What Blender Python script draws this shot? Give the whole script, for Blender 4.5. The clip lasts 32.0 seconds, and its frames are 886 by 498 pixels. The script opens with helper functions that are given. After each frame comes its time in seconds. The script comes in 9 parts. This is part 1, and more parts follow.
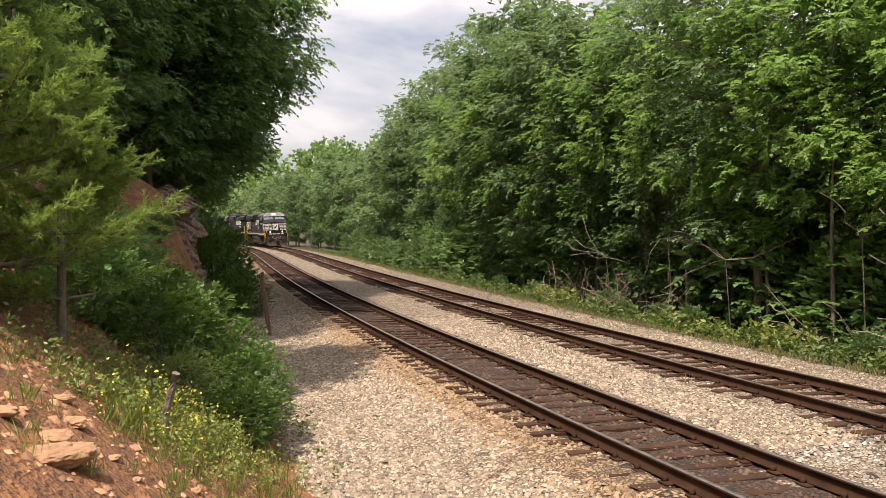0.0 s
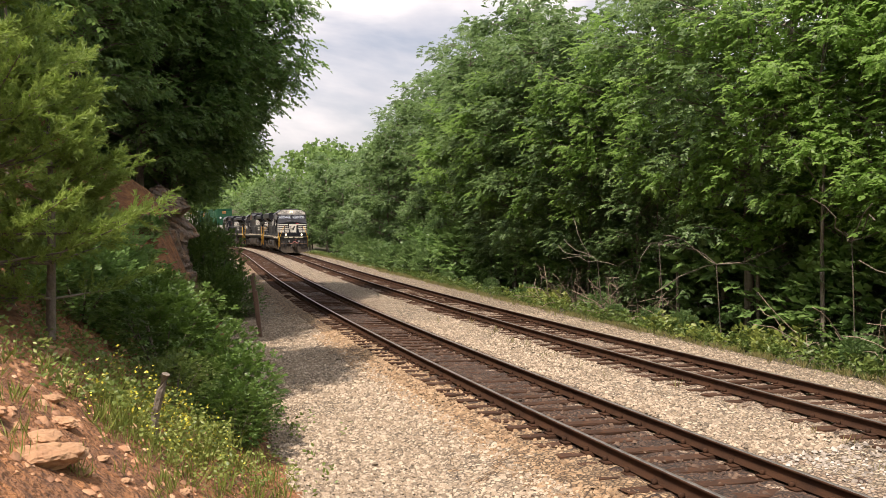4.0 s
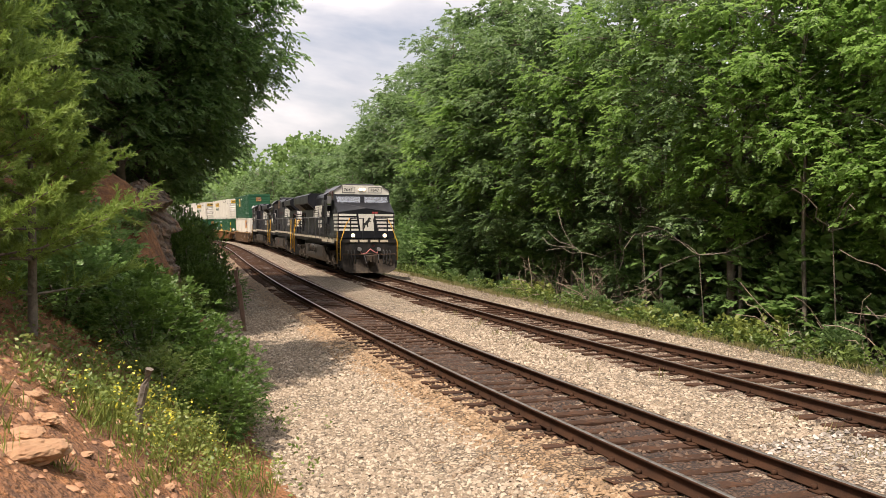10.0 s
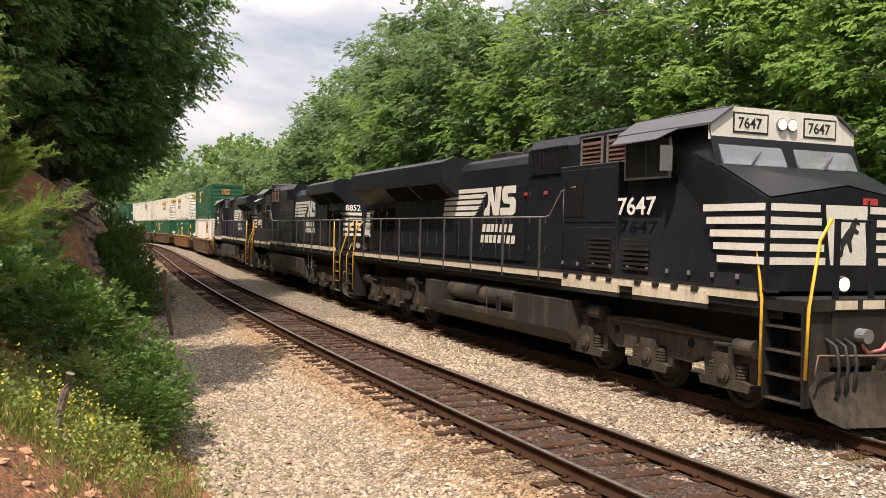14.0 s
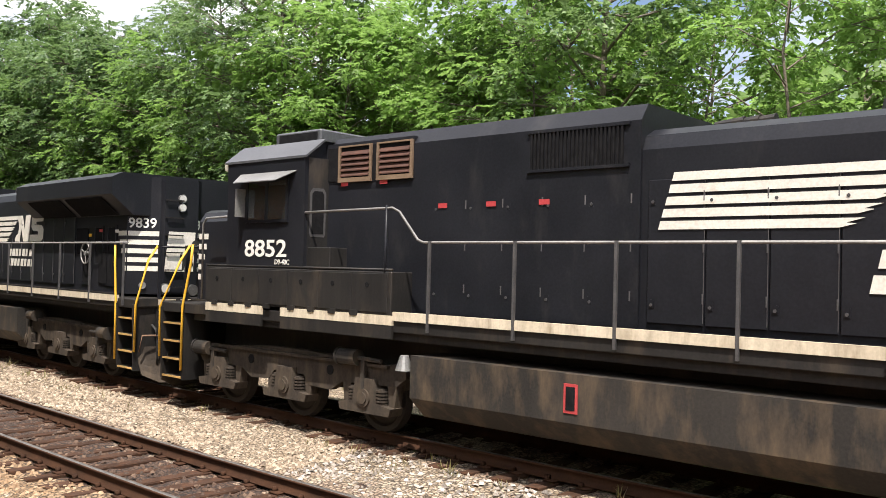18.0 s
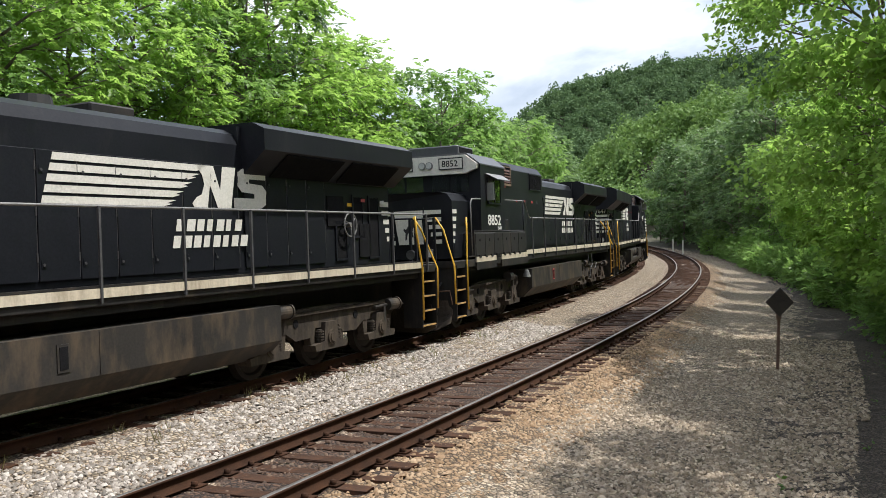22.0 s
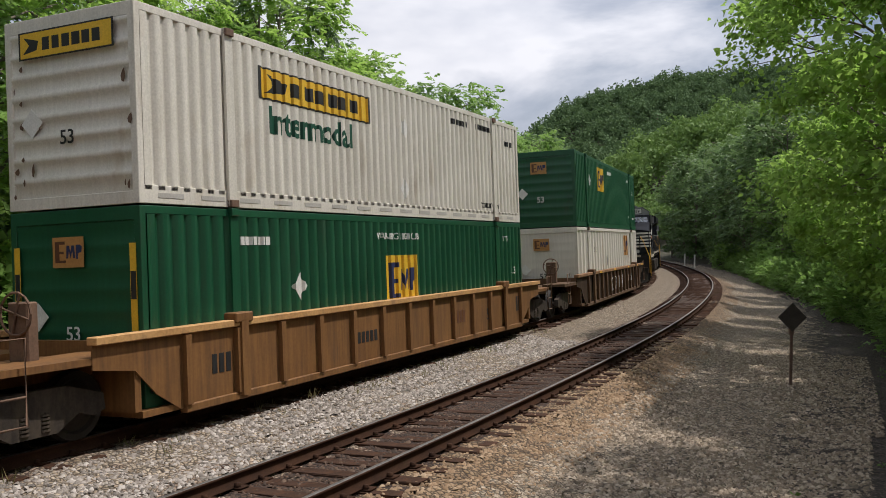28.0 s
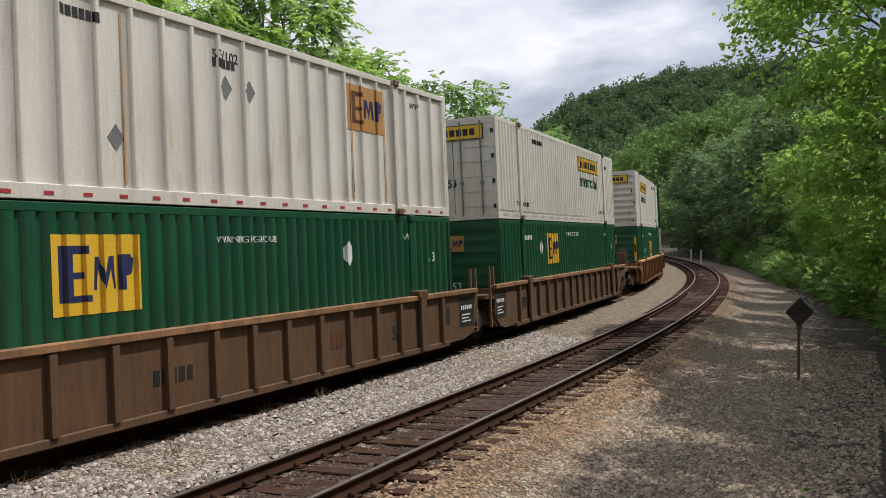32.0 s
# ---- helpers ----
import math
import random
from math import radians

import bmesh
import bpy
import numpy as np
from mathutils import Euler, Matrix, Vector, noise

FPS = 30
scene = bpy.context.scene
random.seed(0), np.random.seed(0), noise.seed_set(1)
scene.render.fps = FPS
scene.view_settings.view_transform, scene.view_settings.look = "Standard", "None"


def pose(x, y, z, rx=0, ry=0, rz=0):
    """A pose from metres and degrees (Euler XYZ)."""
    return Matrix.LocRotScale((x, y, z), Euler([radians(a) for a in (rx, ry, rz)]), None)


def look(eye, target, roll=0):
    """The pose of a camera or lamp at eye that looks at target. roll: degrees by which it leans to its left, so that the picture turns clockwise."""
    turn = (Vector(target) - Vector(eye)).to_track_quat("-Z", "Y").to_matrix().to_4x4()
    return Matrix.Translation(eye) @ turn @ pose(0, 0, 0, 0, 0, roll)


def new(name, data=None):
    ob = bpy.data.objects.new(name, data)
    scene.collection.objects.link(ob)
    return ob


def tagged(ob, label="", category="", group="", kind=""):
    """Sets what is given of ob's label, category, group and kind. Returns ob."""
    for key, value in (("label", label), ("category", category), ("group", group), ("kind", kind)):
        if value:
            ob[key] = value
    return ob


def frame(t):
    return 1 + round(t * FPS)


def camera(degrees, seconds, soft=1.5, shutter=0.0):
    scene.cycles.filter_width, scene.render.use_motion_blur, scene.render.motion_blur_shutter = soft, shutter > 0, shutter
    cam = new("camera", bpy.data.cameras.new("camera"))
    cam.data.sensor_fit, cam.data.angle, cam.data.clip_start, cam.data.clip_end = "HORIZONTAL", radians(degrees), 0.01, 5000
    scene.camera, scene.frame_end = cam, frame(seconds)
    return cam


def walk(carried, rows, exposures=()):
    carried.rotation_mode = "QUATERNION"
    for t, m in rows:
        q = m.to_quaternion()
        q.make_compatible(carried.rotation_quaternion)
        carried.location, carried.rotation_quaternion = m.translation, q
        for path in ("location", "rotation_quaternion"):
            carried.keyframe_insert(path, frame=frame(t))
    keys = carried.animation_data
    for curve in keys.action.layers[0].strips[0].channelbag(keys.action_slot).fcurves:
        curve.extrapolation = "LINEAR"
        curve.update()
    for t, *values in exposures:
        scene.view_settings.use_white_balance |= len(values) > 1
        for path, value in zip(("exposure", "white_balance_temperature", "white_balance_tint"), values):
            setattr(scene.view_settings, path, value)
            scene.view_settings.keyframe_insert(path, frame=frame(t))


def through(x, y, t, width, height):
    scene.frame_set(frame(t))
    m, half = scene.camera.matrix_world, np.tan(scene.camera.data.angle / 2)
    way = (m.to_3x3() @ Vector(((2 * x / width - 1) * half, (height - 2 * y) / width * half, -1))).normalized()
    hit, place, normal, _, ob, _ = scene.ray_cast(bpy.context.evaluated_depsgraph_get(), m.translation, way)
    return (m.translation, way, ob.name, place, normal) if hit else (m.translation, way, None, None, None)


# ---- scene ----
cam = camera(52.75, 32.0, soft=0.85, shutter=0.0)
PATH = [
    (0, pose(0.000, 0.000, 2.867, 88.34, 0.83, 0.00)),
    (0.5, pose(0.000, -0.000, 2.867, 88.41, 0.79, -0.06)),
    (1, pose(0.000, -0.000, 2.867, 88.55, 0.64, -0.05)),
    (1.5, pose(0.000, 0.000, 2.867, 88.57, 0.79, 0.01)),
    (2, pose(0.000, -0.001, 2.867, 88.47, 0.78, -0.10)),
    (2.5, pose(0.001, -0.002, 2.867, 88.38, 0.66, -0.31)),
    (3, pose(0.002, -0.002, 2.867, 88.36, 0.46, -0.44)),
    (3.5, pose(0.002, -0.003, 2.867, 88.52, 0.34, -0.52)),
    (5.5, pose(0.002, -0.003, 2.867, 88.17, 0.78, -0.52)),
    (6, pose(0.002, -0.003, 2.867, 88.05, 0.71, -0.57)),
    (6.5, pose(0.003, -0.003, 2.867, 88.00, 0.69, -0.61)),
    (7, pose(0.003, -0.003, 2.867, 88.02, 0.60, -0.62)),
    (7.5, pose(0.003, -0.004, 2.867, 88.21, 0.65, -0.72)),
    (8, pose(0.004, -0.005, 2.867, 88.32, 0.67, -0.94)),
    (8.5, pose(0.005, -0.006, 2.867, 88.30, 0.78, -1.11)),
    (9, pose(0.005, -0.007, 2.867, 88.18, 0.83, -1.29)),
    (9.5, pose(0.006, -0.007, 2.867, 87.93, 0.75, -1.40)),
    (10, pose(0.006, -0.008, 2.867, 88.00, 0.78, -1.54)),
    (10.5, pose(0.008, -0.010, 2.867, 87.96, 0.90, -1.89)),
    (11, pose(0.009, -0.012, 2.867, 87.71, 0.83, -2.15)),
    (11.5, pose(0.010, -0.013, 2.867, 87.77, 0.79, -2.49)),
    (12, pose(0.012, -0.015, 2.867, 87.87, 0.66, -2.85)),
    (12.5, pose(0.013, -0.017, 2.867, 87.95, 0.46, -3.18)),
    (13, pose(0.016, -0.021, 2.867, 88.15, 0.42, -3.86)),
    (13.5, pose(0.020, -0.026, 2.866, 88.29, 0.21, -4.76)),
    (15.5, pose(0.040, -0.051, 2.866, 88.40, -0.43, -9.56)),
    (16, pose(0.047, -0.060, 2.866, 88.90, -0.34, -11.16)),
    (16.5, pose(0.057, -0.073, 2.865, 89.35, -0.38, -13.66)),
    (17, pose(0.070, -0.090, 2.865, 89.72, -0.28, -16.86)),
    (17.5, pose(0.192, -0.118, 2.864, 90.18, -0.16, -21.98)),
    (18, pose(0.330, -0.154, 2.864, 90.09, -0.38, -28.95)),
    (18.5, pose(0.665, -0.212, 2.862, 89.82, -0.38, -39.50)),
    (19, pose(1.240, -0.240, 2.861, 88.72, -0.33, -52.30)),
    (19.2, pose(1.260, -0.290, 2.860, 88.63, -0.34, -60.10)),
    (19.4, pose(1.260, -0.340, 2.859, 88.49, -0.35, -68.55)),
    (19.6, pose(1.220, -0.400, 2.858, 88.16, -0.37, -77.45)),
    (19.8, pose(1.140, -0.460, 2.857, 87.84, -0.38, -86.35)),
    (20, pose(1.070, -0.508, 2.856, 87.73, -0.39, -94.40)),
    (20.2, pose(1.030, -0.550, 2.855, 87.63, -0.40, -102.20)),
    (20.5, pose(0.971, -0.605, 2.854, 88.31, -0.42, -112.40)),
    (21, pose(0.863, -0.659, 2.852, 88.45, -0.42, -122.82)),
    (21.5, pose(0.718, -0.697, 2.852, 88.33, -0.60, -129.85)),
    (22, pose(0.552, -0.708, 2.851, 88.25, -0.54, -133.13)),
    (22.5, pose(0.552, -0.708, 2.851, 88.18, -0.48, -133.85)),
    (23, pose(0.552, -0.708, 2.851, 88.09, -0.51, -133.45)),
    (23.5, pose(0.552, -0.708, 2.851, 88.28, -0.58, -133.11)),
    (24, pose(0.552, -0.708, 2.851, 88.47, -0.42, -132.61)),
    (24.5, pose(0.552, -0.708, 2.851, 88.64, -0.11, -132.68)),
    (26.5, pose(0.552, -0.708, 2.851, 88.68, -0.18, -133.15)),
    (27, pose(0.552, -0.708, 2.851, 88.71, -0.43, -133.08)),
    (27.5, pose(0.552, -0.708, 2.851, 88.99, -0.48, -132.77)),
    (28, pose(0.552, -0.708, 2.851, 89.14, -0.64, -132.43)),
    (28.5, pose(0.552, -0.708, 2.851, 89.19, -0.51, -132.25)),
    (29, pose(0.552, -0.708, 2.851, 89.20, -0.57, -132.14)),
    (29.5, pose(0.552, -0.708, 2.851, 89.26, -0.63, -132.03)),
    (30, pose(0.552, -0.708, 2.851, 89.36, -0.60, -132.04)),
    (30.5, pose(0.552, -0.708, 2.851, 89.33, -0.49, -132.01)),
    (31, pose(0.552, -0.708, 2.851, 89.11, -0.40, -132.00)),
    (31.5, pose(0.552, -0.708, 2.851, 89.00, -0.24, -132.00)),
    (32, pose(0.552, -0.708, 2.851, 88.99, -0.16, -132.06)),
]
walk(cam, PATH, exposures=[(0, 0.44, 6900, 19), (16, 0.46, 6850, 18), (17.2, 0.48, 6700, 17.5), (18, 0.80, 6350, 15), (18.6, 1.22, 6100, 12.5), (20.2, 1.35, 6000, 14), (21, 0.76, 6000, 10.5), (22, 0.27, 5950, 10.5), (25, -0.17, 6050, 13.5), (28, -0.42, 6100, 14.5), (29, -0.27, 6100, 14.5), (32, -0.38, 6050, 14.5)])

# ---- world and sun ----
SUN_EL, SUN_AZ = 65.0, 211.0   # degrees: height, and compass bearing (clockwise from +y) of the sun
world = bpy.data.worlds.new("sky")
scene.world = world
world.use_nodes = True
wt = world.node_tree
wt.nodes.clear()
w_out = wt.nodes.new("ShaderNodeOutputWorld")
w_bg = wt.nodes.new("ShaderNodeBackground")
w_sky = wt.nodes.new("ShaderNodeTexSky")
w_sky.sky_type = "NISHITA"
w_sky.sun_disc = False
w_sky.sun_elevation, w_sky.sun_rotation = radians(SUN_EL), radians(SUN_AZ)
w_sky.dust_density = 2.5
w_co = wt.nodes.new("ShaderNodeTexCoord")
w_map = wt.nodes.new("ShaderNodeMapping")
w_map.inputs["Scale"].default_value = (1.0, 1.0, 2.6)
w_no = wt.nodes.new("ShaderNodeTexNoise")
w_no.inputs["Scale"].default_value, w_no.inputs["Detail"].default_value = 2.3, 7.0
w_no.inputs["Roughness"].default_value, w_no.inputs["Distortion"].default_value = 0.55, 0.35
w_ra = wt.nodes.new("ShaderNodeValToRGB")
w_ra.color_ramp.elements[0].position, w_ra.color_ramp.elements[1].position = 0.36, 0.56
w_no2 = wt.nodes.new("ShaderNodeTexNoise")
w_no2.inputs["Scale"].default_value, w_no2.inputs["Detail"].default_value = 5.0, 5.0
w_cl = wt.nodes.new("ShaderNodeValToRGB")
w_cl.color_ramp.elements[0].position, w_cl.color_ramp.elements[1].position = 0.38, 0.62
w_cl.color_ramp.elements[0].color = (7.2, 7.5, 8.0, 1)
w_cl.color_ramp.elements[1].color = (10.9, 10.8, 10.6, 1)
w_mx = wt.nodes.new("ShaderNodeMix")
w_mx.data_type = "RGBA"
wl = wt.links.new
wl(w_co.outputs["Generated"], w_map.inputs["Vector"])
wl(w_map.outputs["Vector"], w_no.inputs["Vector"])
wl(w_map.outputs["Vector"], w_no2.inputs["Vector"])
wl(w_no.outputs["Fac"], w_ra.inputs["Fac"])
wl(w_no2.outputs["Fac"], w_cl.inputs["Fac"])
wl(w_ra.outputs["Color"], w_mx.inputs[0])
wl(w_sky.outputs["Color"], w_mx.inputs[6])
w_dot = wt.nodes.new("ShaderNodeVectorMath")
w_dot.operation = "DOT_PRODUCT"
w_dot.inputs[1].default_value = (math.sin(radians(SUN_AZ)) * math.cos(radians(SUN_EL)), math.cos(radians(SUN_AZ)) * math.cos(radians(SUN_EL)), math.sin(radians(SUN_EL)))
w_near = wt.nodes.new("ShaderNodeMapRange")
w_near.inputs["From Min"].default_value, w_near.inputs["From Max"].default_value = -0.45, 0.75
w_near.inputs["To Min"].default_value, w_near.inputs["To Max"].default_value = 0.62, 1.5
w_gl = wt.nodes.new("ShaderNodeVectorMath")
w_gl.operation = "SCALE"
wl(w_co.outputs["Generated"], w_dot.inputs[0])
wl(w_dot.outputs["Value"], w_near.inputs["Value"])
wl(w_cl.outputs["Color"], w_gl.inputs[0])
wl(w_near.outputs["Result"], w_gl.inputs["Scale"])
wl(w_gl.outputs["Vector"], w_mx.inputs[7])
wl(w_mx.outputs[2], w_bg.inputs["Color"])
w_bg.inputs["Strength"].default_value = 0.1
wl(w_bg.outputs["Background"], w_out.inputs["Surface"])
sun_data = bpy.data.lights.new("sun", "SUN")
sun_data.energy, sun_data.angle, sun_data.color = 5.0, radians(0.8), (1.0, 0.93, 0.80)
sun = new("sun", sun_data)
_e, _a = radians(SUN_EL), radians(SUN_AZ)
SUN_DIR = Vector((math.cos(_e) * math.sin(_a), math.cos(_e) * math.cos(_a), math.sin(_e)))
sun.matrix_world = look(SUN_DIR * 50, (0, 0, 0))

# ---- materials ----
def ramp(nt, fac, stops):
    r = nt.nodes.new("ShaderNodeValToRGB")
    while len(r.color_ramp.elements) < len(stops):
        r.color_ramp.elements.new(0.5)
    for el, (pos, col) in zip(r.color_ramp.elements, stops):
        el.position, el.color = pos, (*col, 1)
    nt.links.new(fac, r.inputs["Fac"])
    return r.outputs["Color"]


def mix(nt, fac, a, b, mode="MIX"):
    m = nt.nodes.new("ShaderNodeMix")
    m.data_type, m.blend_type = "RGBA", mode
    for sock, v in ((m.inputs[0], fac), (m.inputs[6], a), (m.inputs[7], b)):
        if isinstance(v, (int, float)):
            sock.default_value = v
        elif isinstance(v, tuple):
            sock.default_value = (*v, 1)
        else:
            nt.links.new(v, sock)
    return m.outputs[2]


def noise_tex(nt, vec, scale, detail=4.0, rough=0.55):
    n = nt.nodes.new("ShaderNodeTexNoise")
    n.inputs["Scale"].default_value, n.inputs["Detail"].default_value = scale, detail
    n.inputs["Roughness"].default_value = rough
    nt.links.new(vec, n.inputs["Vector"])
    return n.outputs["Fac"]


def stretched(nt, vec, sx, sy, sz):
    m = nt.nodes.new("ShaderNodeMapping")
    m.inputs["Scale"].default_value = (sx, sy, sz)
    nt.links.new(vec, m.inputs["Vector"])
    return m.outputs["Vector"]


def bump(nt, height, strength, distance, base=None):
    b = nt.nodes.new("ShaderNodeBump")
    b.inputs["Strength"].default_value, b.inputs["Distance"].default_value = strength, distance
    nt.links.new(height, b.inputs["Height"])
    if base is not None:
        nt.links.new(base, b.inputs["Normal"])
    return b.outputs["Normal"]


def start(name):
    m = bpy.data.materials.new(name)
    m.use_nodes = True
    nt = m.node_tree
    co = nt.nodes.new("ShaderNodeTexCoord")
    return m, nt, nt.nodes["Principled BSDF"], co.outputs["Object"]


def mat(name, a, b, scale=1.5, fine=25.0, rough=0.6, metal=0.0, relief=0.15, dist=0.01, dirt=None, dirt_amount=0.0,
        streak=0.0, spec=0.5, vary=0.0, rough_vary=0.12):
    """Two colours at a large scale, grain at a small one, dirt patches, vertical streaks, relief."""
    m, nt, p, co = start(name)
    big, small = noise_tex(nt, co, scale, 5.0), noise_tex(nt, co, fine, 4.0)
    col = ramp(nt, big, [(0.34, a), (0.66, b)])
    col = mix(nt, 0.35, col, ramp(nt, small, [(0.3, tuple(c * 0.7 for c in a)), (0.7, tuple(min(1, c * 1.15) for c in b))]))
    if dirt is not None:
        mask = noise_tex(nt, stretched(nt, co, 1, 1, 0.35 if streak else 1), scale * 2.3 + 0.4, 6.0, 0.65)
        col = mix(nt, ramp(nt, mask, [(0.62 - dirt_amount, (0, 0, 0)), (0.86 - dirt_amount * 0.5, (1, 1, 1))]), col, dirt)
    if streak:
        st = noise_tex(nt, stretched(nt, co, 9, 9, 0.5), 1.6, 4.0)
        col = mix(nt, streak, col, ramp(nt, st, [(0.35, tuple(c * 0.55 for c in a)), (0.65, b)]))
    if vary:
        oi = nt.nodes.new("ShaderNodeObjectInfo")
        col = mix(nt, vary, col, ramp(nt, oi.outputs["Random"], [(0.0, tuple(c * 0.45 for c in a)), (1.0, tuple(min(1, c * 1.35) for c in b))]))
    nt.links.new(col, p.inputs["Base Color"])
    rr = nt.nodes.new("ShaderNodeMapRange")
    rr.inputs["To Min"].default_value, rr.inputs["To Max"].default_value = max(0.05, rough - rough_vary), min(1, rough + rough_vary)
    nt.links.new(big, rr.inputs["Value"])
    nt.links.new(rr.outputs["Result"], p.inputs["Roughness"])
    p.inputs["Metallic"].default_value = metal
    p.inputs["Specular IOR Level"].default_value = spec
    if relief:
        nt.links.new(bump(nt, small, relief, dist), p.inputs["Normal"])
    return m


def leaf_mat(name, dark, mid, light, through=0.35, rough=0.45):
    m, nt, p, co = start(name)
    geo, oi = nt.nodes.new("ShaderNodeNewGeometry"), nt.nodes.new("ShaderNodeObjectInfo")
    col = ramp(nt, geo.outputs["Random Per Island"], [(0.0, dark), (0.5, mid), (1.0, light)])
    col = mix(nt, 0.35, col, ramp(nt, noise_tex(nt, co, 0.45, 3.0), [(0.3, dark), (0.7, light)]))
    col = mix(nt, 0.25, col, ramp(nt, oi.outputs["Random"], [(0.0, dark), (0.5, mid), (1.0, light)]))
    nt.links.new(col, p.inputs["Base Color"])
    p.inputs["Roughness"].default_value = rough
    tr = nt.nodes.new("ShaderNodeBsdfTranslucent")
    nt.links.new(mix(nt, 0.5, col, light), tr.inputs["Color"])
    ms = nt.nodes.new("ShaderNodeMixShader")
    ms.inputs[0].default_value = through
    nt.links.new(p.outputs[0], ms.inputs[1])
    nt.links.new(tr.outputs[0], ms.inputs[2])
    nt.links.new(ms.outputs[0], nt.nodes["Material Output"].inputs["Surface"])
    return m


def ballast_mat(name, pale, tan, dark, rust, scale):
    """Crushed stone: cells of several tones with dark gaps, patches of rust-brown dust."""
    m, nt, p, co = start(name)
    def cells(feature, sc):
        v = nt.nodes.new("ShaderNodeTexVoronoi")
        v.feature = feature
        v.inputs["Scale"].default_value = sc
        v.inputs["Randomness"].default_value = 1.0
        nt.links.new(co, v.inputs["Vector"])
        return v
    v1, v2, ve = cells("F1", scale), cells("F1", scale * 1.9), cells("DISTANCE_TO_EDGE", scale)
    sep = nt.nodes.new("ShaderNodeSeparateColor")
    nt.links.new(v1.outputs["Color"], sep.inputs["Color"])
    sep2 = nt.nodes.new("ShaderNodeSeparateColor")
    nt.links.new(v2.outputs["Color"], sep2.inputs["Color"])
    col = ramp(nt, sep.outputs["Red"], [(0.0, dark), (0.22, tan), (0.6, pale), (1.0, tuple(min(1, c * 1.55) for c in pale))])
    col = mix(nt, 0.3, col, ramp(nt, sep2.outputs["Green"], [(0.0, dark), (0.5, pale), (1.0, tan)]))
    patch = noise_tex(nt, co, 0.55, 5.0, 0.6)
    col = mix(nt, ramp(nt, patch, [(0.42, (0, 0, 0)), (0.8, (0.6, 0.6, 0.6))]), col, mix(nt, 0.5, col, rust))
    gap = ramp(nt, ve.outputs["Distance"], [(0.0, (0.05, 0.04, 0.035)), (0.22, (1, 1, 1))])
    col = mix(nt, 0.92, col, gap, "MULTIPLY")
    nt.links.new(col, p.inputs["Base Color"])
    p.inputs["Roughness"].default_value = 0.9
    h = nt.nodes.new("ShaderNodeMath")
    h.operation = "ADD"
    nt.links.new(ve.outputs["Distance"], h.inputs[0])
    nt.links.new(sep.outputs["Blue"], h.inputs[1])
    nt.links.new(bump(nt, h.outputs[0], 1.0, 0.05), p.inputs["Normal"])
    return m


M = {}
M["ballast"] = ballast_mat("ballast", (0.375, 0.31, 0.230), (0.29, 0.213, 0.136), (0.055, 0.042, 0.031), (0.26, 0.175, 0.095), 15.0)
# earthy gravel, darkened further so its colour carries the shade of the trees
M["ballast_dirt_shade"] = ballast_mat("earthy_gravel_shade", (0.115, 0.090, 0.070), (0.078, 0.056, 0.041), (0.025, 0.019, 0.015), (0.075, 0.050, 0.033), 19.0)
M["ballast_rusty"] = ballast_mat("rust_stained_ballast", (0.28, 0.195, 0.115), (0.20, 0.125, 0.065), (0.07, 0.045, 0.028), (0.19, 0.10, 0.045), 15.0)
M["ballast_oily"] = ballast_mat("oil_darkened_ballast", (0.085, 0.048, 0.030), (0.058, 0.031, 0.019), (0.016, 0.011, 0.008), (0.12, 0.055, 0.025), 15.0)
M["ballast_worn"] = ballast_mat("dusty_ballast", (0.34, 0.26, 0.19), (0.24, 0.17, 0.115), (0.08, 0.06, 0.045), (0.22, 0.12, 0.06), 15.0)
M["rail"] = mat("rail_rust", (0.028, 0.015, 0.010), (0.062, 0.030, 0.017), 3, 50, 0.9, 0.0, relief=0.3, spec=0.12)
M["rail_top"] = mat("rail_running_surface", (0.16, 0.145, 0.13), (0.27, 0.25, 0.23), 4, 40, 0.5, 0.8, relief=0.08)
M["tie"] = mat("creosoted_wood", (0.028, 0.016, 0.011), (0.066, 0.037, 0.025), 3, 40, 0.95, relief=0.6, vary=0.3, dirt=(0.11, 0.048, 0.022), dirt_amount=0.14, spec=0.12)
M["soil"] = mat("red_soil", (0.20, 0.08, 0.03), (0.40, 0.18, 0.07), 1.6, 14, 0.95, relief=1.0, dist=0.15, dirt=(0.10, 0.05, 0.03), dirt_amount=0.25)
M["earth"] = mat("forest_floor", (0.035, 0.03, 0.018), (0.065, 0.052, 0.028), 0.6, 9, 0.95, relief=0.9, dist=0.05, dirt=(0.045, 0.06, 0.02), dirt_amount=0.15)
M["rock"] = mat("weathered_rock", (0.085, 0.068, 0.055), (0.22, 0.165, 0.125), 1.6, 9, 0.9, relief=1.0, dist=0.12, dirt=(0.34, 0.175, 0.075), dirt_amount=0.14)
M["pale_rock"] = mat("orange_sandstone", (0.28, 0.145, 0.07), (0.42, 0.27, 0.16), 2.0, 20, 0.9, relief=0.6, dist=0.03, dirt=(0.25, 0.12, 0.06), dirt_amount=0.15)
M["bark"] = mat("bark", (0.10, 0.082, 0.065), (0.22, 0.185, 0.15), 2, 18, 0.95, relief=0.9, dist=0.03)
M["dead_wood"] = mat("dead_wood", (0.15, 0.11, 0.08), (0.30, 0.24, 0.18), 2, 24, 0.9, relief=0.6)
M["steel_post"] = mat("rusty_post", (0.10, 0.06, 0.045), (0.19, 0.12, 0.085), 4, 40, 0.85, relief=0.4)
M["leaf_wall"] = leaf_mat("leaf_green", (0.044, 0.090, 0.034), (0.100, 0.180, 0.062), (0.235, 0.355, 0.125), 0.42)
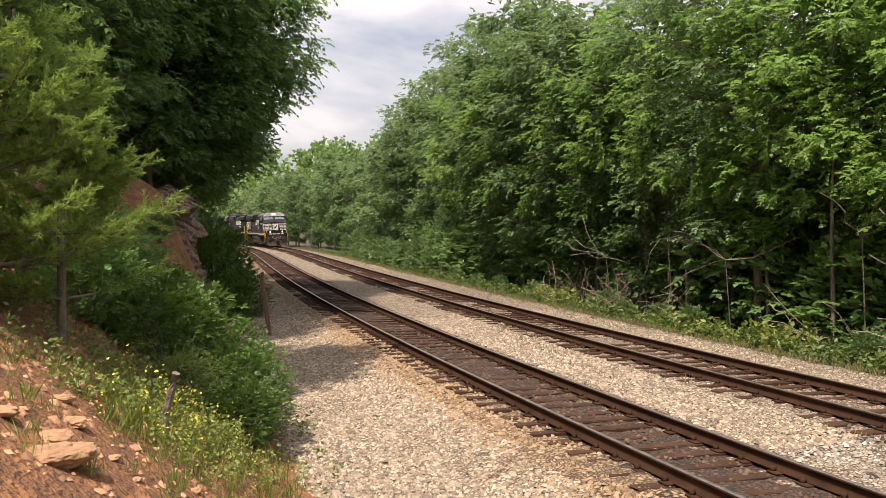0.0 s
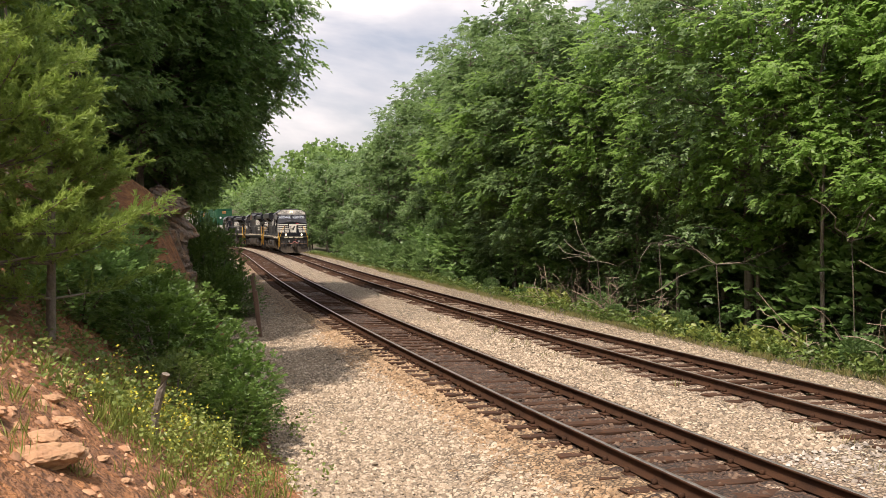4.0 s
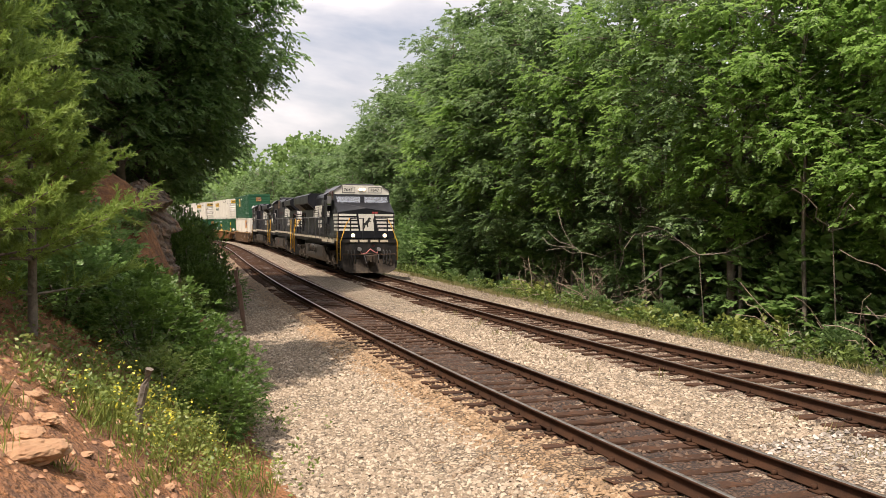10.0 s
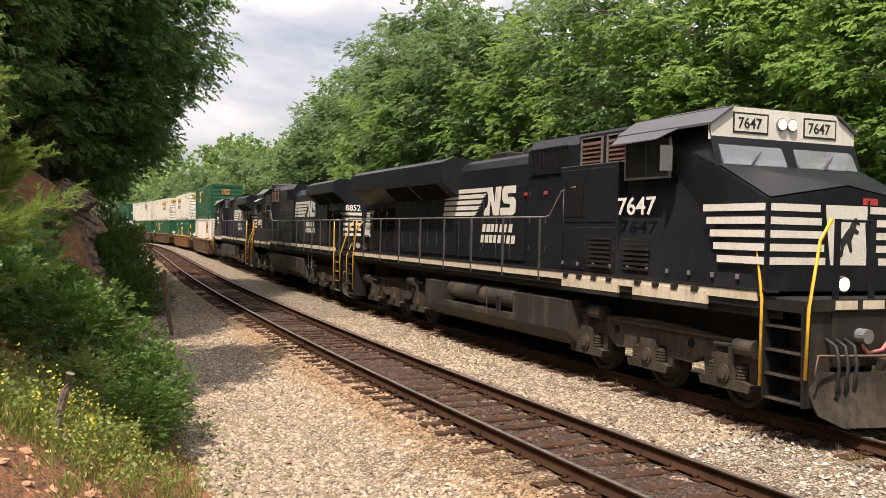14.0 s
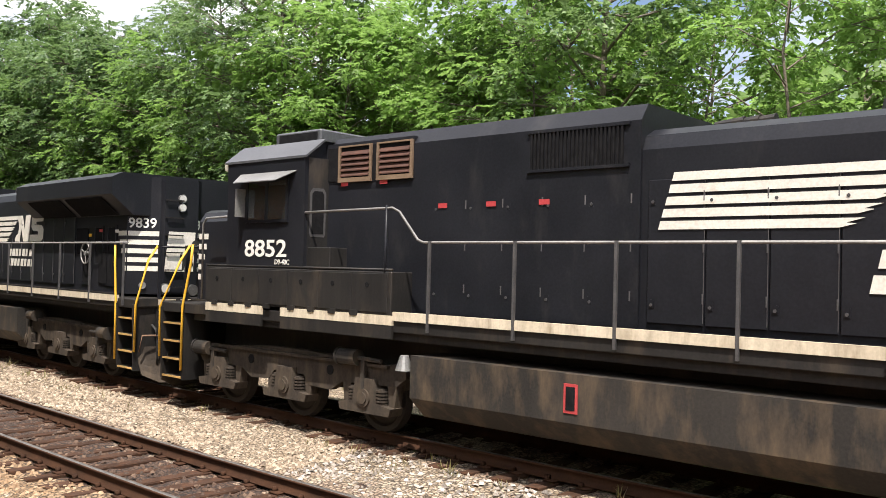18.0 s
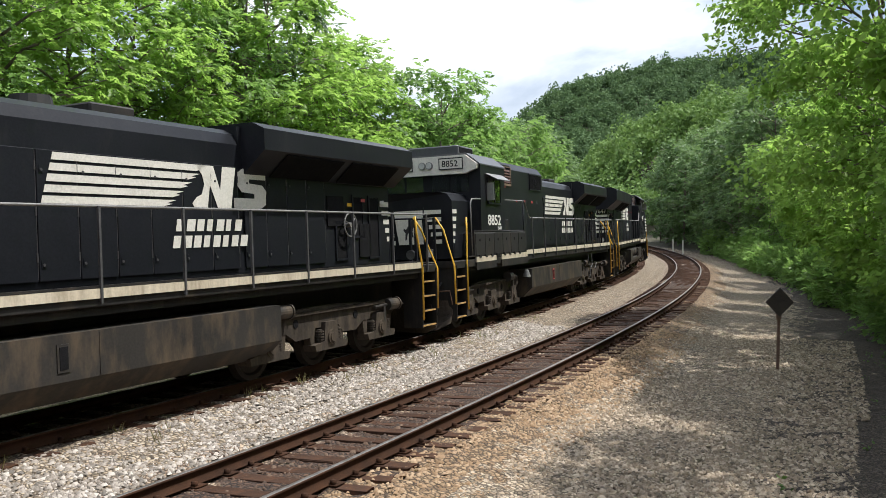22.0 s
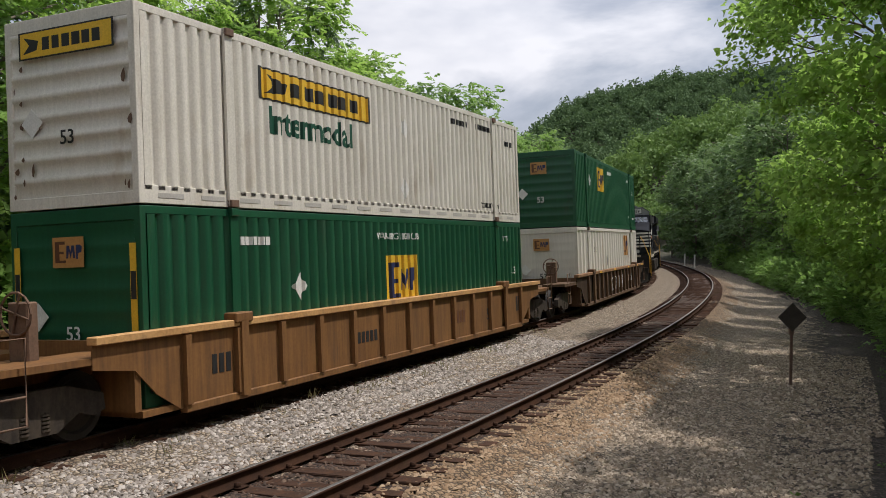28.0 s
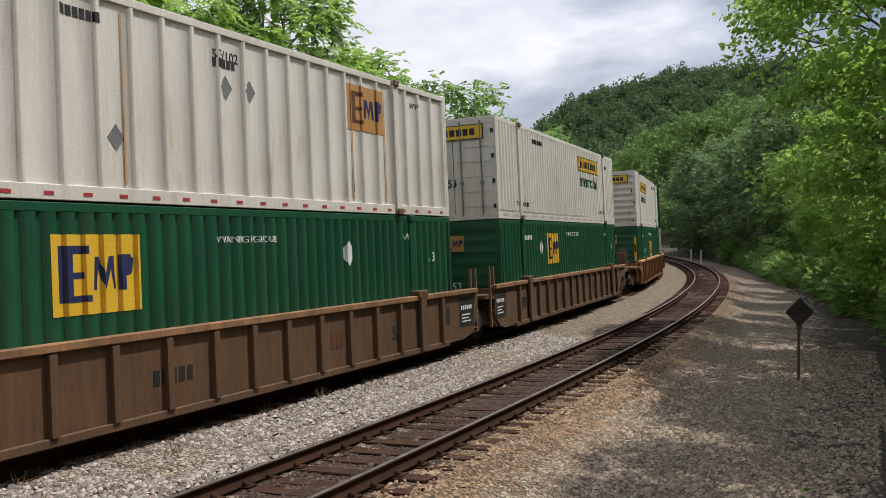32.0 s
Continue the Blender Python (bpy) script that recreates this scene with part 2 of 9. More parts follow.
M["leaf_dark"] = leaf_mat("leaf_deep_green", (0.055, 0.120, 0.040), (0.125, 0.235, 0.070), (0.27, 0.42, 0.13), 0.52, 0.36)
M["leaf_bright"] = leaf_mat("leaf_fresh_green", (0.090, 0.175, 0.034), (0.162, 0.295, 0.056), (0.29, 0.45, 0.12), 0.6)
M["leaf_pine"] = leaf_mat("pine_needles", (0.085, 0.15, 0.03), (0.19, 0.29, 0.055), (0.36, 0.48, 0.11), 0.5, 0.5)
M["leaf_bush"] = leaf_mat("shrub_leaf", (0.035, 0.08, 0.015), (0.075, 0.15, 0.025), (0.16, 0.26, 0.055), 0.33)
M["leaf_weed"] = leaf_mat("weed_leaf", (0.06, 0.11, 0.02), (0.12, 0.19, 0.035), (0.22, 0.28, 0.08), 0.35)
M["leaf_herb"] = leaf_mat("herb_leaf", (0.12, 0.17, 0.03), (0.20, 0.27, 0.05), (0.32, 0.36, 0.10), 0.4)
M["grass_dry"] = leaf_mat("dry_grass", (0.22, 0.17, 0.08), (0.33, 0.27, 0.13), (0.20, 0.24, 0.07), 0.3)
M["flower"] = leaf_mat("yellow_flower", (0.55, 0.48, 0.04), (0.7, 0.62, 0.06), (0.8, 0.75, 0.15), 0.3)
M["leaf_far"] = leaf_mat("distant_canopy", (0.070, 0.122, 0.052), (0.098, 0.165, 0.066), (0.14, 0.22, 0.085), 0.3, 0.9)
# lit leaf copy: colour and translucency raised to stand in for backlight
M["leaf_glow"] = leaf_mat("sunlit_leaf", (0.13, 0.23, 0.035), (0.23, 0.39, 0.06), (0.38, 0.56, 0.12), 0.70)
M["leaf_slope"] = leaf_mat("hillside_canopy", (0.082, 0.152, 0.040), (0.135, 0.235, 0.058), (0.22, 0.34, 0.085), 0.32, 0.7)
M["black"] = mat("black_paint", (0.0082, 0.0090, 0.0118), (0.0175, 0.0186, 0.0232), 0.7, 30, 0.40, relief=0.04, dirt=(0.034, 0.033, 0.034), dirt_amount=0.06, streak=0.04, spec=0.2)
M["black_dusty"] = mat("dusty_black_paint", (0.009, 0.009, 0.010), (0.024, 0.022, 0.020), 0.8, 30, 0.6, relief=0.08, dirt=(0.075, 0.058, 0.042), dirt_amount=0.10, streak=0.25, spec=0.3)
# greyer and lighter than the body's black
M["roof_black"] = mat("lighter_black_roof", (0.05, 0.052, 0.058), (0.085, 0.088, 0.095), 0.9, 30, 0.45, relief=0.05, streak=0.1)
M["white"] = mat("white_stripe_paint", (0.62, 0.60, 0.54), (0.74, 0.71, 0.64), 1.2, 30, 0.5, relief=0.03, dirt=(0.40, 0.35, 0.28), dirt_amount=0.06, streak=0.15)
M["cream"] = mat("cream_sill_paint", (0.52, 0.45, 0.33), (0.66, 0.59, 0.46), 1.6, 30, 0.55, relief=0.03, dirt=(0.22, 0.16, 0.10), dirt_amount=0.12, streak=0.3)
M["yellow"] = mat("safety_yellow_paint", (0.62, 0.33, 0.02), (0.76, 0.45, 0.04), 2, 30, 0.5, relief=0.04, dirt=(0.25, 0.15, 0.05), dirt_amount=0.06)
M["truck"] = mat("grimy_cast_steel", (0.028, 0.024, 0.021), (0.065, 0.054, 0.044), 1.4, 22, 0.85, 0.1, relief=0.35, dirt=(0.12, 0.092, 0.066), dirt_amount=0.18, streak=0.2, spec=0.12)
M["tank"] = mat("dusty_tank_paint", (0.022, 0.021, 0.020), (0.042, 0.038, 0.034), 0.9, 26, 0.55, relief=0.06, dirt=(0.13, 0.095, 0.062), dirt_amount=0.14, streak=0.06, spec=0.2)
M["wheel"] = mat("grimy_wheel_steel", (0.016, 0.013, 0.011), (0.036, 0.030, 0.025), 3, 30, 0.75, 0.3, relief=0.2)
M["grey"] = mat("grey_metal", (0.20, 0.20, 0.20), (0.30, 0.30, 0.29), 2, 30, 0.5, 0.5, relief=0.06)
M["seam"] = mat("scuffed_door_edge", (0.035, 0.035, 0.038), (0.08, 0.078, 0.078), 3, 40, 0.6, relief=0.05)
M["cabinet_tan"] = mat("brown_louver_frame", (0.13, 0.088, 0.055), (0.21, 0.145, 0.092), 2, 30, 0.65, relief=0.06)
M["louver"] = mat("rusty_louver", (0.05, 0.022, 0.015), (0.10, 0.042, 0.027), 3, 30, 0.75, relief=0.15)
M["mesh"] = mat("dark_screen", (0.006, 0.006, 0.007), (0.016, 0.016, 0.017), 9, 90, 0.9, relief=0.3, spec=0.08)
M["red"] = mat("red_sign_paint", (0.36, 0.035, 0.04), (0.46, 0.07, 0.07), 3, 30, 0.5, relief=0.02)
M["orange"] = mat("orange_notice", (0.72, 0.18, 0.05), (0.80, 0.25, 0.08), 3, 30, 0.5, relief=0.02)
M["rubber"] = mat("black_rubber", (0.012, 0.012, 0.012), (0.03, 0.03, 0.03), 3, 40, 0.7, relief=0.1)
M["hose"] = mat("faded_red_hose", (0.35, 0.10, 0.10), (0.50, 0.20, 0.18), 3, 40, 0.7, relief=0.1)
M["hose_brown"] = mat("red_brown_hose", (0.12, 0.035, 0.022), (0.20, 0.07, 0.045), 3, 40, 0.7, relief=0.1)
M["green"] = mat("green_container_paint", (0.008, 0.066, 0.031), (0.015, 0.098, 0.044), 0.6, 30, 0.40, relief=0.03, dirt=(0.035, 0.055, 0.035), dirt_amount=0.05, streak=0.18)
M["white_box"] = mat("white_container_paint", (0.62, 0.585, 0.505), (0.75, 0.715, 0.63), 0.6, 30, 0.5, relief=0.03, dirt=(0.42, 0.34, 0.24), dirt_amount=0.06, streak=0.16)
M["steel_rust"] = mat("rust_streaked_steel", (0.10, 0.06, 0.04), (0.20, 0.12, 0.075), 1.5, 26, 0.8, 0.1, relief=0.2, streak=0.2)
M["well_yellow"] = mat("weathered_orange_yellow_paint", (0.155, 0.066, 0.017), (0.24, 0.112, 0.03), 0.7, 22, 0.7, relief=0.1, dirt=(0.075, 0.038, 0.02), dirt_amount=0.17, streak=0.4)
M["well_brown"] = mat("weathered_brown_paint", (0.078, 0.039, 0.017), (0.142, 0.075, 0.031), 0.7, 22, 0.75, relief=0.1, dirt=(0.05, 0.03, 0.02), dirt_amount=0.16, streak=0.35)
# worn car paint, lightened where the chord catches the sun
M["chord"] = mat("worn_orange_chord_lit", (0.42, 0.22, 0.08), (0.58, 0.34, 0.13), 1.2, 22, 0.65, relief=0.08, dirt=(0.20, 0.11, 0.06), dirt_amount=0.12)
M["panel_yellow"] = mat("yellow_panel", (0.70, 0.42, 0.02), (0.78, 0.50, 0.04), 1.2, 30, 0.5, relief=0.02, dirt=(0.5, 0.33, 0.08), dirt_amount=0.05)
M["panel_ochre"] = mat("ochre_panel", (0.42, 0.21, 0.06), (0.50, 0.27, 0.09), 1.2, 30, 0.55, relief=0.02)
M["navy"] = mat("navy_paint", (0.015, 0.022, 0.08), (0.03, 0.04, 0.12), 2, 30, 0.5, relief=0.02)
M["maroon"] = mat("maroon_paint", (0.09, 0.035, 0.02), (0.14, 0.06, 0.03), 2, 30, 0.5, relief=0.02)
M["dark_green"] = mat("dark_green_lettering", (0.008, 0.06, 0.035), (0.012, 0.085, 0.05), 2, 30, 0.5, relief=0.0)
M["ink"] = mat("black_lettering", (0.012, 0.012, 0.012), (0.025, 0.025, 0.025), 2, 30, 0.6, relief=0.0)
M["letter"] = mat("white_lettering", (0.68, 0.67, 0.63), (0.78, 0.77, 0.73), 2, 30, 0.55, relief=0.0)
# grime plus the shade below the chord, both put into one dark brown
M["well_web"] = mat("grimy_shaded_plate", (0.026, 0.015, 0.009), (0.058, 0.034, 0.019), 0.8, 22, 0.8, relief=0.12, dirt=(0.085, 0.052, 0.030), dirt_amount=0.14, streak=0.4, spec=0.2)
# brown counterpart, likewise lightened to look sunlit against the side
M["chord_brown"] = mat("worn_brown_chord_lit", (0.20, 0.10, 0.043), (0.36, 0.19, 0.082), 1.2, 24, 0.75, relief=0.15, dirt=(0.07, 0.04, 0.025), dirt_amount=0.2, streak=0.15)
M["mark"] = mat("faded_tan_marking", (0.20, 0.145, 0.10), (0.31, 0.24, 0.17), 2.5, 40, 0.8, relief=0.02)
M["graffiti"] = mat("spray_paint", (0.55, 0.55, 0.56), (0.70, 0.70, 0.70), 2, 30, 0.5, relief=0.0)


def glass_mat(name, tint):
    m, nt, p, co = start(name)
    p.inputs["Base Color"].default_value = (*tint, 1)
    p.inputs["Roughness"].default_value, p.inputs["Transmission Weight"].default_value, p.inputs["IOR"].default_value = 0.03, 0.8, 2.0
    nt.links.new(bump(nt, noise_tex(nt, co, 2.0, 2.0), 0.04, 0.01), p.inputs["Normal"])
    return m


def glow_mat(name, col, strength):
    m, nt, p, co = start(name)
    p.inputs["Emission Color"].default_value, p.inputs["Emission Strength"].default_value = (*col, 1), strength
    p.inputs["Base Color"].default_value = (*col, 1)
    return m


M["glass"] = glass_mat("cab_glass", (0.55, 0.60, 0.68))
M["glass_dark"] = glass_mat("dark_cab_glass", (0.10, 0.12, 0.12))
M["handrail"] = mat("worn_handrail", (0.13, 0.128, 0.125), (0.25, 0.245, 0.235), 3, 30, 0.55, 0.2, relief=0.05)
M["lamp_on"] = glow_mat("lit_headlight", (1.0, 0.80, 0.50), 3.2)
M["lamp_off"] = mat("unlit_lens", (0.45, 0.45, 0.43), (0.6, 0.6, 0.58), 5, 40, 0.15, relief=0.05)

# ---- mesh helpers ----
def mesh_np(name, verts, faces, material=None):
    """A mesh from numpy arrays; faces all of one size."""
    verts, faces = np.asarray(verts, np.float32), np.asarray(faces, np.int32)
    me = bpy.data.meshes.new(name)
    k = faces.shape[1]
    me.vertices.add(len(verts))
    me.vertices.foreach_set("co", verts.ravel())
    me.loops.add(faces.size)
    me.loops.foreach_set("vertex_index", faces.ravel())
    me.polygons.add(len(faces))
    me.polygons.foreach_set("loop_start", np.arange(0, faces.size, k, dtype=np.int32))
    me.update(calc_edges=True)
    if material:
        me.materials.append(material)
    return me


def part(name, bm, material, parent=None, label="", smooth=False, at=None):
    """Links a bmesh as one mesh object under a thing or under a part."""
    me = bpy.data.meshes.new(name)
    bmesh.ops.recalc_face_normals(bm, faces=bm.faces)
    bm.to_mesh(me)
    bm.free()
    for m in (material if isinstance(material, (list, tuple)) else [material]):
        me.materials.append(m)
    if smooth:
        me.polygons.foreach_set("use_smooth", [True] * len(me.polygons))
    ob = new(name, me)
    if parent is not None:
        ob.parent = parent
    if at is not None:
        ob.matrix_basis = at
    if label:
        ob["label"] = label
    return ob


def thing(name, label, category, group="", kind=""):
    return tagged(new(name), label, category, group, kind)


def under(ob, parent, label=""):
    ob.parent = parent
    if label:
        ob["label"] = label
    return ob


def box(bm, x0, x1, y0, y1, z0, z1, bevel=0.0, mi=0):
    r = bmesh.ops.create_cube(bm, size=1.0, matrix=Matrix.LocRotScale(((x0 + x1) / 2, (y0 + y1) / 2, (z0 + z1) / 2), None, (abs(x1 - x0), abs(y1 - y0), abs(z1 - z0))))
    fs = {f for v in r["verts"] for f in v.link_faces}
    for f in fs:
        f.material_index = mi
    if bevel:
        es = list({e for v in r["verts"] for e in v.link_edges})
        b = bmesh.ops.bevel(bm, geom=es, offset=bevel, segments=1, affect="EDGES")
        for f in b["faces"]:
            f.material_index = mi
    return r


def cyl(bm, a, b, r, r2=None, n=12, mi=0, caps=True):
    """A cylinder or cone from point a to point b."""
    a, b = Vector(a), Vector(b)
    d = b - a
    m = Matrix.Translation((a + b) / 2) @ d.to_track_quat("Z", "Y").to_matrix().to_4x4()
    q = bmesh.ops.create_cone(bm, cap_ends=caps, segments=n, radius1=r, radius2=r if r2 is None else r2, depth=d.length, matrix=m)
    for f in {f for v in q["verts"] for f in v.link_faces}:
        f.material_index = mi
    return q


def pipe(bm, pts, r, n=8, mi=0):
    """A tube along points."""
    rings = []
    pts = [Vector(p) for p in pts]
    for i, p in enumerate(pts):
        d = (pts[min(i + 1, len(pts) - 1)] - pts[max(i - 1, 0)]).normalized()
        u = d.cross(Vector((0, 0, 1)) if abs(d.z) < 0.95 else Vector((1, 0, 0))).normalized()
        v = d.cross(u)
        rings.append([bm.verts.new(p + (u * math.cos(k * math.tau / n) + v * math.sin(k * math.tau / n)) * r) for k in range(n)])
    for a, b in zip(rings, rings[1:]):
        for k in range(n):
            bm.faces.new((a[k], a[(k + 1) % n], b[(k + 1) % n], b[k])).material_index = mi
    for ring in (rings[0], rings[-1]):
        bm.faces.new(ring).material_index = mi


def prism(bm, poly, y0, y1, mi=0, axis="y"):
    """A polygon in the x-z plane (or y-z, axis x; x-y, axis z) drawn out along the third axis."""
    def at(p, w):
        return {"y": (p[0], w, p[1]), "x": (w, p[0], p[1]), "z": (p[0], p[1], w)}[axis]
    a, b = [bm.verts.new(at(p, y0)) for p in poly], [bm.verts.new(at(p, y1)) for p in poly]
    fs = [bm.faces.new(a), bm.faces.new(b)]
    for i in range(len(poly)):
        j = (i + 1) % len(poly)
        fs.append(bm.faces.new((a[i], a[j], b[j], b[i])))
    for f in fs:
        f.material_index = mi
    return fs


# ---- the line of the railway ----
# Station s runs along the near track, 0 beside the camera; offset l is to the far side of it.
KNOTS = [-300, -150, -110, -80, -60, -45, -30, -15, 0, 15, 30, 50, 70, 100, 140, 200, 420]
BENDS = [-0.0020, -0.0020, -0.0025, -0.0030, -0.0044, -0.0034, -0.0040, -0.0031, -0.0024, -0.0028, -0.0017, -0.0009, -0.0003, 0.0013, 0.0032, 0.0052, 0.0052]
STEP = 0.5
SG = np.arange(-300, 420.1, STEP)
_k = np.interp(SG, KNOTS, BENDS)
_i0 = int(np.argmin(abs(SG)))
TH = np.cumsum(_k) * STEP
TH = TH - TH[_i0] + 1.9257
CX, CY = np.cumsum(np.cos(TH)) * STEP, np.cumsum(np.sin(TH)) * STEP
CX, CY = CX - CX[_i0] + 7.051, CY - CY[_i0]
SPACING, HALF = 4.26, 0.7535


def spot(s, l):
    """The plan place of station s and offset l, and the heading there."""
    th = np.interp(s, SG, TH)
    return np.interp(s, SG, CX) + l * np.sin(th), np.interp(s, SG, CY) - l * np.cos(th), th


def cant(s):
    """The crosswise slope of the tracks."""
    return np.interp(s, [-300, -8, 8, 90, 150, 420], [-0.053, -0.053, -0.024, -0.02, 0.03, 0.03])


def rail_z(s, l):
    """Height of the railhead plane: each track is canted about its own centre."""
    s, l = np.asarray(s, float), np.asarray(l, float)
    c = np.where(l > SPACING / 2, SPACING, 0.0)
    return cant(s) * np.clip(l - c, -1.4, 1.4)


def to_sl(x, y):
    """Station and offset of plan places."""
    x, y = np.atleast_1d(np.asarray(x, float)), np.atleast_1d(np.asarray(y, float))
    s, l = np.empty(x.shape), np.empty(x.shape)
    for i in range(0, len(x), 4000):
        j = np.argmin((x[i:i + 4000, None] - CX[::2]) ** 2 + (y[i:i + 4000, None] - CY[::2]) ** 2, 1) * 2
        th = TH[j]
        dx, dy = x[i:i + 4000] - CX[j], y[i:i + 4000] - CY[j]
        s[i:i + 4000] = SG[j] + dx * np.cos(th) + dy * np.sin(th)
        l[i:i + 4000] = dx * np.sin(th) - dy * np.cos(th)
    return s, l


def wavy(x, y, f, seed=0.0):
    """Cheap smooth unevenness, about -1 to 1."""
    return (np.sin(x * f + 1.3 * np.sin(y * f * 0.7 + seed)) + np.sin(y * f * 1.13 + 1.7 * np.sin(x * f * 0.6 + seed * 2)) + np.sin((x + y) * f * 0.53 + seed * 3)) / 3


def ground_z(x, y):
    """Height of the land beside the line: a cut bank on the camera's side, flat woods beyond, hills far off."""
    x, y = np.atleast_1d(np.asarray(x, float)), np.atleast_1d(np.asarray(y, float))
    s, l = to_sl(x, y)
    n = -l
    near = np.interp(n, [0, 4.5, 5.2, 6.6, 8.0, 9.5, 12, 18, 40, 120], [-0.62, -0.56, -0.2, 0.85, 1.75, 2.9, 5.5, 9, 16, 22])
    flat = np.interp(n, [0, 5, 8, 11, 16, 25, 50, 120], [-0.62, -0.56, -0.45, -0.2, 0.7, 2.2, 6, 12])
    w = np.interp(s, [-9, 1.5], [0, 1])
    z_near = near * w + flat * (1 - w)
    cliff = np.interp(s, [24, 29, 46, 58], [0, 1, 1, 0]) * np.interp(n, [4.6, 6.4, 9, 30], [0, 3.2, 3.0, 0])
    z_near = z_near + cliff
    z_far = np.interp(l, [0, 6.6, 7.6, 9, 14, 30, 80], [-0.6, -0.62, -0.68, -0.72, -1.0, -2.0, -2.5])
    z = np.where(l < 0, z_near, z_far)
    rough = np.clip((np.abs(l - 2.1) - 7.4) / 3.0, 0, 1)
    z = z + rough * (wavy(x, y, 0.9, 1.0) * 0.16 + wavy(x, y, 0.22, 2.0) * 0.35 + wavy(x, y, 3.1, 4.0) * 0.05)
    away = np.clip((np.abs(l - 2.1) - 25) / 60, 0, 1)
    for hx, hy, h, r in ((330, -330, 14, 60), (-60, 330, 22, 130), (-190, -60, 40, 130)):
        z = z + away * h * np.exp(-((x - hx) ** 2 + (y - hy) ** 2) / (2 * r * r))
    # a wooded spur behind the curve and a higher ridge beyond it, both running south-west and dropping to the north-east
    for cx_, cy_, us, hs, vs, fs in ((136, -210, [-110, -60, -31, -10, 11, 80], [3, 10, 20, 30, 34, 41], [-95, -70, 0, 60, 140], [0, 0.1, 1, 0.9, 0.5]),
                                     (229, -352, [-180, -130, -75, -66, -48, -20, 0, 130], [5, 9, 26, 45, 62, 69, 71, 73], [-150, -110, 0, 260], [0, 0.25, 1, 1])):
        u = (x - cx_) * -0.839 + (y - cy_) * -0.545
        v = (x - cx_) * 0.545 + (y - cy_) * -0.839
        rise = np.interp(u, us, hs) * np.interp(v, vs, fs) * np.clip((np.abs(l - 2.1) - 12) / 30, 0, 1) * (y < 0)
        z = np.maximum(z, rise - 5.0 + wavy(x, y, 0.07, 3.0) * rise * 0.04)
    return z


def bed_z(s, l):
    """Surface of the ballast: level with the sleepers, lower outside."""
    s, l = np.asarray(s, float), np.asarray(l, float)
    base = np.interp(l, [-8.4, -7.2, -5.2, -4.4, -2.6, -1.55, -1.25, -0.8, 0.8, 1.25, 1.55, 2.13, 2.75, 3.05, 5.5, 5.8, 6.9, 8.6, 9.4], [-0.72, -0.485, -0.50, -0.49, -0.44, -0.235, -0.220, -0.208, -0.208, -0.218, -0.215, -0.25, -0.212, -0.210, -0.210, -0.222, -0.48, -0.60, -0.85])
    inner = np.clip(1.6 - np.minimum(np.abs(l), np.abs(l - SPACING)), 0, 0.3) / 0.3
    return base + rail_z(s, l) * np.clip(inner + 0.25, 0, 1)


# ---- ground, ballast ----
def axis_steps(lo, hi, fine, k):
    """Coordinates from -lo to hi, close together near 0 and wider further out."""
    def side(end):
        out, v, d = [], 0.0, fine
        while v < end:
            v += d
            out.append(v)
            d = max(fine, (v - 14) * k) if v > 14 else fine
        return out
    return np.array([-v for v in side(lo)][::-1] + [0.0] + side(hi))


def build_ground():
    xs, ys = axis_steps(1800, 1800, 0.55, 0.07), axis_steps(1800, 1800, 0.55, 0.07)
    gx, gy = np.meshgrid(xs + 2.0, ys + 6.0)
    z = ground_z(gx.ravel(), gy.ravel())
    n, m = len(xs), len(ys)
    i = np.arange(n * m).reshape(m, n)
    faces = np.stack([i[:-1, :-1].ravel(), i[:-1, 1:].ravel(), i[1:, 1:].ravel(), i[1:, :-1].ravel()], 1)
    me = mesh_np("ground", np.stack([gx.ravel(), gy.ravel(), z], 1), faces, M["earth"])
    me.materials.append(M["soil"])
    cx, cy = gx.ravel()[faces].mean(1), gy.ravel()[faces].mean(1)
    s, l = to_sl(cx, cy)
    soil = (l < -4.3) & (l > -11 + wavy(cx, cy, 0.8) * 1.5) & (s > -4) & (s < 60)
    me.polygons.foreach_set("material_index", soil.astype(np.int32))
    me.polygons.foreach_set("use_smooth", np.ones(len(faces), bool))
    tagged(new("ground", me), "red soil bank and shaded forest floor", "ground", kind="structure")


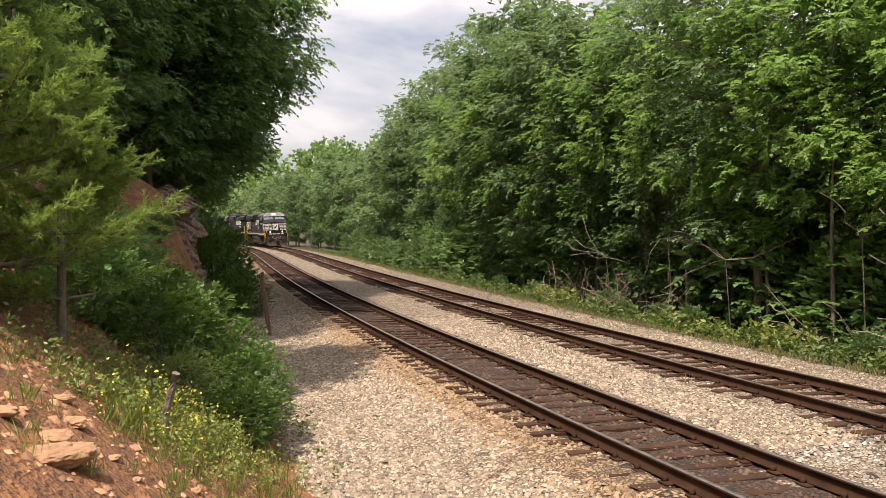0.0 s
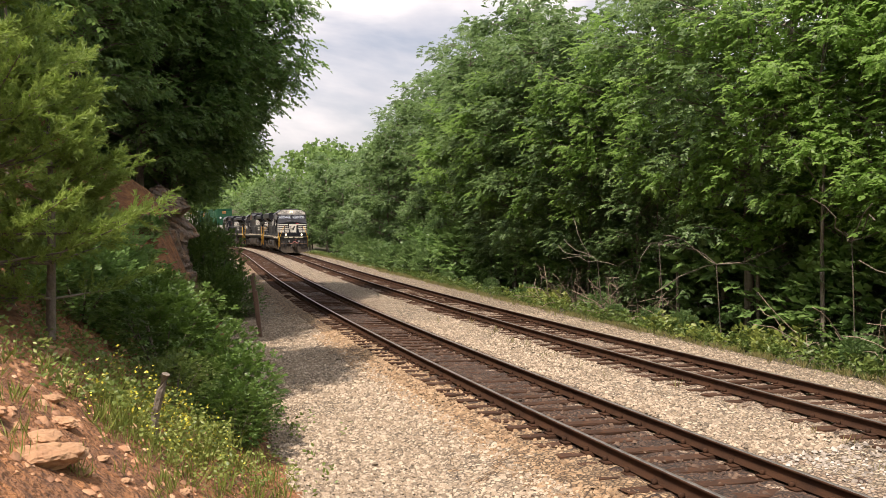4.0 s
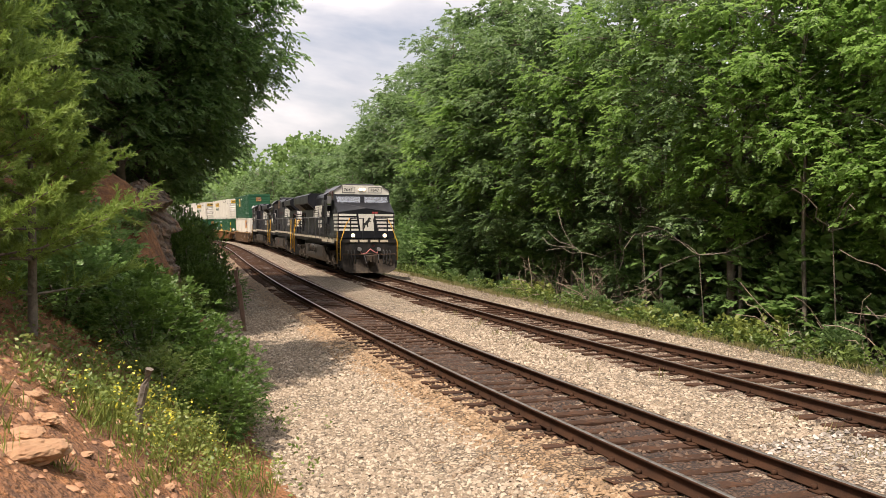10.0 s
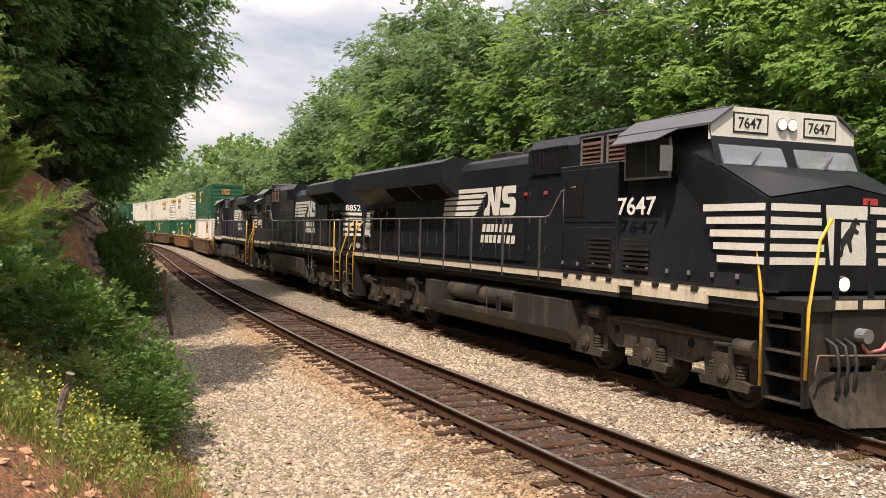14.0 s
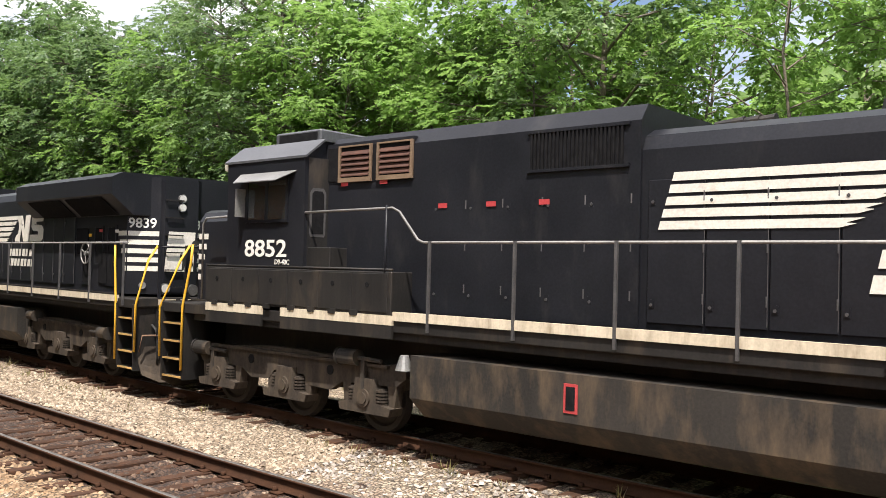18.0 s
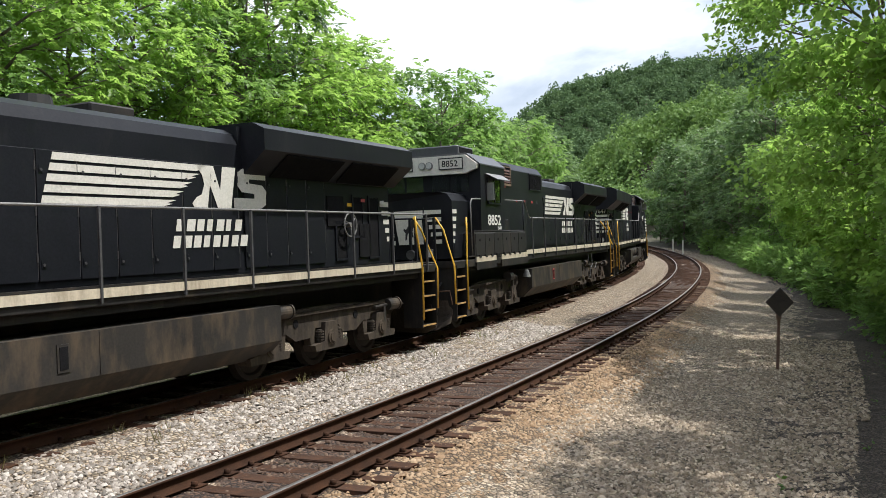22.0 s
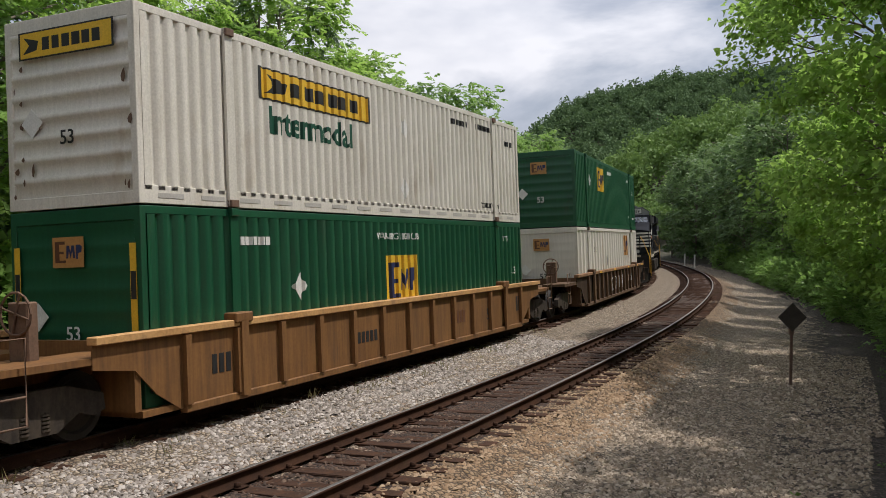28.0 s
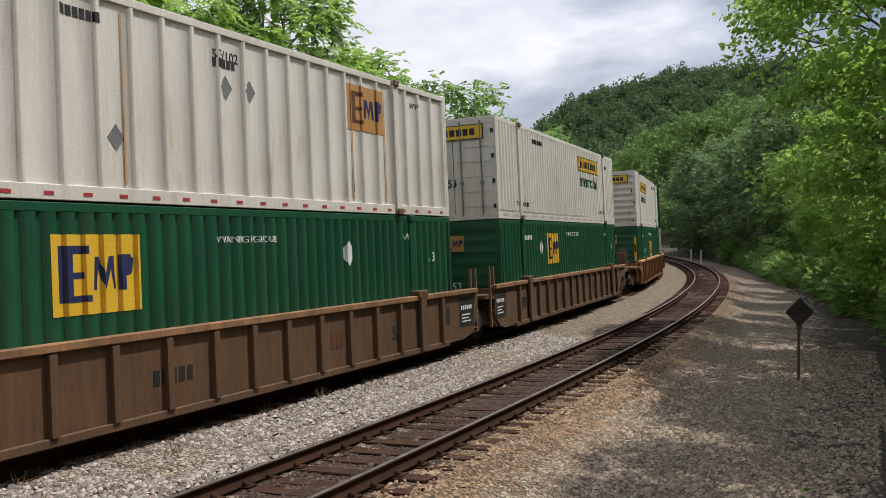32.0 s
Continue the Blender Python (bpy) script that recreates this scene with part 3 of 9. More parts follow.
def build_ballast():
    ss = np.concatenate([np.arange(-300, -40, 2.0), np.arange(-40, 45, 0.16), np.arange(45, 420, 2.0)])
    ls = np.concatenate([np.arange(-8.2, 9.6, 0.16)])
    s, l = np.meshgrid(ss, ls)
    s, l = s.ravel(), l.ravel()
    x, y, _ = spot(s, l)
    z = bed_z(s, l) + np.random.default_rng(3).normal(0, 0.012, len(s)) + wavy(x, y, 1.7, 5.0) * 0.025
    n, m = len(ss), len(ls)
    i = np.arange(n * m).reshape(m, n)
    faces = np.stack([i[:-1, :-1].ravel(), i[:-1, 1:].ravel(), i[1:, 1:].ravel(), i[1:, :-1].ravel()], 1)
    me = mesh_np("ballast", np.stack([x, y, z], 1), faces, M["ballast"])
    for k in ("ballast_rusty", "ballast_oily", "ballast_worn", "ballast_dirt_shade"):
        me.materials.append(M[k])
    fs, fl = s[faces].mean(1), l[faces].mean(1) + wavy(x, y, 2.3, 2.0)[faces].mean(1) * 0.18 + np.random.default_rng(4).normal(0, 0.24, len(faces))
    zone = np.zeros(len(faces), np.int32)
    zone[(fl > -2.0) & (fl < -0.8)] = 1
    zone[(np.abs(fl) < 0.85)] = 2
    zone[(fl > 0.8) & (fl < 1.5)] = 3
    # outer shoulder: brown earth with the tree shade put into its colour
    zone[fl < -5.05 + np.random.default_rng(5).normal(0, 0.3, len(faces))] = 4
    zone[(np.abs(fl - SPACING) < 1.15)] = 3
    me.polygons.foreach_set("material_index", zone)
    me.polygons.foreach_set("use_smooth", np.ones(len(faces), bool))
    tagged(new("ballast", me), "pale crushed stone ballast bed under both tracks", "ballast", kind="structure")


# ---- rails and sleepers ----
RAIL = [(-0.07, -0.17), (0.07, -0.17), (0.07, -0.155), (0.012, -0.135), (0.010, -0.04), (0.036, -0.03), (0.037, -0.006), (0.03, 0.0), (-0.03, 0.0), (-0.037, -0.006), (-0.036, -0.03), (-0.010, -0.04), (-0.012, -0.135), (-0.07, -0.155)]


def build_rail(parent, l0):
    ss = np.concatenate([np.arange(-300, -60, 2.0), np.arange(-60, 130, 1.0), np.arange(130, 420, 2.0)])
    k = len(RAIL)
    vs = []
    for s in ss:
        z0 = float(rail_z(s, l0))
        for dl, dz in RAIL:
            x, y, _ = spot(s, l0 + dl)
            vs.append((x, y, z0 + dz))
    fs, mi = [], []
    for a in range(len(ss) - 1):
        for j in range(k):
            j2 = (j + 1) % k
            fs.append((a * k + j, a * k + j2, (a + 1) * k + j2, (a + 1) * k + j))
            mi.append(1 if j == 7 else 0)
    me = mesh_np("rail", vs, fs, M["rail"])
    me.materials.append(M["rail_top"])
    me.polygons.foreach_set("material_index", np.array(mi, np.int32))
    under(new("rail", me), parent, "rusty steel rail with a polished running surface")


def tie_mesh(seed):
    rng = random.Random(seed)
    bm = bmesh.new()
    box(bm, -0.115, 0.115, -1.3, 1.3, -0.2, 0.0, 0.012)
    for v in bm.verts:
        v.co += Vector((rng.uniform(-0.01, 0.01), rng.uniform(-0.04, 0.04), rng.uniform(-0.012, 0.004)))
    bmesh.ops.recalc_face_normals(bm, faces=bm.faces)
    me = bpy.data.meshes.new("tie")
    bm.to_mesh(me)
    bm.free()
    me.materials.append(M["tie"])
    return me


def build_track(l0, label):
    tr = thing("railway_track", label, "railway track", "pair of tracks", "structure")
    for off in (-HALF, HALF):
        build_rail(tr, l0 + off)
    rng = random.Random(int(l0 * 10) + 5)
    meshes = [tie_mesh(k) for k in range(5)]
    bulk_v, bulk_f, plates_v, plates_f = [], [], [], []
    bx = np.array([(a, b, c) for a in (-1, 1) for b in (-1, 1) for c in (-1, 1)], float)
    bf = np.array([(0, 1, 3, 2), (4, 6, 7, 5), (0, 4, 5, 1), (2, 3, 7, 6), (0, 2, 6, 4), (1, 5, 7, 3)])
    for s in np.arange(-200, 300, 0.56):
        s = s + rng.uniform(-0.05, 0.05)
        x, y, th = spot(s, l0)
        z = -0.185 + rng.uniform(-0.012, 0.008)
        m = Matrix.Translation((x, y, z)) @ Matrix.Rotation(th + rng.uniform(-0.02, 0.02), 4, "Z") @ Matrix.Rotation(-math.atan(float(cant(s))), 4, "X")
        if -35 < s < 43:
            t = new("tie", rng.choice(meshes))
            t.parent, t.matrix_basis = tr, m
        else:
            v = bx * (0.115, 1.3, 0.1) - (0, 0, 0.1)
            bulk_f.append(bf + 8 * len(bulk_v))
            bulk_v.append(v @ np.array(m.to_3x3()).T + np.array(m.translation))
        if -45 < s < 60:
            for off in (-HALF, HALF):
                for dx, dy, dz, cxy in ((0.09, 0.17, 0.009, 0.0), (0.025, 0.03, 0.035, 0.1), (0.025, 0.03, 0.035, -0.1)):
                    v = bx * (dx, dy, dz) + (0.05 if cxy else 0, off + cxy, dz)
                    plates_f.append(bf + 8 * len(plates_v))
                    plates_v.append(v @ np.array(m.to_3x3()).T + np.array(m.translation))
    under(tagged(new("far_ties", mesh_np("far_ties", np.concatenate(bulk_v), np.concatenate(bulk_f), M["tie"])), kind="stuff"), tr, "dark wooden sleepers further along the line")
    under(tagged(new("tie_plates", mesh_np("tie_plates", np.concatenate(plates_v), np.concatenate(plates_f), M["rail"])), kind="stuff"), tr, "rusty tie plates and spikes")
build_ground()
build_ballast()
build_track(0.0, "near track with oil-darkened sleepers and rusty rails")
build_track(SPACING, "far track with weathered sleepers and rusty rails")

# ---- the train's way ----
X2, Y2, _t2 = spot(SG, np.full(len(SG), SPACING))
S2 = np.concatenate([[0], np.cumsum(np.hypot(np.diff(X2), np.diff(Y2)))])
S2 = S2 - S2[_i0]
RUN_T = [0, 3, 6, 9, 13, 16, 18, 21, 24, 28, 32]
RUN_S = [123.5, 102.5, 79.6, 53.6, 18.9, -8.3, -25.7, -52.6, -79.0, -115.05, -151.3]
_run = np.polyfit(RUN_T, RUN_S, 5)


def front_at(t):
    """Station, along the far track, of the leading coupler."""
    return float(np.polyval(_run, t))


def on_track2(s2):
    j = np.interp(s2, S2, SG)
    x, y, th = spot(j, SPACING)
    return float(x), float(y), float(th), float(cant(j))


def ride(back, base, t):
    """Pose at t of a vehicle whose middle is that far behind the leading coupler, on trucks base apart."""
    c = front_at(t) + back
    xa, ya, _, ca = on_track2(c - base / 2)
    xb, yb, _, cb = on_track2(c + base / 2)
    ex = Vector((xa - xb, ya - yb, 0)).normalized()
    ey = Vector((-ex.y, ex.x, (ca + cb) / 2)).normalized()
    ez = ex.cross(ey)
    m = Matrix((ex, ey, ez)).transposed().to_4x4()
    m.translation = ((xa + xb) / 2, (ya + yb) / 2, 0)
    return m


TIMES = [0.5 * i for i in range(65)]
RIDERS = []   # (thing, metres behind the front, truck spacing, pose on the vehicle)

# ---- small makers for the train ----
TEXT_MESHES = {}
FACING = {"R": pose(0, 0, 0, 90, 0, 0), "L": pose(0, 0, 0, 90, 0, 180), "F": pose(0, 0, 0, 90, 0, 90), "B": pose(0, 0, 0, 90, 0, -90)}


def words(txt, size, material, parent, where, facing, name="lettering", bold=0.0, wide=1.0, label="", slant=0.0):
    """Lettering laid on a face, starting at its lower left corner. Facing R, L, F, B: the face's side."""
    key = (txt, size, material.name, bold, wide, slant)
    if key not in TEXT_MESHES:
        cu = bpy.data.curves.new("lettering", "FONT")
        cu.body, cu.size, cu.extrude, cu.offset, cu.shear = txt, size, 0.003, bold * size, slant
        cu.resolution_u = 3
        ob = bpy.data.objects.new("lettering", cu)
        scene.collection.objects.link(ob)
        dg = bpy.context.evaluated_depsgraph_get()
        me = bpy.data.meshes.new_from_object(ob.evaluated_get(dg))
        bpy.data.objects.remove(ob)
        me.transform(Matrix.Diagonal((wide, 1, 1, 1)))
        me.materials.clear()
        me.materials.append(material)
        TEXT_MESHES[key] = me
    ob = new(name, TEXT_MESHES[key])
    ob.parent = parent
    ob.matrix_basis = Matrix.Translation(where) @ FACING[facing]
    if label:
        ob["label"] = label
    return ob


def plaque(polys, material, parent, where, facing, name, label="", thick=0.004):
    """Flat painted shapes on a face: polygons (u to the reader's right, v up)."""
    bm = bmesh.new()
    for p in polys:
        prism(bm, p, 0.0, thick, axis="z")
    ob = part(name, bm, material, parent, label)
    ob.matrix_basis = Matrix.Translation(where) @ FACING[facing]
    return ob


def rect(u0, u1, v0, v1):
    return [(u0, v0), (u1, v0), (u1, v1), (u0, v1)]


def wheel_mesh(r):
    bm = bmesh.new()
    prof = [(0.0, 0.10), (0.12, 0.10), (0.14, 0.075), (r - 0.12, 0.03), (r - 0.08, 0.07), (r, 0.07), (r + 0.028, -0.045), (r + 0.02, -0.07), (r - 0.08, -0.07), (r - 0.13, -0.02), (0.1, -0.03), (0.0, -0.03)]
    n = 28
    rings = [[bm.verts.new((a * math.cos(k * math.tau / n), w, a * math.sin(k * math.tau / n))) for k in range(n)] if a > 0 else [bm.verts.new((0, w, 0))] for a, w in prof]
    for p, q in zip(rings, rings[1:]):
        for k in range(n):
            k2 = (k + 1) % n
            if len(p) == 1:
                bm.faces.new((p[0], q[k], q[k2]))
            elif len(q) == 1:
                bm.faces.new((p[k2], p[k], q[0]))
            else:
                bm.faces.new((p[k], q[k], q[k2], p[k2]))
    bmesh.ops.recalc_face_normals(bm, faces=bm.faces)
    me = bpy.data.meshes.new("wheel")
    bm.to_mesh(me)
    bm.free()
    me.materials.append(M["wheel"])
    return me


WHEEL_BIG, WHEEL_SMALL = wheel_mesh(0.51), wheel_mesh(0.46)


def spring_mesh():
    bm = bmesh.new()
    for k in range(5):
        cyl(bm, (0, 0, 0.012 + k * 0.05), (0, 0, 0.038 + k * 0.05), 0.105, n=12)
    cyl(bm, (0, 0, 0), (0, 0, 0.26), 0.075, n=10)
    bmesh.ops.recalc_face_normals(bm, faces=bm.faces)
    me = bpy.data.meshes.new("spring")
    bm.to_mesh(me)
    bm.free()
    me.materials.append(M["truck"])
    return me


SPRING = spring_mesh()


def put(name, me, parent, m):
    ob = new(name, me)
    ob.parent, ob.matrix_basis = parent, m
    return ob


def loco_truck(parent, xc, flip):
    """Three-axle truck: cast side frames, journal boxes on coil springs, brake cylinders, wheels."""
    sgn = -1 if flip else 1
    bm = bmesh.new()
    for side in (-1, 1):
        y0, y1 = side * 1.02, side * 1.16
        prism(bm, [(-2.75, 0.92), (-2.55, 0.78), (-1.35, 0.74), (-1.05, 0.58), (-0.55, 0.60), (-0.4, 0.76), (0.4, 0.76), (0.55, 0.60), (1.05, 0.58), (1.35, 0.74), (2.55, 0.74), (2.75, 0.95), (2.72, 1.08), (2.2, 1.05), (1.2, 1.12), (0.5, 1.16), (-0.5, 1.16), (-1.2, 1.12), (-2.2, 1.08), (-2.72, 1.12)], y0, y1)
        prism(bm, [(-2.4, 1.04), (2.4, 1.04), (2.4, 1.09), (-2.4, 1.09)], y1 - 0.02 * side, y1 + 0.06 * side)
        for hx in (-1.05, 1.05):
            cyl(bm, (hx, y1 - 0.01 * side, 0.9), (hx, y1 + 0.012 * side, 0.9), 0.08, n=14, mi=1)
    box(bm, -0.35, 0.35, -1.02, 1.02, 0.62, 1.1)
    for tx in (-2.5, 2.5):
        box(bm, tx - 0.1, tx + 0.1, -1.02, 1.02, 0.72, 0.95)
    tr = part("truck", bm, [M["truck"], M["mesh"]], parent, "grimy three-axle truck with coil springs", at=pose(xc, 0, 0))
    for ax in (-1.95, 0.0, 1.95):
        for side in (-1, 1):
            put("wheel", WHEEL_BIG, tr, Matrix.Translation((ax, side * 0.78, 0.515)) @ Matrix.Rotation(0 if side > 0 else math.pi, 4, "Z"))
            b = bmesh.new()
            prism(b, [(-0.54, 0.33), (0.54, 0.33), (0.58, 0.45), (0.26, 0.50), (0.20, 0.86), (-0.20, 0.86), (-0.26, 0.50), (-0.58, 0.45)], side * 0.98, side * 1.26)
            prism(b, [(-0.56, 0.45), (-0.44, 0.45), (-0.40, 0.92), (-0.62, 0.92)], side * 1.0, side * 1.15)
            prism(b, [(0.56, 0.45), (0.44, 0.45), (0.40, 0.92), (0.62, 0.92)], side * 1.0, side * 1.15)
            cyl(b, (0, side * 1.22, 0.56), (0, side * 1.29, 0.56), 0.14, n=18)
            cyl(b, (0, side * 1.28, 0.56), (0, side * 1.31, 0.56), 0.09, n=14)
            part("journal_box", b, M["truck"], tr, at=pose(ax, 0, 0))
            for dx in (-0.31, 0.31):
                put("spring", SPRING, tr, pose(ax + dx, side * 1.16, 0.46))
        b = bmesh.new()
        cyl(b, (0, -0.75, 0.515), (0, 0.75, 0.515), 0.1)
        part("axle", b, M["truck"], tr, at=pose(ax, 0, 0))
    for side in (-1, 1):
        for bx_, bz in ((2.45, 1.0), (-1.55, 1.16)):
            b = bmesh.new()
            cyl(b, (-0.24, 0, 0), (0.16, 0, 0), 0.125, n=18)
            cyl(b, (0.16, 0, 0), (0.2, 0, 0), 0.145, n=18)
            cyl(b, (-0.75, 0, -0.02), (-0.24, 0, 0), 0.035, n=8)
            box(b, -0.40, -0.32, -0.03, 0.03, -0.5, 0.02)
            part("brake_cylinder", b, M["tank"], tr, "grey brake cylinder", at=pose(sgn * bx_, side * 1.24, bz, 0, 0, 0 if sgn > 0 else 180))
    return tr


def stair(parent, x0, side, out, n=4, edge="yellow"):
    """Corner steps below the deck: side plates, treads with yellow edges. out: +1 towards the end of the unit along x."""
    w = 0.72
    bm = bmesh.new()
    box(bm, min(x0, x0 + out * w), max(x0, x0 + out * w), side * 1.0 - 0.01, side * 1.0 + 0.01, 0.36, 1.7)
    st = part("steps", bm, M["black_dusty"], parent, "corner steps with painted tread edges")
    for xx in (x0, x0 + out * w):
        bm = bmesh.new()
        prism(bm, [(side * 0.98, 0.36), (side * 1.46, 0.36), (side * 1.5, 1.7), (side * 0.98, 1.7)], xx - 0.015, xx + 0.015, axis="x")
        part("side_plate", bm, M["black_dusty"], st)
    for k in range(n):
        z = 0.40 + k * 0.335
        b = bmesh.new()
        box(b, min(x0, x0 + out * w) + 0.02, max(x0, x0 + out * w) - 0.02, side * 1.05 if side > 0 else side * 1.44, side * 1.44 if side > 0 else side * 1.05, z - 0.015, z + 0.015)
        box(b, min(x0, x0 + out * w) + 0.02, max(x0, x0 + out * w) - 0.02, side * 1.44 - 0.02, side * 1.44 + 0.012, z - 0.014, z + 0.019, mi=1)
        part("tread", b, [M["black_dusty"], M[edge]], st)
    b = bmesh.new()
    xm = x0 + out * w * 0.5
    box(b, xm - 0.09, xm + 0.09, side * 1.0 - 0.02, side * 1.0 + 0.02, 1.52, 1.60)
    part("step_notice", b, M["orange"], st, "small orange notice on the riser")
    for q in range(n):
        b = bmesh.new()
        z = 0.47 + q * 0.335
        prism(b, [(xm - 0.27, z), (xm + 0.27, z), (xm + 0.21, z + 0.17), (xm - 0.21, z + 0.17)], side * 1.0 - 0.016, side * 1.0 + 0.016)
        part("kick_plate", b, M["truck"], st)


M["tread"] = mat("worn_tread_edge", (0.30, 0.17, 0.05), (0.48, 0.30, 0.10), 3, 30, 0.7, relief=0.1, dirt=(0.12, 0.08, 0.05), dirt_amount=0.15)


def rail_line(parent, pts, material, r=0.02, name="handrail", label=""):
    bm = bmesh.new()
    pipe(bm, pts, r, 8)
    return part(name, bm, material, parent, label, smooth=True)


def horse(scale=1.0, flipx=False):
    """A plain rearing silhouette."""
    p = [(0.0, 0.0), (0.06, 0.02), (0.10, 0.22), (0.17, 0.3), (0.27, 0.1), (0.33, 0.12), (0.29, 0.33), (0.36, 0.5), (0.46, 0.47), (0.5, 0.53), (0.4, 0.6), (0.42, 0.68), (0.52, 0.66), (0.50, 0.74), (0.40, 0.82), (0.30, 0.76), (0.24, 0.62), (0.12, 0.5), (0.04, 0.38), (-0.04, 0.44), (-0.06, 0.36), (0.02, 0.26)]
    return [((-u if flipx else u) * scale, v * scale) for u, v in p]


def number_sign(parent, txt, where, facing):
    pl = plaque([rect(-0.06, 0.64, -0.06, 0.26)], M["ink"], parent, where, facing, "number_board", "pale number board with dark digits in a black frame")
    o = plaque([rect(-0.03, 0.61, -0.03, 0.23)], M["white"], pl, (0, 0, 0), "R", "board_face", "", 0.003)
    o.matrix_basis = Matrix.Translation((0, 0, 0.0045))
    words(txt, 0.235, M["ink"], pl, (0.03, 0.03, 0.0045), "R", bold=0.012).matrix_basis = Matrix.Translation((0.03, 0.02, 0.010))
    return pl


def headlight(parent, where, facing, lit, r=0.085, pair="h"):
    m = Matrix.Translation(where) @ FACING[facing]
    b = bmesh.new()
    for k in (-1, 1):
        o = (k * r * 1.15, 0, 0) if pair == "h" else (0, k * r * 1.15, 0)
        if pair == "one":
            o = (0, 0, 0)
        cyl(b, Vector(o) + Vector((0, 0, -0.04)), Vector(o) + Vector((0, 0, 0.035)), r * 1.12, n=16)
    hl = part("headlight", b, M["grey"], parent, "lit headlight" if lit else "unlit headlight", at=m)
    for k in ((0,) if pair == "one" else (-1, 1)):
        o = Vector((k * r * 1.15, 0, 0)) if pair == "h" else Vector((0, k * r * 1.15, 0))
        b = bmesh.new()
        cyl(b, o + Vector((0, 0, 0.035)), o + Vector((0, 0, 0.045)), r * 0.9, n=16)
        part("lens", b, M["lamp_on"] if lit else M["lamp_off"], hl)
    return hl


def coupler(parent, x, out):
    b = bmesh.new()
    box(b, min(x, x + out * 0.55), max(x, x + out * 0.55), -0.09, 0.09, 0.78, 0.98, 0.02)
    prism(b, [(x + out * 0.5, 0.16), (x + out * 0.72, 0.2), (x + out * 0.78, 0.05), (x + out * 0.66, 0.0), (x + out * 0.76, -0.1), (x + out * 0.66, -0.18), (x + out * 0.5, -0.12)], 0.72, 1.04, axis="z")
    part("coupler", b, M["truck"], parent, "rusty knuckle coupler")
    for y, z in ((-0.35, 1.05), (0.4, 1.1)):
        rail_line(parent, [(x + out * 0.05, y, z), (x + out * 0.22, y * 0.9, z - 0.25), (x + out * 0.4, y * 0.8, z - 0.42), (x + out * 0.6, y * 0.7, z - 0.3)], M["rubber"], 0.022, "air_hose", "black air hose")


def build_loco(num, model, wide, L, lead, lit, evo=False):
    """A six-axle diesel unit. X counts metres from the coupler at the cab end; the cab faces +x."""
    h = L / 2
    lab = "black diesel locomotive, white stripes, " + ("wide cab, headlights lit, leading" if lit else ("wide cab facing backwards" if wide else "low-nose cab facing backwards"))
    lo = thing("locomotive", lab, "locomotive", "locomotives of the train")
    X = lambda v: h - v
    def bxx(bm, a, b, y0, y1, z0, z1, bevel=0.0, mi=0):
        box(bm, X(b), X(a), y0, y1, z0, z1, bevel, mi)
    e = L - 0.5
    f0 = 1.0 if wide else 0.5
    nf, wsb, wst = (1.6, 2.8, 3.0) if not evo else (1.75, 2.85, 3.05)
    # deck and sill
    bm = bmesh.new()
    bxx(bm, f0, e, -1.46, 1.46, 1.62, 1.80, 0.01)
    bxx(bm, 1.6, e - 0.9, -0.75, 0.75, 1.05, 1.62)
    part("deck", bm, M["black_dusty"], lo, "dusty black deck and underframe")
    for side in (-1, 1):
        y = side * 1.46
        bm = bmesh.new()
        bxx(bm, 6.8 if not wide else 1.9, e - 0.78, y - 0.03, y + 0.03, 1.73 + (0 if wide else 0.06), 1.86 + (0 if wide else 0.06))
        part("sill_stripe", bm, M["cream"], lo, "cream stripe along the sill")
        bm = bmesh.new()
        bxx(bm, 1.5, e - 0.78, y - side * 0.10 - 0.02, y - side * 0.10 + 0.02, 1.5, 1.70)
        bxx(bm, 1.52, e - 0.8, y - 0.04, y + 0.02, 1.865, 1.90)
        part("side_sill", bm, M["black_dusty"], lo)
    # end plates, plow, couplers
    for xx, out in ((X(f0), 1), (X(e), -1)):
        bm = bmesh.new()
        box(bm, min(xx, xx - out * 0.12), max(xx, xx - out * 0.12), -1.0, 1.0, 0.9, 1.68)
        box(bm, min(xx, xx + out * 0.03), max(xx, xx + out * 0.03), -1.44, 1.44, 1.66, 1.82, 0.0)
        part("end_plate", bm, M["black_dusty"], lo)
        bm = bmesh.new()
        for y0 in (-0.78, -0.28, 0.28, 0.78):
            box(bm, min(xx + out * 0.03, xx + out * 0.036), max(xx + out * 0.03, xx + out * 0.036), y0 - 0.2, y0 + 0.2, 1.68, 1.80)
        part("end_stripe", bm, M["cream"], lo)
        bm = bmesh.new()
        rows = []
        for py in np.linspace(-1.35, 1.35, 9):
            k = 1 - (abs(py) / 1.35) ** 1.6
            low = 0.13 + 0.16 * max(0.0, abs(py) - 1.05) / 0.3
            col = []
            for q in range(6):
                f = q / 5
                col.append((xx + out * (-0.06 + 0.26 * k + 0.22 * f * f), py, 0.84 + (low - 0.84) * f))
            rows.append([bm.verts.new(c) for c in col] + [bm.verts.new((c[0] - out * 0.03, c[1], c[2])) for c in col[::-1]])
        for ra, rb in zip(rows, rows[1:]):
            for q in range(12):
                q2 = (q + 1) % 12
                bm.faces.new((ra[q], ra[q2], rb[q2], rb[q]))
        bm.faces.new(rows[0])
        bm.faces.new(rows[-1])
        part("plow", bm, M["truck"], lo, "dusty curved pilot plow")
        coupler(lo, X(0.5) if out > 0 else xx, out)
        if wide and out > 0:
            bm = bmesh.new()
            box(bm, X(1.0), X(0.42), -0.2, 0.2, 0.74, 1.02, 0.02)
            part("draft_gear", bm, M["truck"], lo)
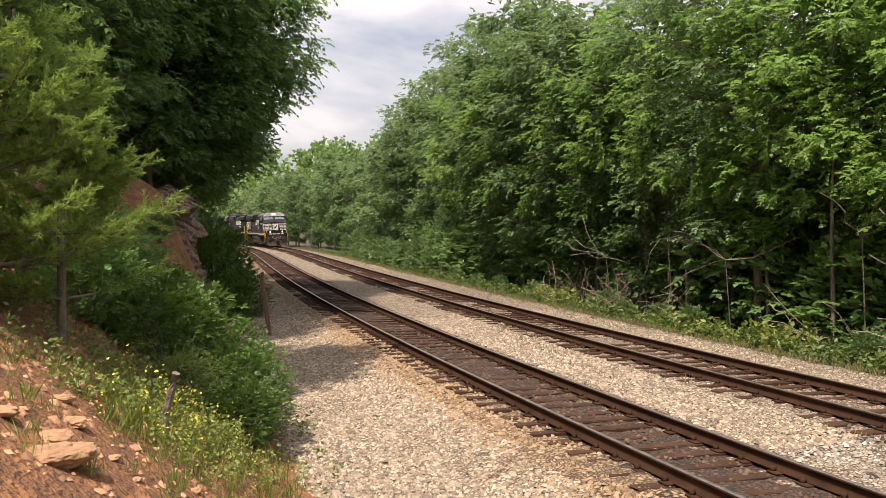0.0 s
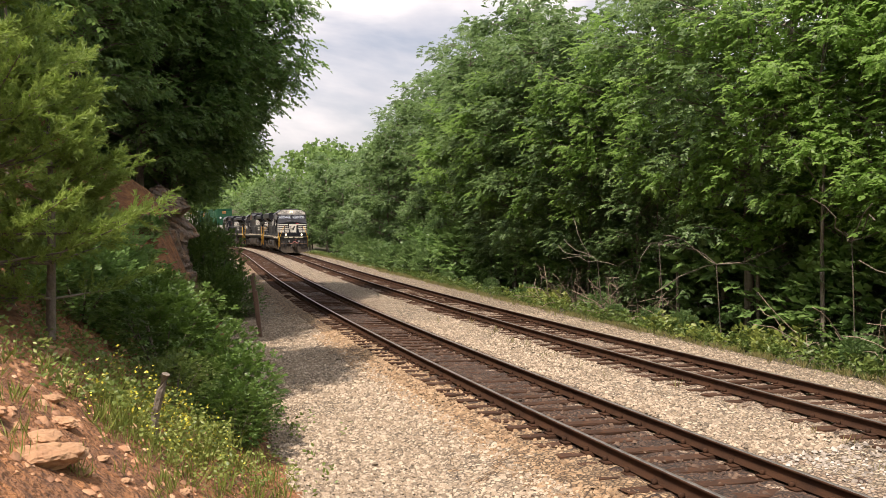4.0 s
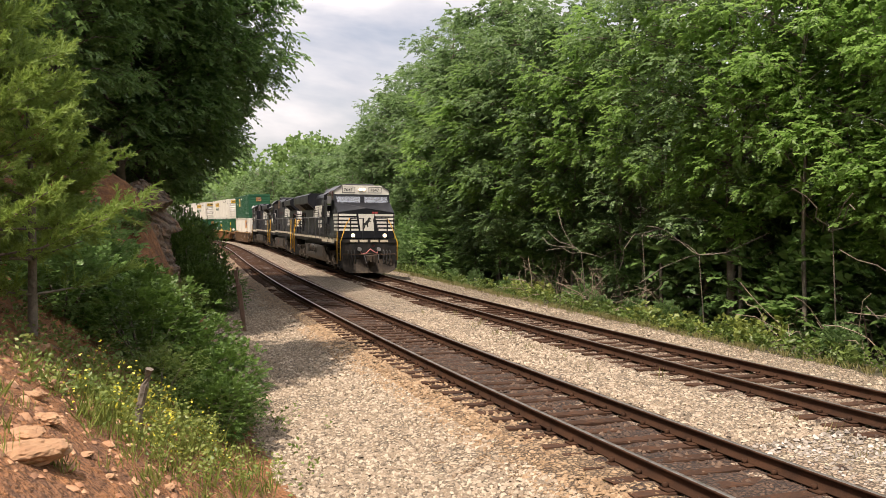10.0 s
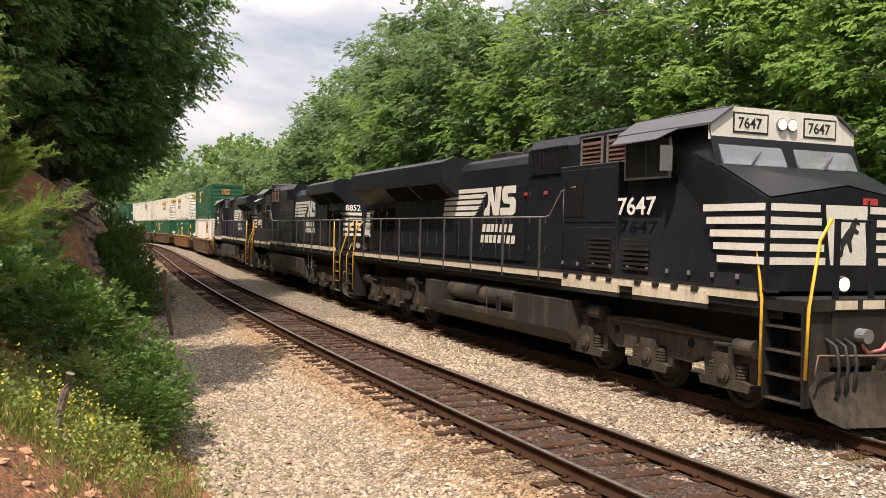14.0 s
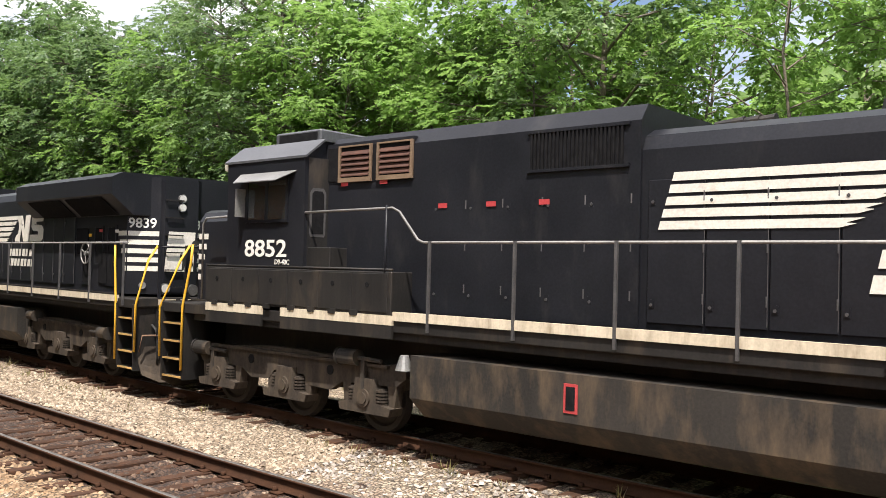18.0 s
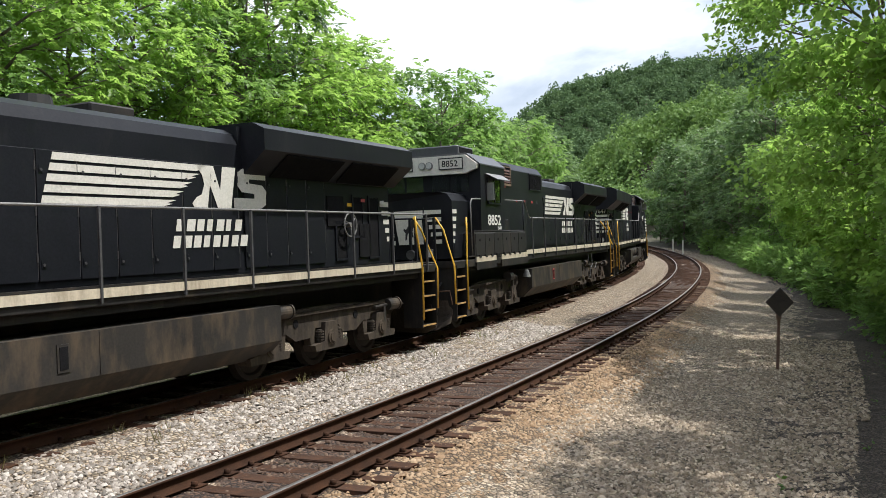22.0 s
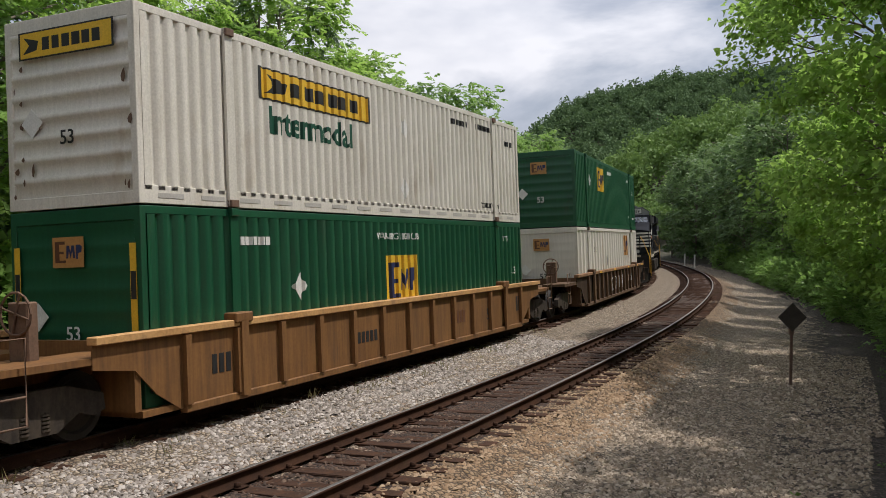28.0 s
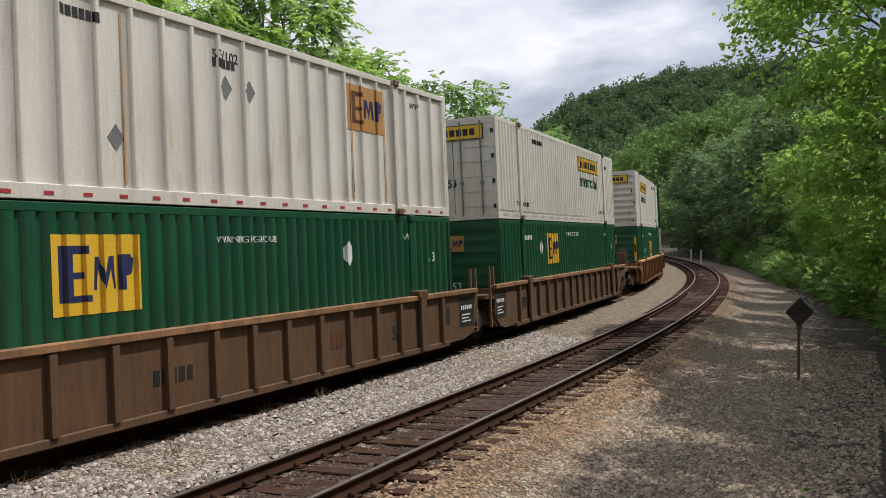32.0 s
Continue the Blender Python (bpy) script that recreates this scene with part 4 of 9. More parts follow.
        for yy in (-0.5, 0.5):
            bm = bmesh.new()
            cyl(bm, (xx - out * 0.02, yy, 1.32), (xx + out * 0.16, yy, 1.32), 0.1, n=14)
            part("jumper_socket", bm, M["grey"], lo)
        # brake hoses, uncoupling lever, safety chains
        for yy in (-1.08, -0.92, -0.76, 0.76, 0.92, 1.08):
            rail_line(lo, [(xx - out * 0.02, yy, 1.28), (xx + out * 0.16, yy, 1.2), (xx + out * 0.2, yy * 0.98, 0.95), (xx + out * 0.14, yy * 0.95, 0.62), (xx + out * 0.1, yy * 0.93, 0.5)], M["rubber"], 0.024, "air_hose", "hanging black air hose")
        for yy, zz, dip, far, m_ in ((-0.62, 1.34, 0.36, 0.95, "rubber"), (-0.42, 1.38, 0.30, 0.9, "hose_brown"), (0.44, 1.36, 0.42, 0.95, "hose_brown"), (0.6, 1.3, 0.5, 0.9, "rubber")):
            if not (lit and out > 0):
                rail_line(lo, [(xx - out * 0.02, yy, zz), (xx + out * 0.14, yy * 0.97, zz - 0.02), (xx + out * 0.30, yy * 0.9, zz - dip * 0.7), (xx + out * 0.52, yy * 0.85, zz - dip), (xx + out * far * 0.8, yy * 0.85, zz - dip * 0.9)], M[m_], 0.026, "jumper_hose", "sagging jumper hose between units")
        rail_line(lo, [(xx + out * 0.1, -1.4, 0.75), (xx + out * 0.12, -1.35, 1.08), (xx + out * 0.2, -0.3, 1.06), (xx + out * 0.3, -0.1, 1.1), (xx + out * 0.2, 0.3, 1.06), (xx + out * 0.12, 1.35, 1.08), (xx + out * 0.1, 1.4, 0.75)], M["steel_rust"], 0.018, "uncoupling_lever")
        for side in (-1, 1):
            stair(lo, xx - out * 0.76, side, out, edge="tank" if lit else "tread")
            rail_line(lo, [(xx - out * 0.78, side * 1.50, 0.55), (xx - out * 0.78, side * 1.50, 1.75), (xx - out * 0.95, side * 1.46, 2.55), (xx - out * 0.98, side * 1.45, 2.9)], M["yellow"], 0.024, "grab_rail", "yellow grab rail")
            rail_line(lo, [(xx + out * 0.02, side * 1.47, 0.75), (xx + out * 0.05, side * 1.47, 1.7), (xx - out * 0.10, side * 1.15, 2.6), (xx - out * 0.10, side * 0.95, 2.9)], M["yellow"], 0.024, "grab_rail", "yellow grab rail")
            rail_line(lo, [(xx - out * 0.02, side * 0.95, 2.88), (xx - out * 0.02, side * 0.25, 2.88)], M["black"], 0.02, "end_rail")
            for yy in (0.95, 0.3):
                bm = bmesh.new()
                box(bm, xx - 0.03, xx + 0.03, side * yy - 0.03, side * yy + 0.03, 1.8, 2.9)
                part("stanchion", bm, M["black"], lo)
            headlight(lo, (xx - out * 0.02, side * 0.82, 2.02), "F" if out > 0 else "B", lit and out > 0, 0.10, "one")
    if lit:
        rail_line(lo, [(X(1.1), -0.5, 1.32), (X(0.95), -0.38, 1.08), (X(0.92), -0.15, 1.12), (X(0.92), 0.05, 1.33), (X(0.92), 0.25, 1.2), (X(0.95), 0.42, 1.12), (X(1.1), 0.5, 1.32)], M["hose"], 0.03, "jumper_cable", "faded red jumper cable")
        bm = bmesh.new()
        cyl(bm, (X(1.12), 0.22, 1.5), (X(1.0), 0.22, 1.5), 0.09, n=14)
        part("marker", bm, M["red"], lo, "red marker lamp")
    # tank
    t0, t1 = (7.2, 14.3) if not wide else (8.0, 15.6)
    if evo:
        t0, t1 = 7.0, 14.4
    bm = bmesh.new()
    prof = [(-1.5, 0.72), (-1.18, 0.42), (1.18, 0.42), (1.5, 0.72), (1.5, 1.32), (-1.5, 1.32)]
    if evo:
        prism(bm, prof, X(9.3), X(t0), axis="x")
        prism(bm, prof, X(t1), X(13.2), axis="x")
        prism(bm, [(-1.5, 0.72), (-1.18, 0.42), (1.18, 0.42), (1.5, 0.72), (1.5, 0.85), (-1.5, 0.85)], X(13.2), X(9.3), axis="x")
        box(bm, X(13.2), X(9.3), -0.9, 0.9, 0.85, 1.32)
    else:
        prism(bm, prof, X(t1), X(t0), axis="x")
    tank = part("fuel_tank", bm, M["tank"], lo, "dusty grey fuel tank")
    for side in (-1, 1):
        if evo:
            for c0 in (9.45, 11.35):
                b = bmesh.new()
                cyl(b, (X(c0), side * 1.22, 1.14), (X(c0 + 1.7), side * 1.22, 1.14), 0.23, n=20)
                part("air_reservoir", b, M["tank"], tank, smooth=False)
        b = bmesh.new()
        for sx in (t0 + 3.6,):
            box(b, X(sx) - 0.012, X(sx) + 0.012, side * 1.5 - 0.008, side * 1.5 + 0.008, 0.74, 1.3)
        part("seam", b, M["tank"], tank)
        b = bmesh.new()
        bx0 = t0 + (2.9 if wide else 2.62)
        box(b, X(bx0 + 0.2), X(bx0), side * 1.5 - 0.012, side * 1.5 + 0.012, 0.84, 1.2)
        g = part("sight_gauge", b, M["red"] if not wide else M["tank"], tank, "red framed fuel gauge" if not wide else "")
        b = bmesh.new()
        box(b, X(bx0 + 0.165), X(bx0 + 0.035), side * 1.5 - 0.018, side * 1.5 + 0.018, 0.875, 1.165)
        part("gauge_face", b, M["mesh"], g)
    # trucks
    loco_truck(lo, X(4.05 if not wide else 4.75), False)
    loco_truck(lo, X(L - (4.05 if not wide else 4.75)), True)
    if not wide:
        for side in (-1, 1):
            for a0, a1, sag in ((L - 5.75, L - 5.15, 0.16), (L - 5.15, L - 4.35, 0.22), (L - 6.0, L - 5.5, 0.42)):
                b = bmesh.new()
                pts = [(X(a0 + (a1 - a0) * k / 8), side * 1.47, (1.12 if sag < 0.4 else 1.0) - sag * 4 * (k / 8) * (1 - k / 8)) for k in range(9)]
                for k in range(8):
                    cyl(b, pts[k], pts[k + 1], 0.019 if k % 2 else 0.011, n=6)
                part("chain", b, M["seam"], lo, "slack safety chain")
            b = bmesh.new()
            for a0 in (L - 5.75, L - 5.15):
                cyl(b, (X(a0), side * 1.47, 1.10), (X(a0), side * 1.44, 1.52), 0.016, n=6)
            part("chain_hanger", b, M["seam"], lo)
    # hood
    c_rear = 4.72 if not wide else 5.7
    tall1 = 10.55 if not wide else 10.3
    eng1 = 15.2 if not wide else 15.2
    hend = L - (1.1 if evo else 1.5 if wide else 1.32)
    if evo:
        c_rear, tall1, eng1 = 5.45, 9.6, 13.4
    bm = bmesh.new()
    tt = 4.64 if wide else 4.67
    prism(bm, [(-1.04, 1.86), (1.04, 1.86), (1.04, tt - 0.22), (0.88, tt), (-0.88, tt), (-1.04, tt - 0.22)], X(tall1), X(c_rear), axis="x")
    prism(bm, [(-1.05, 3.92), (1.05, 3.92), (1.05, 4.56), (-1.05, 4.56)], X(c_rear + 2.0), X(c_rear), axis="x")
    part("hood", bm, M["black"], lo, "tall black equipment hood")
    if not wide:
        for side in (-1, 1):
            bm = bmesh.new()
            a0, a1, y0, y1 = X(c_rear + 0.005), X(c_rear + 0.07), 1.42, 1.05
            poly = [(a0, side * 1.03), (a0, side * y0), (a1, side * y1), (a1, side * 1.03)]
            prism(bm, poly, 1.88, 4.32, axis="z")
            cp = part("corner_panel", bm, M["black_dusty"], lo, "rear wall of the cab beside the hood")
            n_ = Vector((side * 0.0 - abs(y0 - y1), side * abs(a0 - a1), 0)).normalized()
            u_ = Vector((0, 0, 1)).cross(n_)
            fm = Matrix((u_, Vector((0, 0, 1)), n_)).transposed().to_4x4()
            mid = Vector(((a0 + a1) / 2, side * (y0 + y1) / 2, 3.45))
            for pl, m_, nm, off in (([(-0.13, -0.42), (0.13, -0.42), (0.15, -0.36), (0.15, 0.30), (0.10, 0.38), (-0.10, 0.38), (-0.15, 0.30), (-0.15, -0.36)], M["seam"], "window_frame", 0.002), ([(-0.11, -0.37), (0.11, -0.37), (0.11, 0.28), (0.07, 0.33), (-0.07, 0.33), (-0.11, 0.28)], M["mesh"], "pane", 0.0065)):
                o = plaque([pl], m_, cp, (0, 0, 0), "B", nm)
                o.matrix_basis = Matrix.Translation(mid + n_ * off) @ fm
    bm = bmesh.new()
    top = 4.36 if not evo else 4.44
    prism(bm, [(-1.0, 1.86), (1.0, 1.86), (1.0, top - 0.28), (0.92, top - 0.1), (0.72, top), (-0.72, top), (-0.92, top - 0.1), (-1.0, top - 0.28)], X(eng1), X(tall1), axis="x")
    part("engine_hood", bm, M["black"], lo, "rounded engine hood")
    bm = bmesh.new()
    sk = 0.0 if wide else 1.15
    cyl(bm, (X(tall1 + 1.6 + sk), 0, top - 0.02), (X(tall1 + 1.6 + sk), 0, top + 0.22), 0.33, 0.28, n=16)
    bxx(bm, tall1 + 2.3 + sk, tall1 + 3.2 + sk, -0.4, 0.4, top - 0.01, top + 0.2, 0.03)
    for hx in (0.35, 0.55, 0.75):
        cyl(bm, (X(tall1 + hx), -0.25, top + 0.16), (X(tall1 + hx + 0.4), -0.25, top + 0.16), 0.05, 0.09, n=10)
    bxx(bm, tall1 + 0.4, tall1 + 0.9, -0.3, 0.1, top - 0.01, top + 0.1)
    part("exhaust_stack", bm, M["black_dusty"], lo, "sooty exhaust stack and horn")
    # radiator section
    bm = bmesh.new()
    prism(bm, [(X(eng1), -1.0), (X(eng1), 1.0), (X(hend - 0.4), 1.0), (X(hend), 0.44), (X(hend), -0.44), (X(hend - 0.4), -1.0)], 1.86, 4.40, axis="z")
    part("radiator_cabin", bm, M["black"], lo)
    bm = bmesh.new()
    ow, ob_, ot = (1.5, 3.98, 4.46) if not evo else (1.52, 3.9, 4.52)
    tip = 0.5 if not evo else 1.3
    w0, w1 = eng1 - (0.0 if not evo else 0.3), hend - (-0.03 if evo else 0.12 if wide else 0.36)
    prism(bm, [(-1.01, ob_ - 0.42), (1.01, ob_ - 0.42), (ow, ob_), (ow, ot - 0.12), (ow - 0.25, ot), (-ow + 0.25, ot), (-ow, ot - 0.12), (-ow, ob_)], X(w1), X(w0 + tip * 0.2), axis="x")
    part("radiator_wing", bm, M["black"], lo, "overhanging radiator wings")
    for side in (-1, 1):
        for k in range(2):
            b = bmesh.new()
            a0 = w0 + 0.8 + k * 2.2
            q = [(X(a0), side * 1.05, ob_ - 0.40), (X(a0 + 1.9), side * 1.05, ob_ - 0.40), (X(a0 + 1.9), side * 1.46, ob_ - 0.045), (X(a0), side * 1.46, ob_ - 0.045)]
            vs = [b.verts.new(c) for c in q] + [b.verts.new((c[0], c[1] + side * 0.012, c[2] - 0.012)) for c in q]
            b.faces.new(vs[:4]); b.faces.new(vs[4:])
            for i in range(4):
                j = (i + 1) % 4
                b.faces.new((vs[i], vs[j], vs[4 + j], vs[4 + i]))
            part("radiator_screen", b, M["mesh"], lo)
        for v0, v1, z0, z1 in ((1.7, 1.0, 2.05, 2.75), (2.9, 2.3, 2.7, 3.3)):
            b = bmesh.new()
            bxx(b, hend - v0, hend - v1, side * 1.01 - 0.02, side * 1.01 + 0.02, z0, z1)
            part("vent", b, M["mesh"], lo)
        for k in range(6):
            v0, z0, z1 = hend - 4.6 + k * 0.66 - (0.3 if k < 3 else 0.0), (2.05, 2.35, 2.05, 2.05, 2.5, 2.05)[k], (2.7, 3.3, 3.3, 2.75, 3.3, 3.3)[k]
            if v0 < eng1 + 0.1:
                continue
            b = bmesh.new()
            for p0, p1, q0, q1 in ((0, 0.46, z0 - 0.05, z0), (0, 0.46, z1, z1 + 0.05), (0, 0.05, z0, z1), (0.41, 0.46, z0, z1)):
                bxx(b, v0 + p0, v0 + p1, side * 1.0 - 0.03, side * 1.0 + 0.03, q0, q1)
            vf = part("vent_frame", b, M["black"], lo)
            b = bmesh.new()
            bxx(b, v0 + 0.05, v0 + 0.41, side * 1.0 - 0.012, side * 1.0 + 0.012, z0, z1)
            part("vent_screen", b, M["mesh"], vf)
        b = bmesh.new()
        hx = hend - 2.2
        for k in range(14):
            a = k * math.tau / 14
            a2 = (k + 1) * math.tau / 14
            cyl(b, (X(hx) + 0.24 * math.cos(a), side * 1.12, 2.72 + 0.24 * math.sin(a)), (X(hx) + 0.24 * math.cos(a2), side * 1.12, 2.72 + 0.24 * math.sin(a2)), 0.016, n=6)
        for a in (0.4, 2.5, 4.6):
            cyl(b, (X(hx), side * 1.12, 2.72), (X(hx) + 0.24 * math.cos(a), side * 1.12, 2.72 + 0.24 * math.sin(a)), 0.014, n=6)
        cyl(b, (X(hx), side * 1.0, 2.72), (X(hx), side * 1.14, 2.72), 0.05, n=10)
        if wide and not evo:
            part("brake_wheel", b, M["handrail"], lo, "dark hand brake wheel")
        else:
            b.free()
    # hood doors
    for side in (-1, 1):
        dm = {}
        spans = [(c_rear + (2.4 if not wide else 1.9), tall1 - 0.1, 0.62), (tall1 + 0.1, eng1 - 0.05, 0.66), (eng1 + 0.1, hend - 3.0, 0.62)]
        for a, b_, w in spans:
            n = max(1, int((b_ - a) / w))
            w = (b_ - a) / n
            for k in range(n):
                key = round(w, 3)
                if key not in dm:
                    q = bmesh.new()
                    box(q, -w / 2 + 0.012, w / 2 - 0.012, -0.012, 0.012, 0, 1.72, 0.006)
                    for hz in (0.18, 1.42):
                        box(q, w / 2 - 0.11, w / 2 - 0.04, -0.022, 0.022, hz, hz + 0.10)
                        cyl(q, (w / 2 - 0.075, side * 0.02, hz + 0.035), (w / 2 - 0.075, side * 0.032, hz + 0.035), 0.02, n=8, mi=1)
                    for hz in (0.25, 0.85, 1.45):
                        cyl(q, (-w / 2 + 0.02, side * 0.016, hz), (-w / 2 + 0.02, side * 0.016, hz + 0.12), 0.012, n=6, mi=1)
                    cyl(q, (-w / 2 + 0.014, side * 0.012, 0.03), (-w / 2 + 0.014, side * 0.012, 1.69), 0.005, n=5, mi=1)
                    dm[key] = part("hood_door", q, [M["black"], M["seam"]], lo)
                    dm[key].matrix_basis = pose(X(a + w * (k + 0.5)), side * 1.02, 1.98)
                else:
                    put("hood_door", dm[key].data, lo, pose(X(a + w * (k + 0.5)), side * 1.02, 1.98))
        # screen high on the tall hood
        b = bmesh.new()
        s0 = tall1 - 1.65
        for k in range(24):
            bxx(b, s0 + k * 0.06, s0 + k * 0.06 + 0.03, side * 1.05 - 0.02, side * 1.05 + 0.02, 3.92, 4.4)
        part("intake_grille", b, M["mesh"], lo)
        b = bmesh.new()
        for z0, z1, a0, a1 in ((3.88, 3.92, s0 - 0.05, s0 + 1.5), (4.4, 4.44, s0 - 0.05, s0 + 1.5)):
            bxx(b, a0, a1, side * 1.05 - 0.025, side * 1.05 + 0.025, z0, z1)
        part("grille_frame", b, M["black"], lo)
        # louvred windows behind the cab
        for k in range(2):
            a = c_rear + (0.34 + k * 0.89 if not wide else 0.2 + k * 0.92)
            b = bmesh.new()
            for (u0, u1, z0, z1) in ((0, 0.77, 3.92, 3.99), (0, 0.77, 4.485, 4.51), (0, 0.045, 3.99, 4.485), (0.725, 0.77, 3.99, 4.485)):
                bxx(b, a + u0, a + u1, side * 1.06 - 0.03, side * 1.06 + 0.03, z0, z1)
            fr = part("louver_frame", b, M["cabinet_tan"] if not wide else M["grey"], lo, "louvre frame")
            for j in range(5):
                b = bmesh.new()
                z = 4.03 + j * 0.085
                prism(b, [(side * 1.055, z), (side * 1.095, z - 0.02), (side * 1.095, z - 0.005), (side * 1.055, z + 0.06)], X(a + 0.71), X(a + 0.06), axis="x")
                part("louver", b, M["louver"], fr)
        b = bmesh.new()
        bxx(b, c_rear + 0.05, c_rear + 1.9, side * 1.055 - 0.004, side * 1.055 + 0.004, 3.95, 4.49)
        part("louver_backing", b, M["mesh"], lo)
        # boxes along the walkway beside the cab
        b0, b1 = (1.98, 6.75) if not wide else (2.9, c_rear + 2.0)
        if not wide:
            b = bmesh.new()
            bxx(b, b0, b1, side * 0.98 if side > 0 else side * 1.48, side * 1.48 if side > 0 else side * 0.98, 1.88, 2.5, 0.012)
            part("equipment_box", b, M["black_dusty"], lo, "dusty equipment locker along the walkway")
            n = 6
            for k in range(n):
                b = bmesh.new()
                a = b0 + 0.06 + k * (b1 - b0 - 0.1) / n
                bxx(b, a, a + (b1 - b0 - 0.1) / n - 0.03, side * 1.485 - 0.01, side * 1.485 + 0.01, 1.90, 2.47, 0.005)
                cyl(b, (X(a + 0.32), side * 1.49, 2.3), (X(a + 0.32), side * 1.503, 2.3), 0.04, n=10, mi=1)
                part("locker_door", b, [M["black_dusty"], M["mesh"]], lo)
            rail_line(lo, [(X(b0), side * 1.46, 2.53), (X(b1), side * 1.46, 2.53)], M["black_dusty"], 0.02, "locker_rail")
            b = bmesh.new()
            bxx(b, 4.7, 5.28, side * 1.2 - 0.2, side * 1.2 + 0.2, 2.5, 2.86, 0.01)
            part("filter_box", b, M["black_dusty"], lo, "small dusty box on the locker")
        else:
            b = bmesh.new()
            bxx(b, c_rear, b1, side * 0.98 if side > 0 else side * 1.46, side * 1.46 if side > 0 else side * 0.98, 1.86, 3.93, 0.012)
            part("side_cabinet", b, M["black"], lo, "tall black electrical cabinet flush with the cab")
            for a, w_, z0, z1 in ((c_rear + 0.08, 0.85, 1.95, 2.75), (c_rear + 0.08, 0.85, 2.85, 3.85), (c_rear + 1.05, 0.85, 1.95, 2.75), (c_rear + 1.05, 0.85, 2.85, 3.85)):
                b = bmesh.new()
                bxx(b, a, a + w_, side * 1.462 - 0.012, side * 1.462 + 0.012, z0, z1, 0.006)
                for hz in (z0 + 0.1, z1 - 0.22):
                    cyl(b, (X(a + 0.04), side * 1.478, hz), (X(a + 0.04), side * 1.478, hz + 0.12), 0.014, n=6)
                part("cabinet_door", b, M["black"], lo)
            b = bmesh.new()
            bxx(b, c_rear + 1.12, c_rear + 1.8, side * 1.478 - 0.006, side * 1.478 + 0.006, 2.95, 3.6)
            part("cabinet_screen", b, M["mesh"], lo)
            for a, w_ in ((c_rear - 1.0, 0.75), (c_rear + 0.15, 0.7)):
                if evo:
                    for j in range(7):
                        b = bmesh.new()
                        bxx(b, a, a + w_, side * 1.505 - 0.008, side * 1.505 + 0.012, 2.02 + j * 0.085, 2.065 + j * 0.085)
                        part("vent_slat", b, M["black_dusty"], lo)
            for x_ in np.arange(nf + 0.5, b1 - 0.2, 0.55):
                b = bmesh.new()
                bxx(b, x_, x_ + 0.07, side * 1.5, side * 1.512, 2.02, 2.09)
                part("bolt_plate", b, M["grey"], lo)
        for k in range(2):
            a, w_ = ((2.04, 1.64), (4.2, 2.6))[k] if not wide else (b0 + 0.05 + k * ((b1 - b0) / 2 + 0.1), (b1 - b0) / 2 - 0.35)
            zs = (1.72, 1.86) if not wide else (1.60, 1.80)
            b = bmesh.new()
            bxx(b, a, a + w_, side * 1.46, side * 1.506, zs[0], zs[1])
            part("sill_panel", b, M["cream"], lo)
            b = bmesh.new()
            bxx(b, a, a + w_, side * 1.46, side * 1.5, zs[0] - (0.2 if not wide else 0.08), zs[0])
            part("skirt_panel", b, M["black_dusty"], lo, "dusty skirt below the cream stripe")
            for j in range(4):
                b = bmesh.new()
                bxx(b, a + 0.2 + j * 0.5, a + 0.36 + j * 0.5, side * 1.48, side * 1.52, zs[1] - 0.03, zs[1] + 0.05)
                part("hinge", b, M["black_dusty"], lo)
        # handrail and stanchions
        hr0, hr1 = b1 + 0.1, hend + (0.5 if evo else 0.9 if not wide else 0.6)
        if wide:
            rail_line(lo, [(X(b1 - 0.6), side * 1.47, 3.52), (X(b1 - 0.25), side * 1.46, 3.52), (X(b1 - 0.05), side * 1.46, 3.45), (X(b1 + 0.4), side * 1.46, 2.98), (X(b1 + 0.6), side * 1.46, 2.95), (X(hr1), side * 1.46, 2.95)], M["handrail"], 0.02)
        else:
            rail_line(lo, [(X(1.84), side * 1.46, 1.9), (X(1.82), side * 1.46, 3.28), (X(1.92), side * 1.46, 3.38), (X(2.62), side * 1.46, 3.4)], M["handrail"], 0.02)
            rail_line(lo, [(X(4.66), side * 1.46, 3.42), (X(6.72), side * 1.46, 3.44), (X(6.86), side * 1.46, 3.38), (X(7.24), side * 1.46, 2.97), (X(7.36), side * 1.46, 2.93), (X(hr1), side * 1.46, 2.93)], M["handrail"], 0.02)
        sm = None
        for a in np.linspace(b1 + 0.75, hr1 - 0.1, 10 if not wide else 9):
            if sm is None:
                b = bmesh.new()
                box(b, -0.018, 0.018, -0.02, 0.02, 1.66, 2.95)
                sm = part("stanchion", b, M["seam"], lo, at=pose(X(a), side * 1.49, 0))
            else:
                put("stanchion", sm.data, lo, pose(X(a), side * 1.49, 0))
        rail_line(lo, [(X(b1 - 0.15), side * 1.47, 1.95), (X(b1 - 0.15), side * 1.47, 3.48)], M["black"], 0.02)
    # cab
    if not wide:
        bm = bmesh.new()
        prism(bm, [(-1.46, 1.86), (1.46, 1.86), (1.5, 4.34), (1.14, 4.62), (-1.14, 4.62), (-1.5, 4.34)], X(4.72), X(2.6), axis="x")
        cab = part("cab", bm, M["black"], lo, "black standard cab")
        bm = bmesh.new()
        for s_ in (-1, 1):
            prism(bm, [(s_ * 1.52, 4.31), (s_ * 1.52, 4.35), (s_ * 1.13, 4.655), (s_ * 1.13, 4.61)], X(4.78), X(2.53), axis="x")
        bxx(bm, 2.53, 4.78, -1.13, 1.13, 4.615, 4.655)
        part("cab_roof", bm, M["roof_black"], cab, "lighter grey-black sloping cab roof")
        bm = bmesh.new()
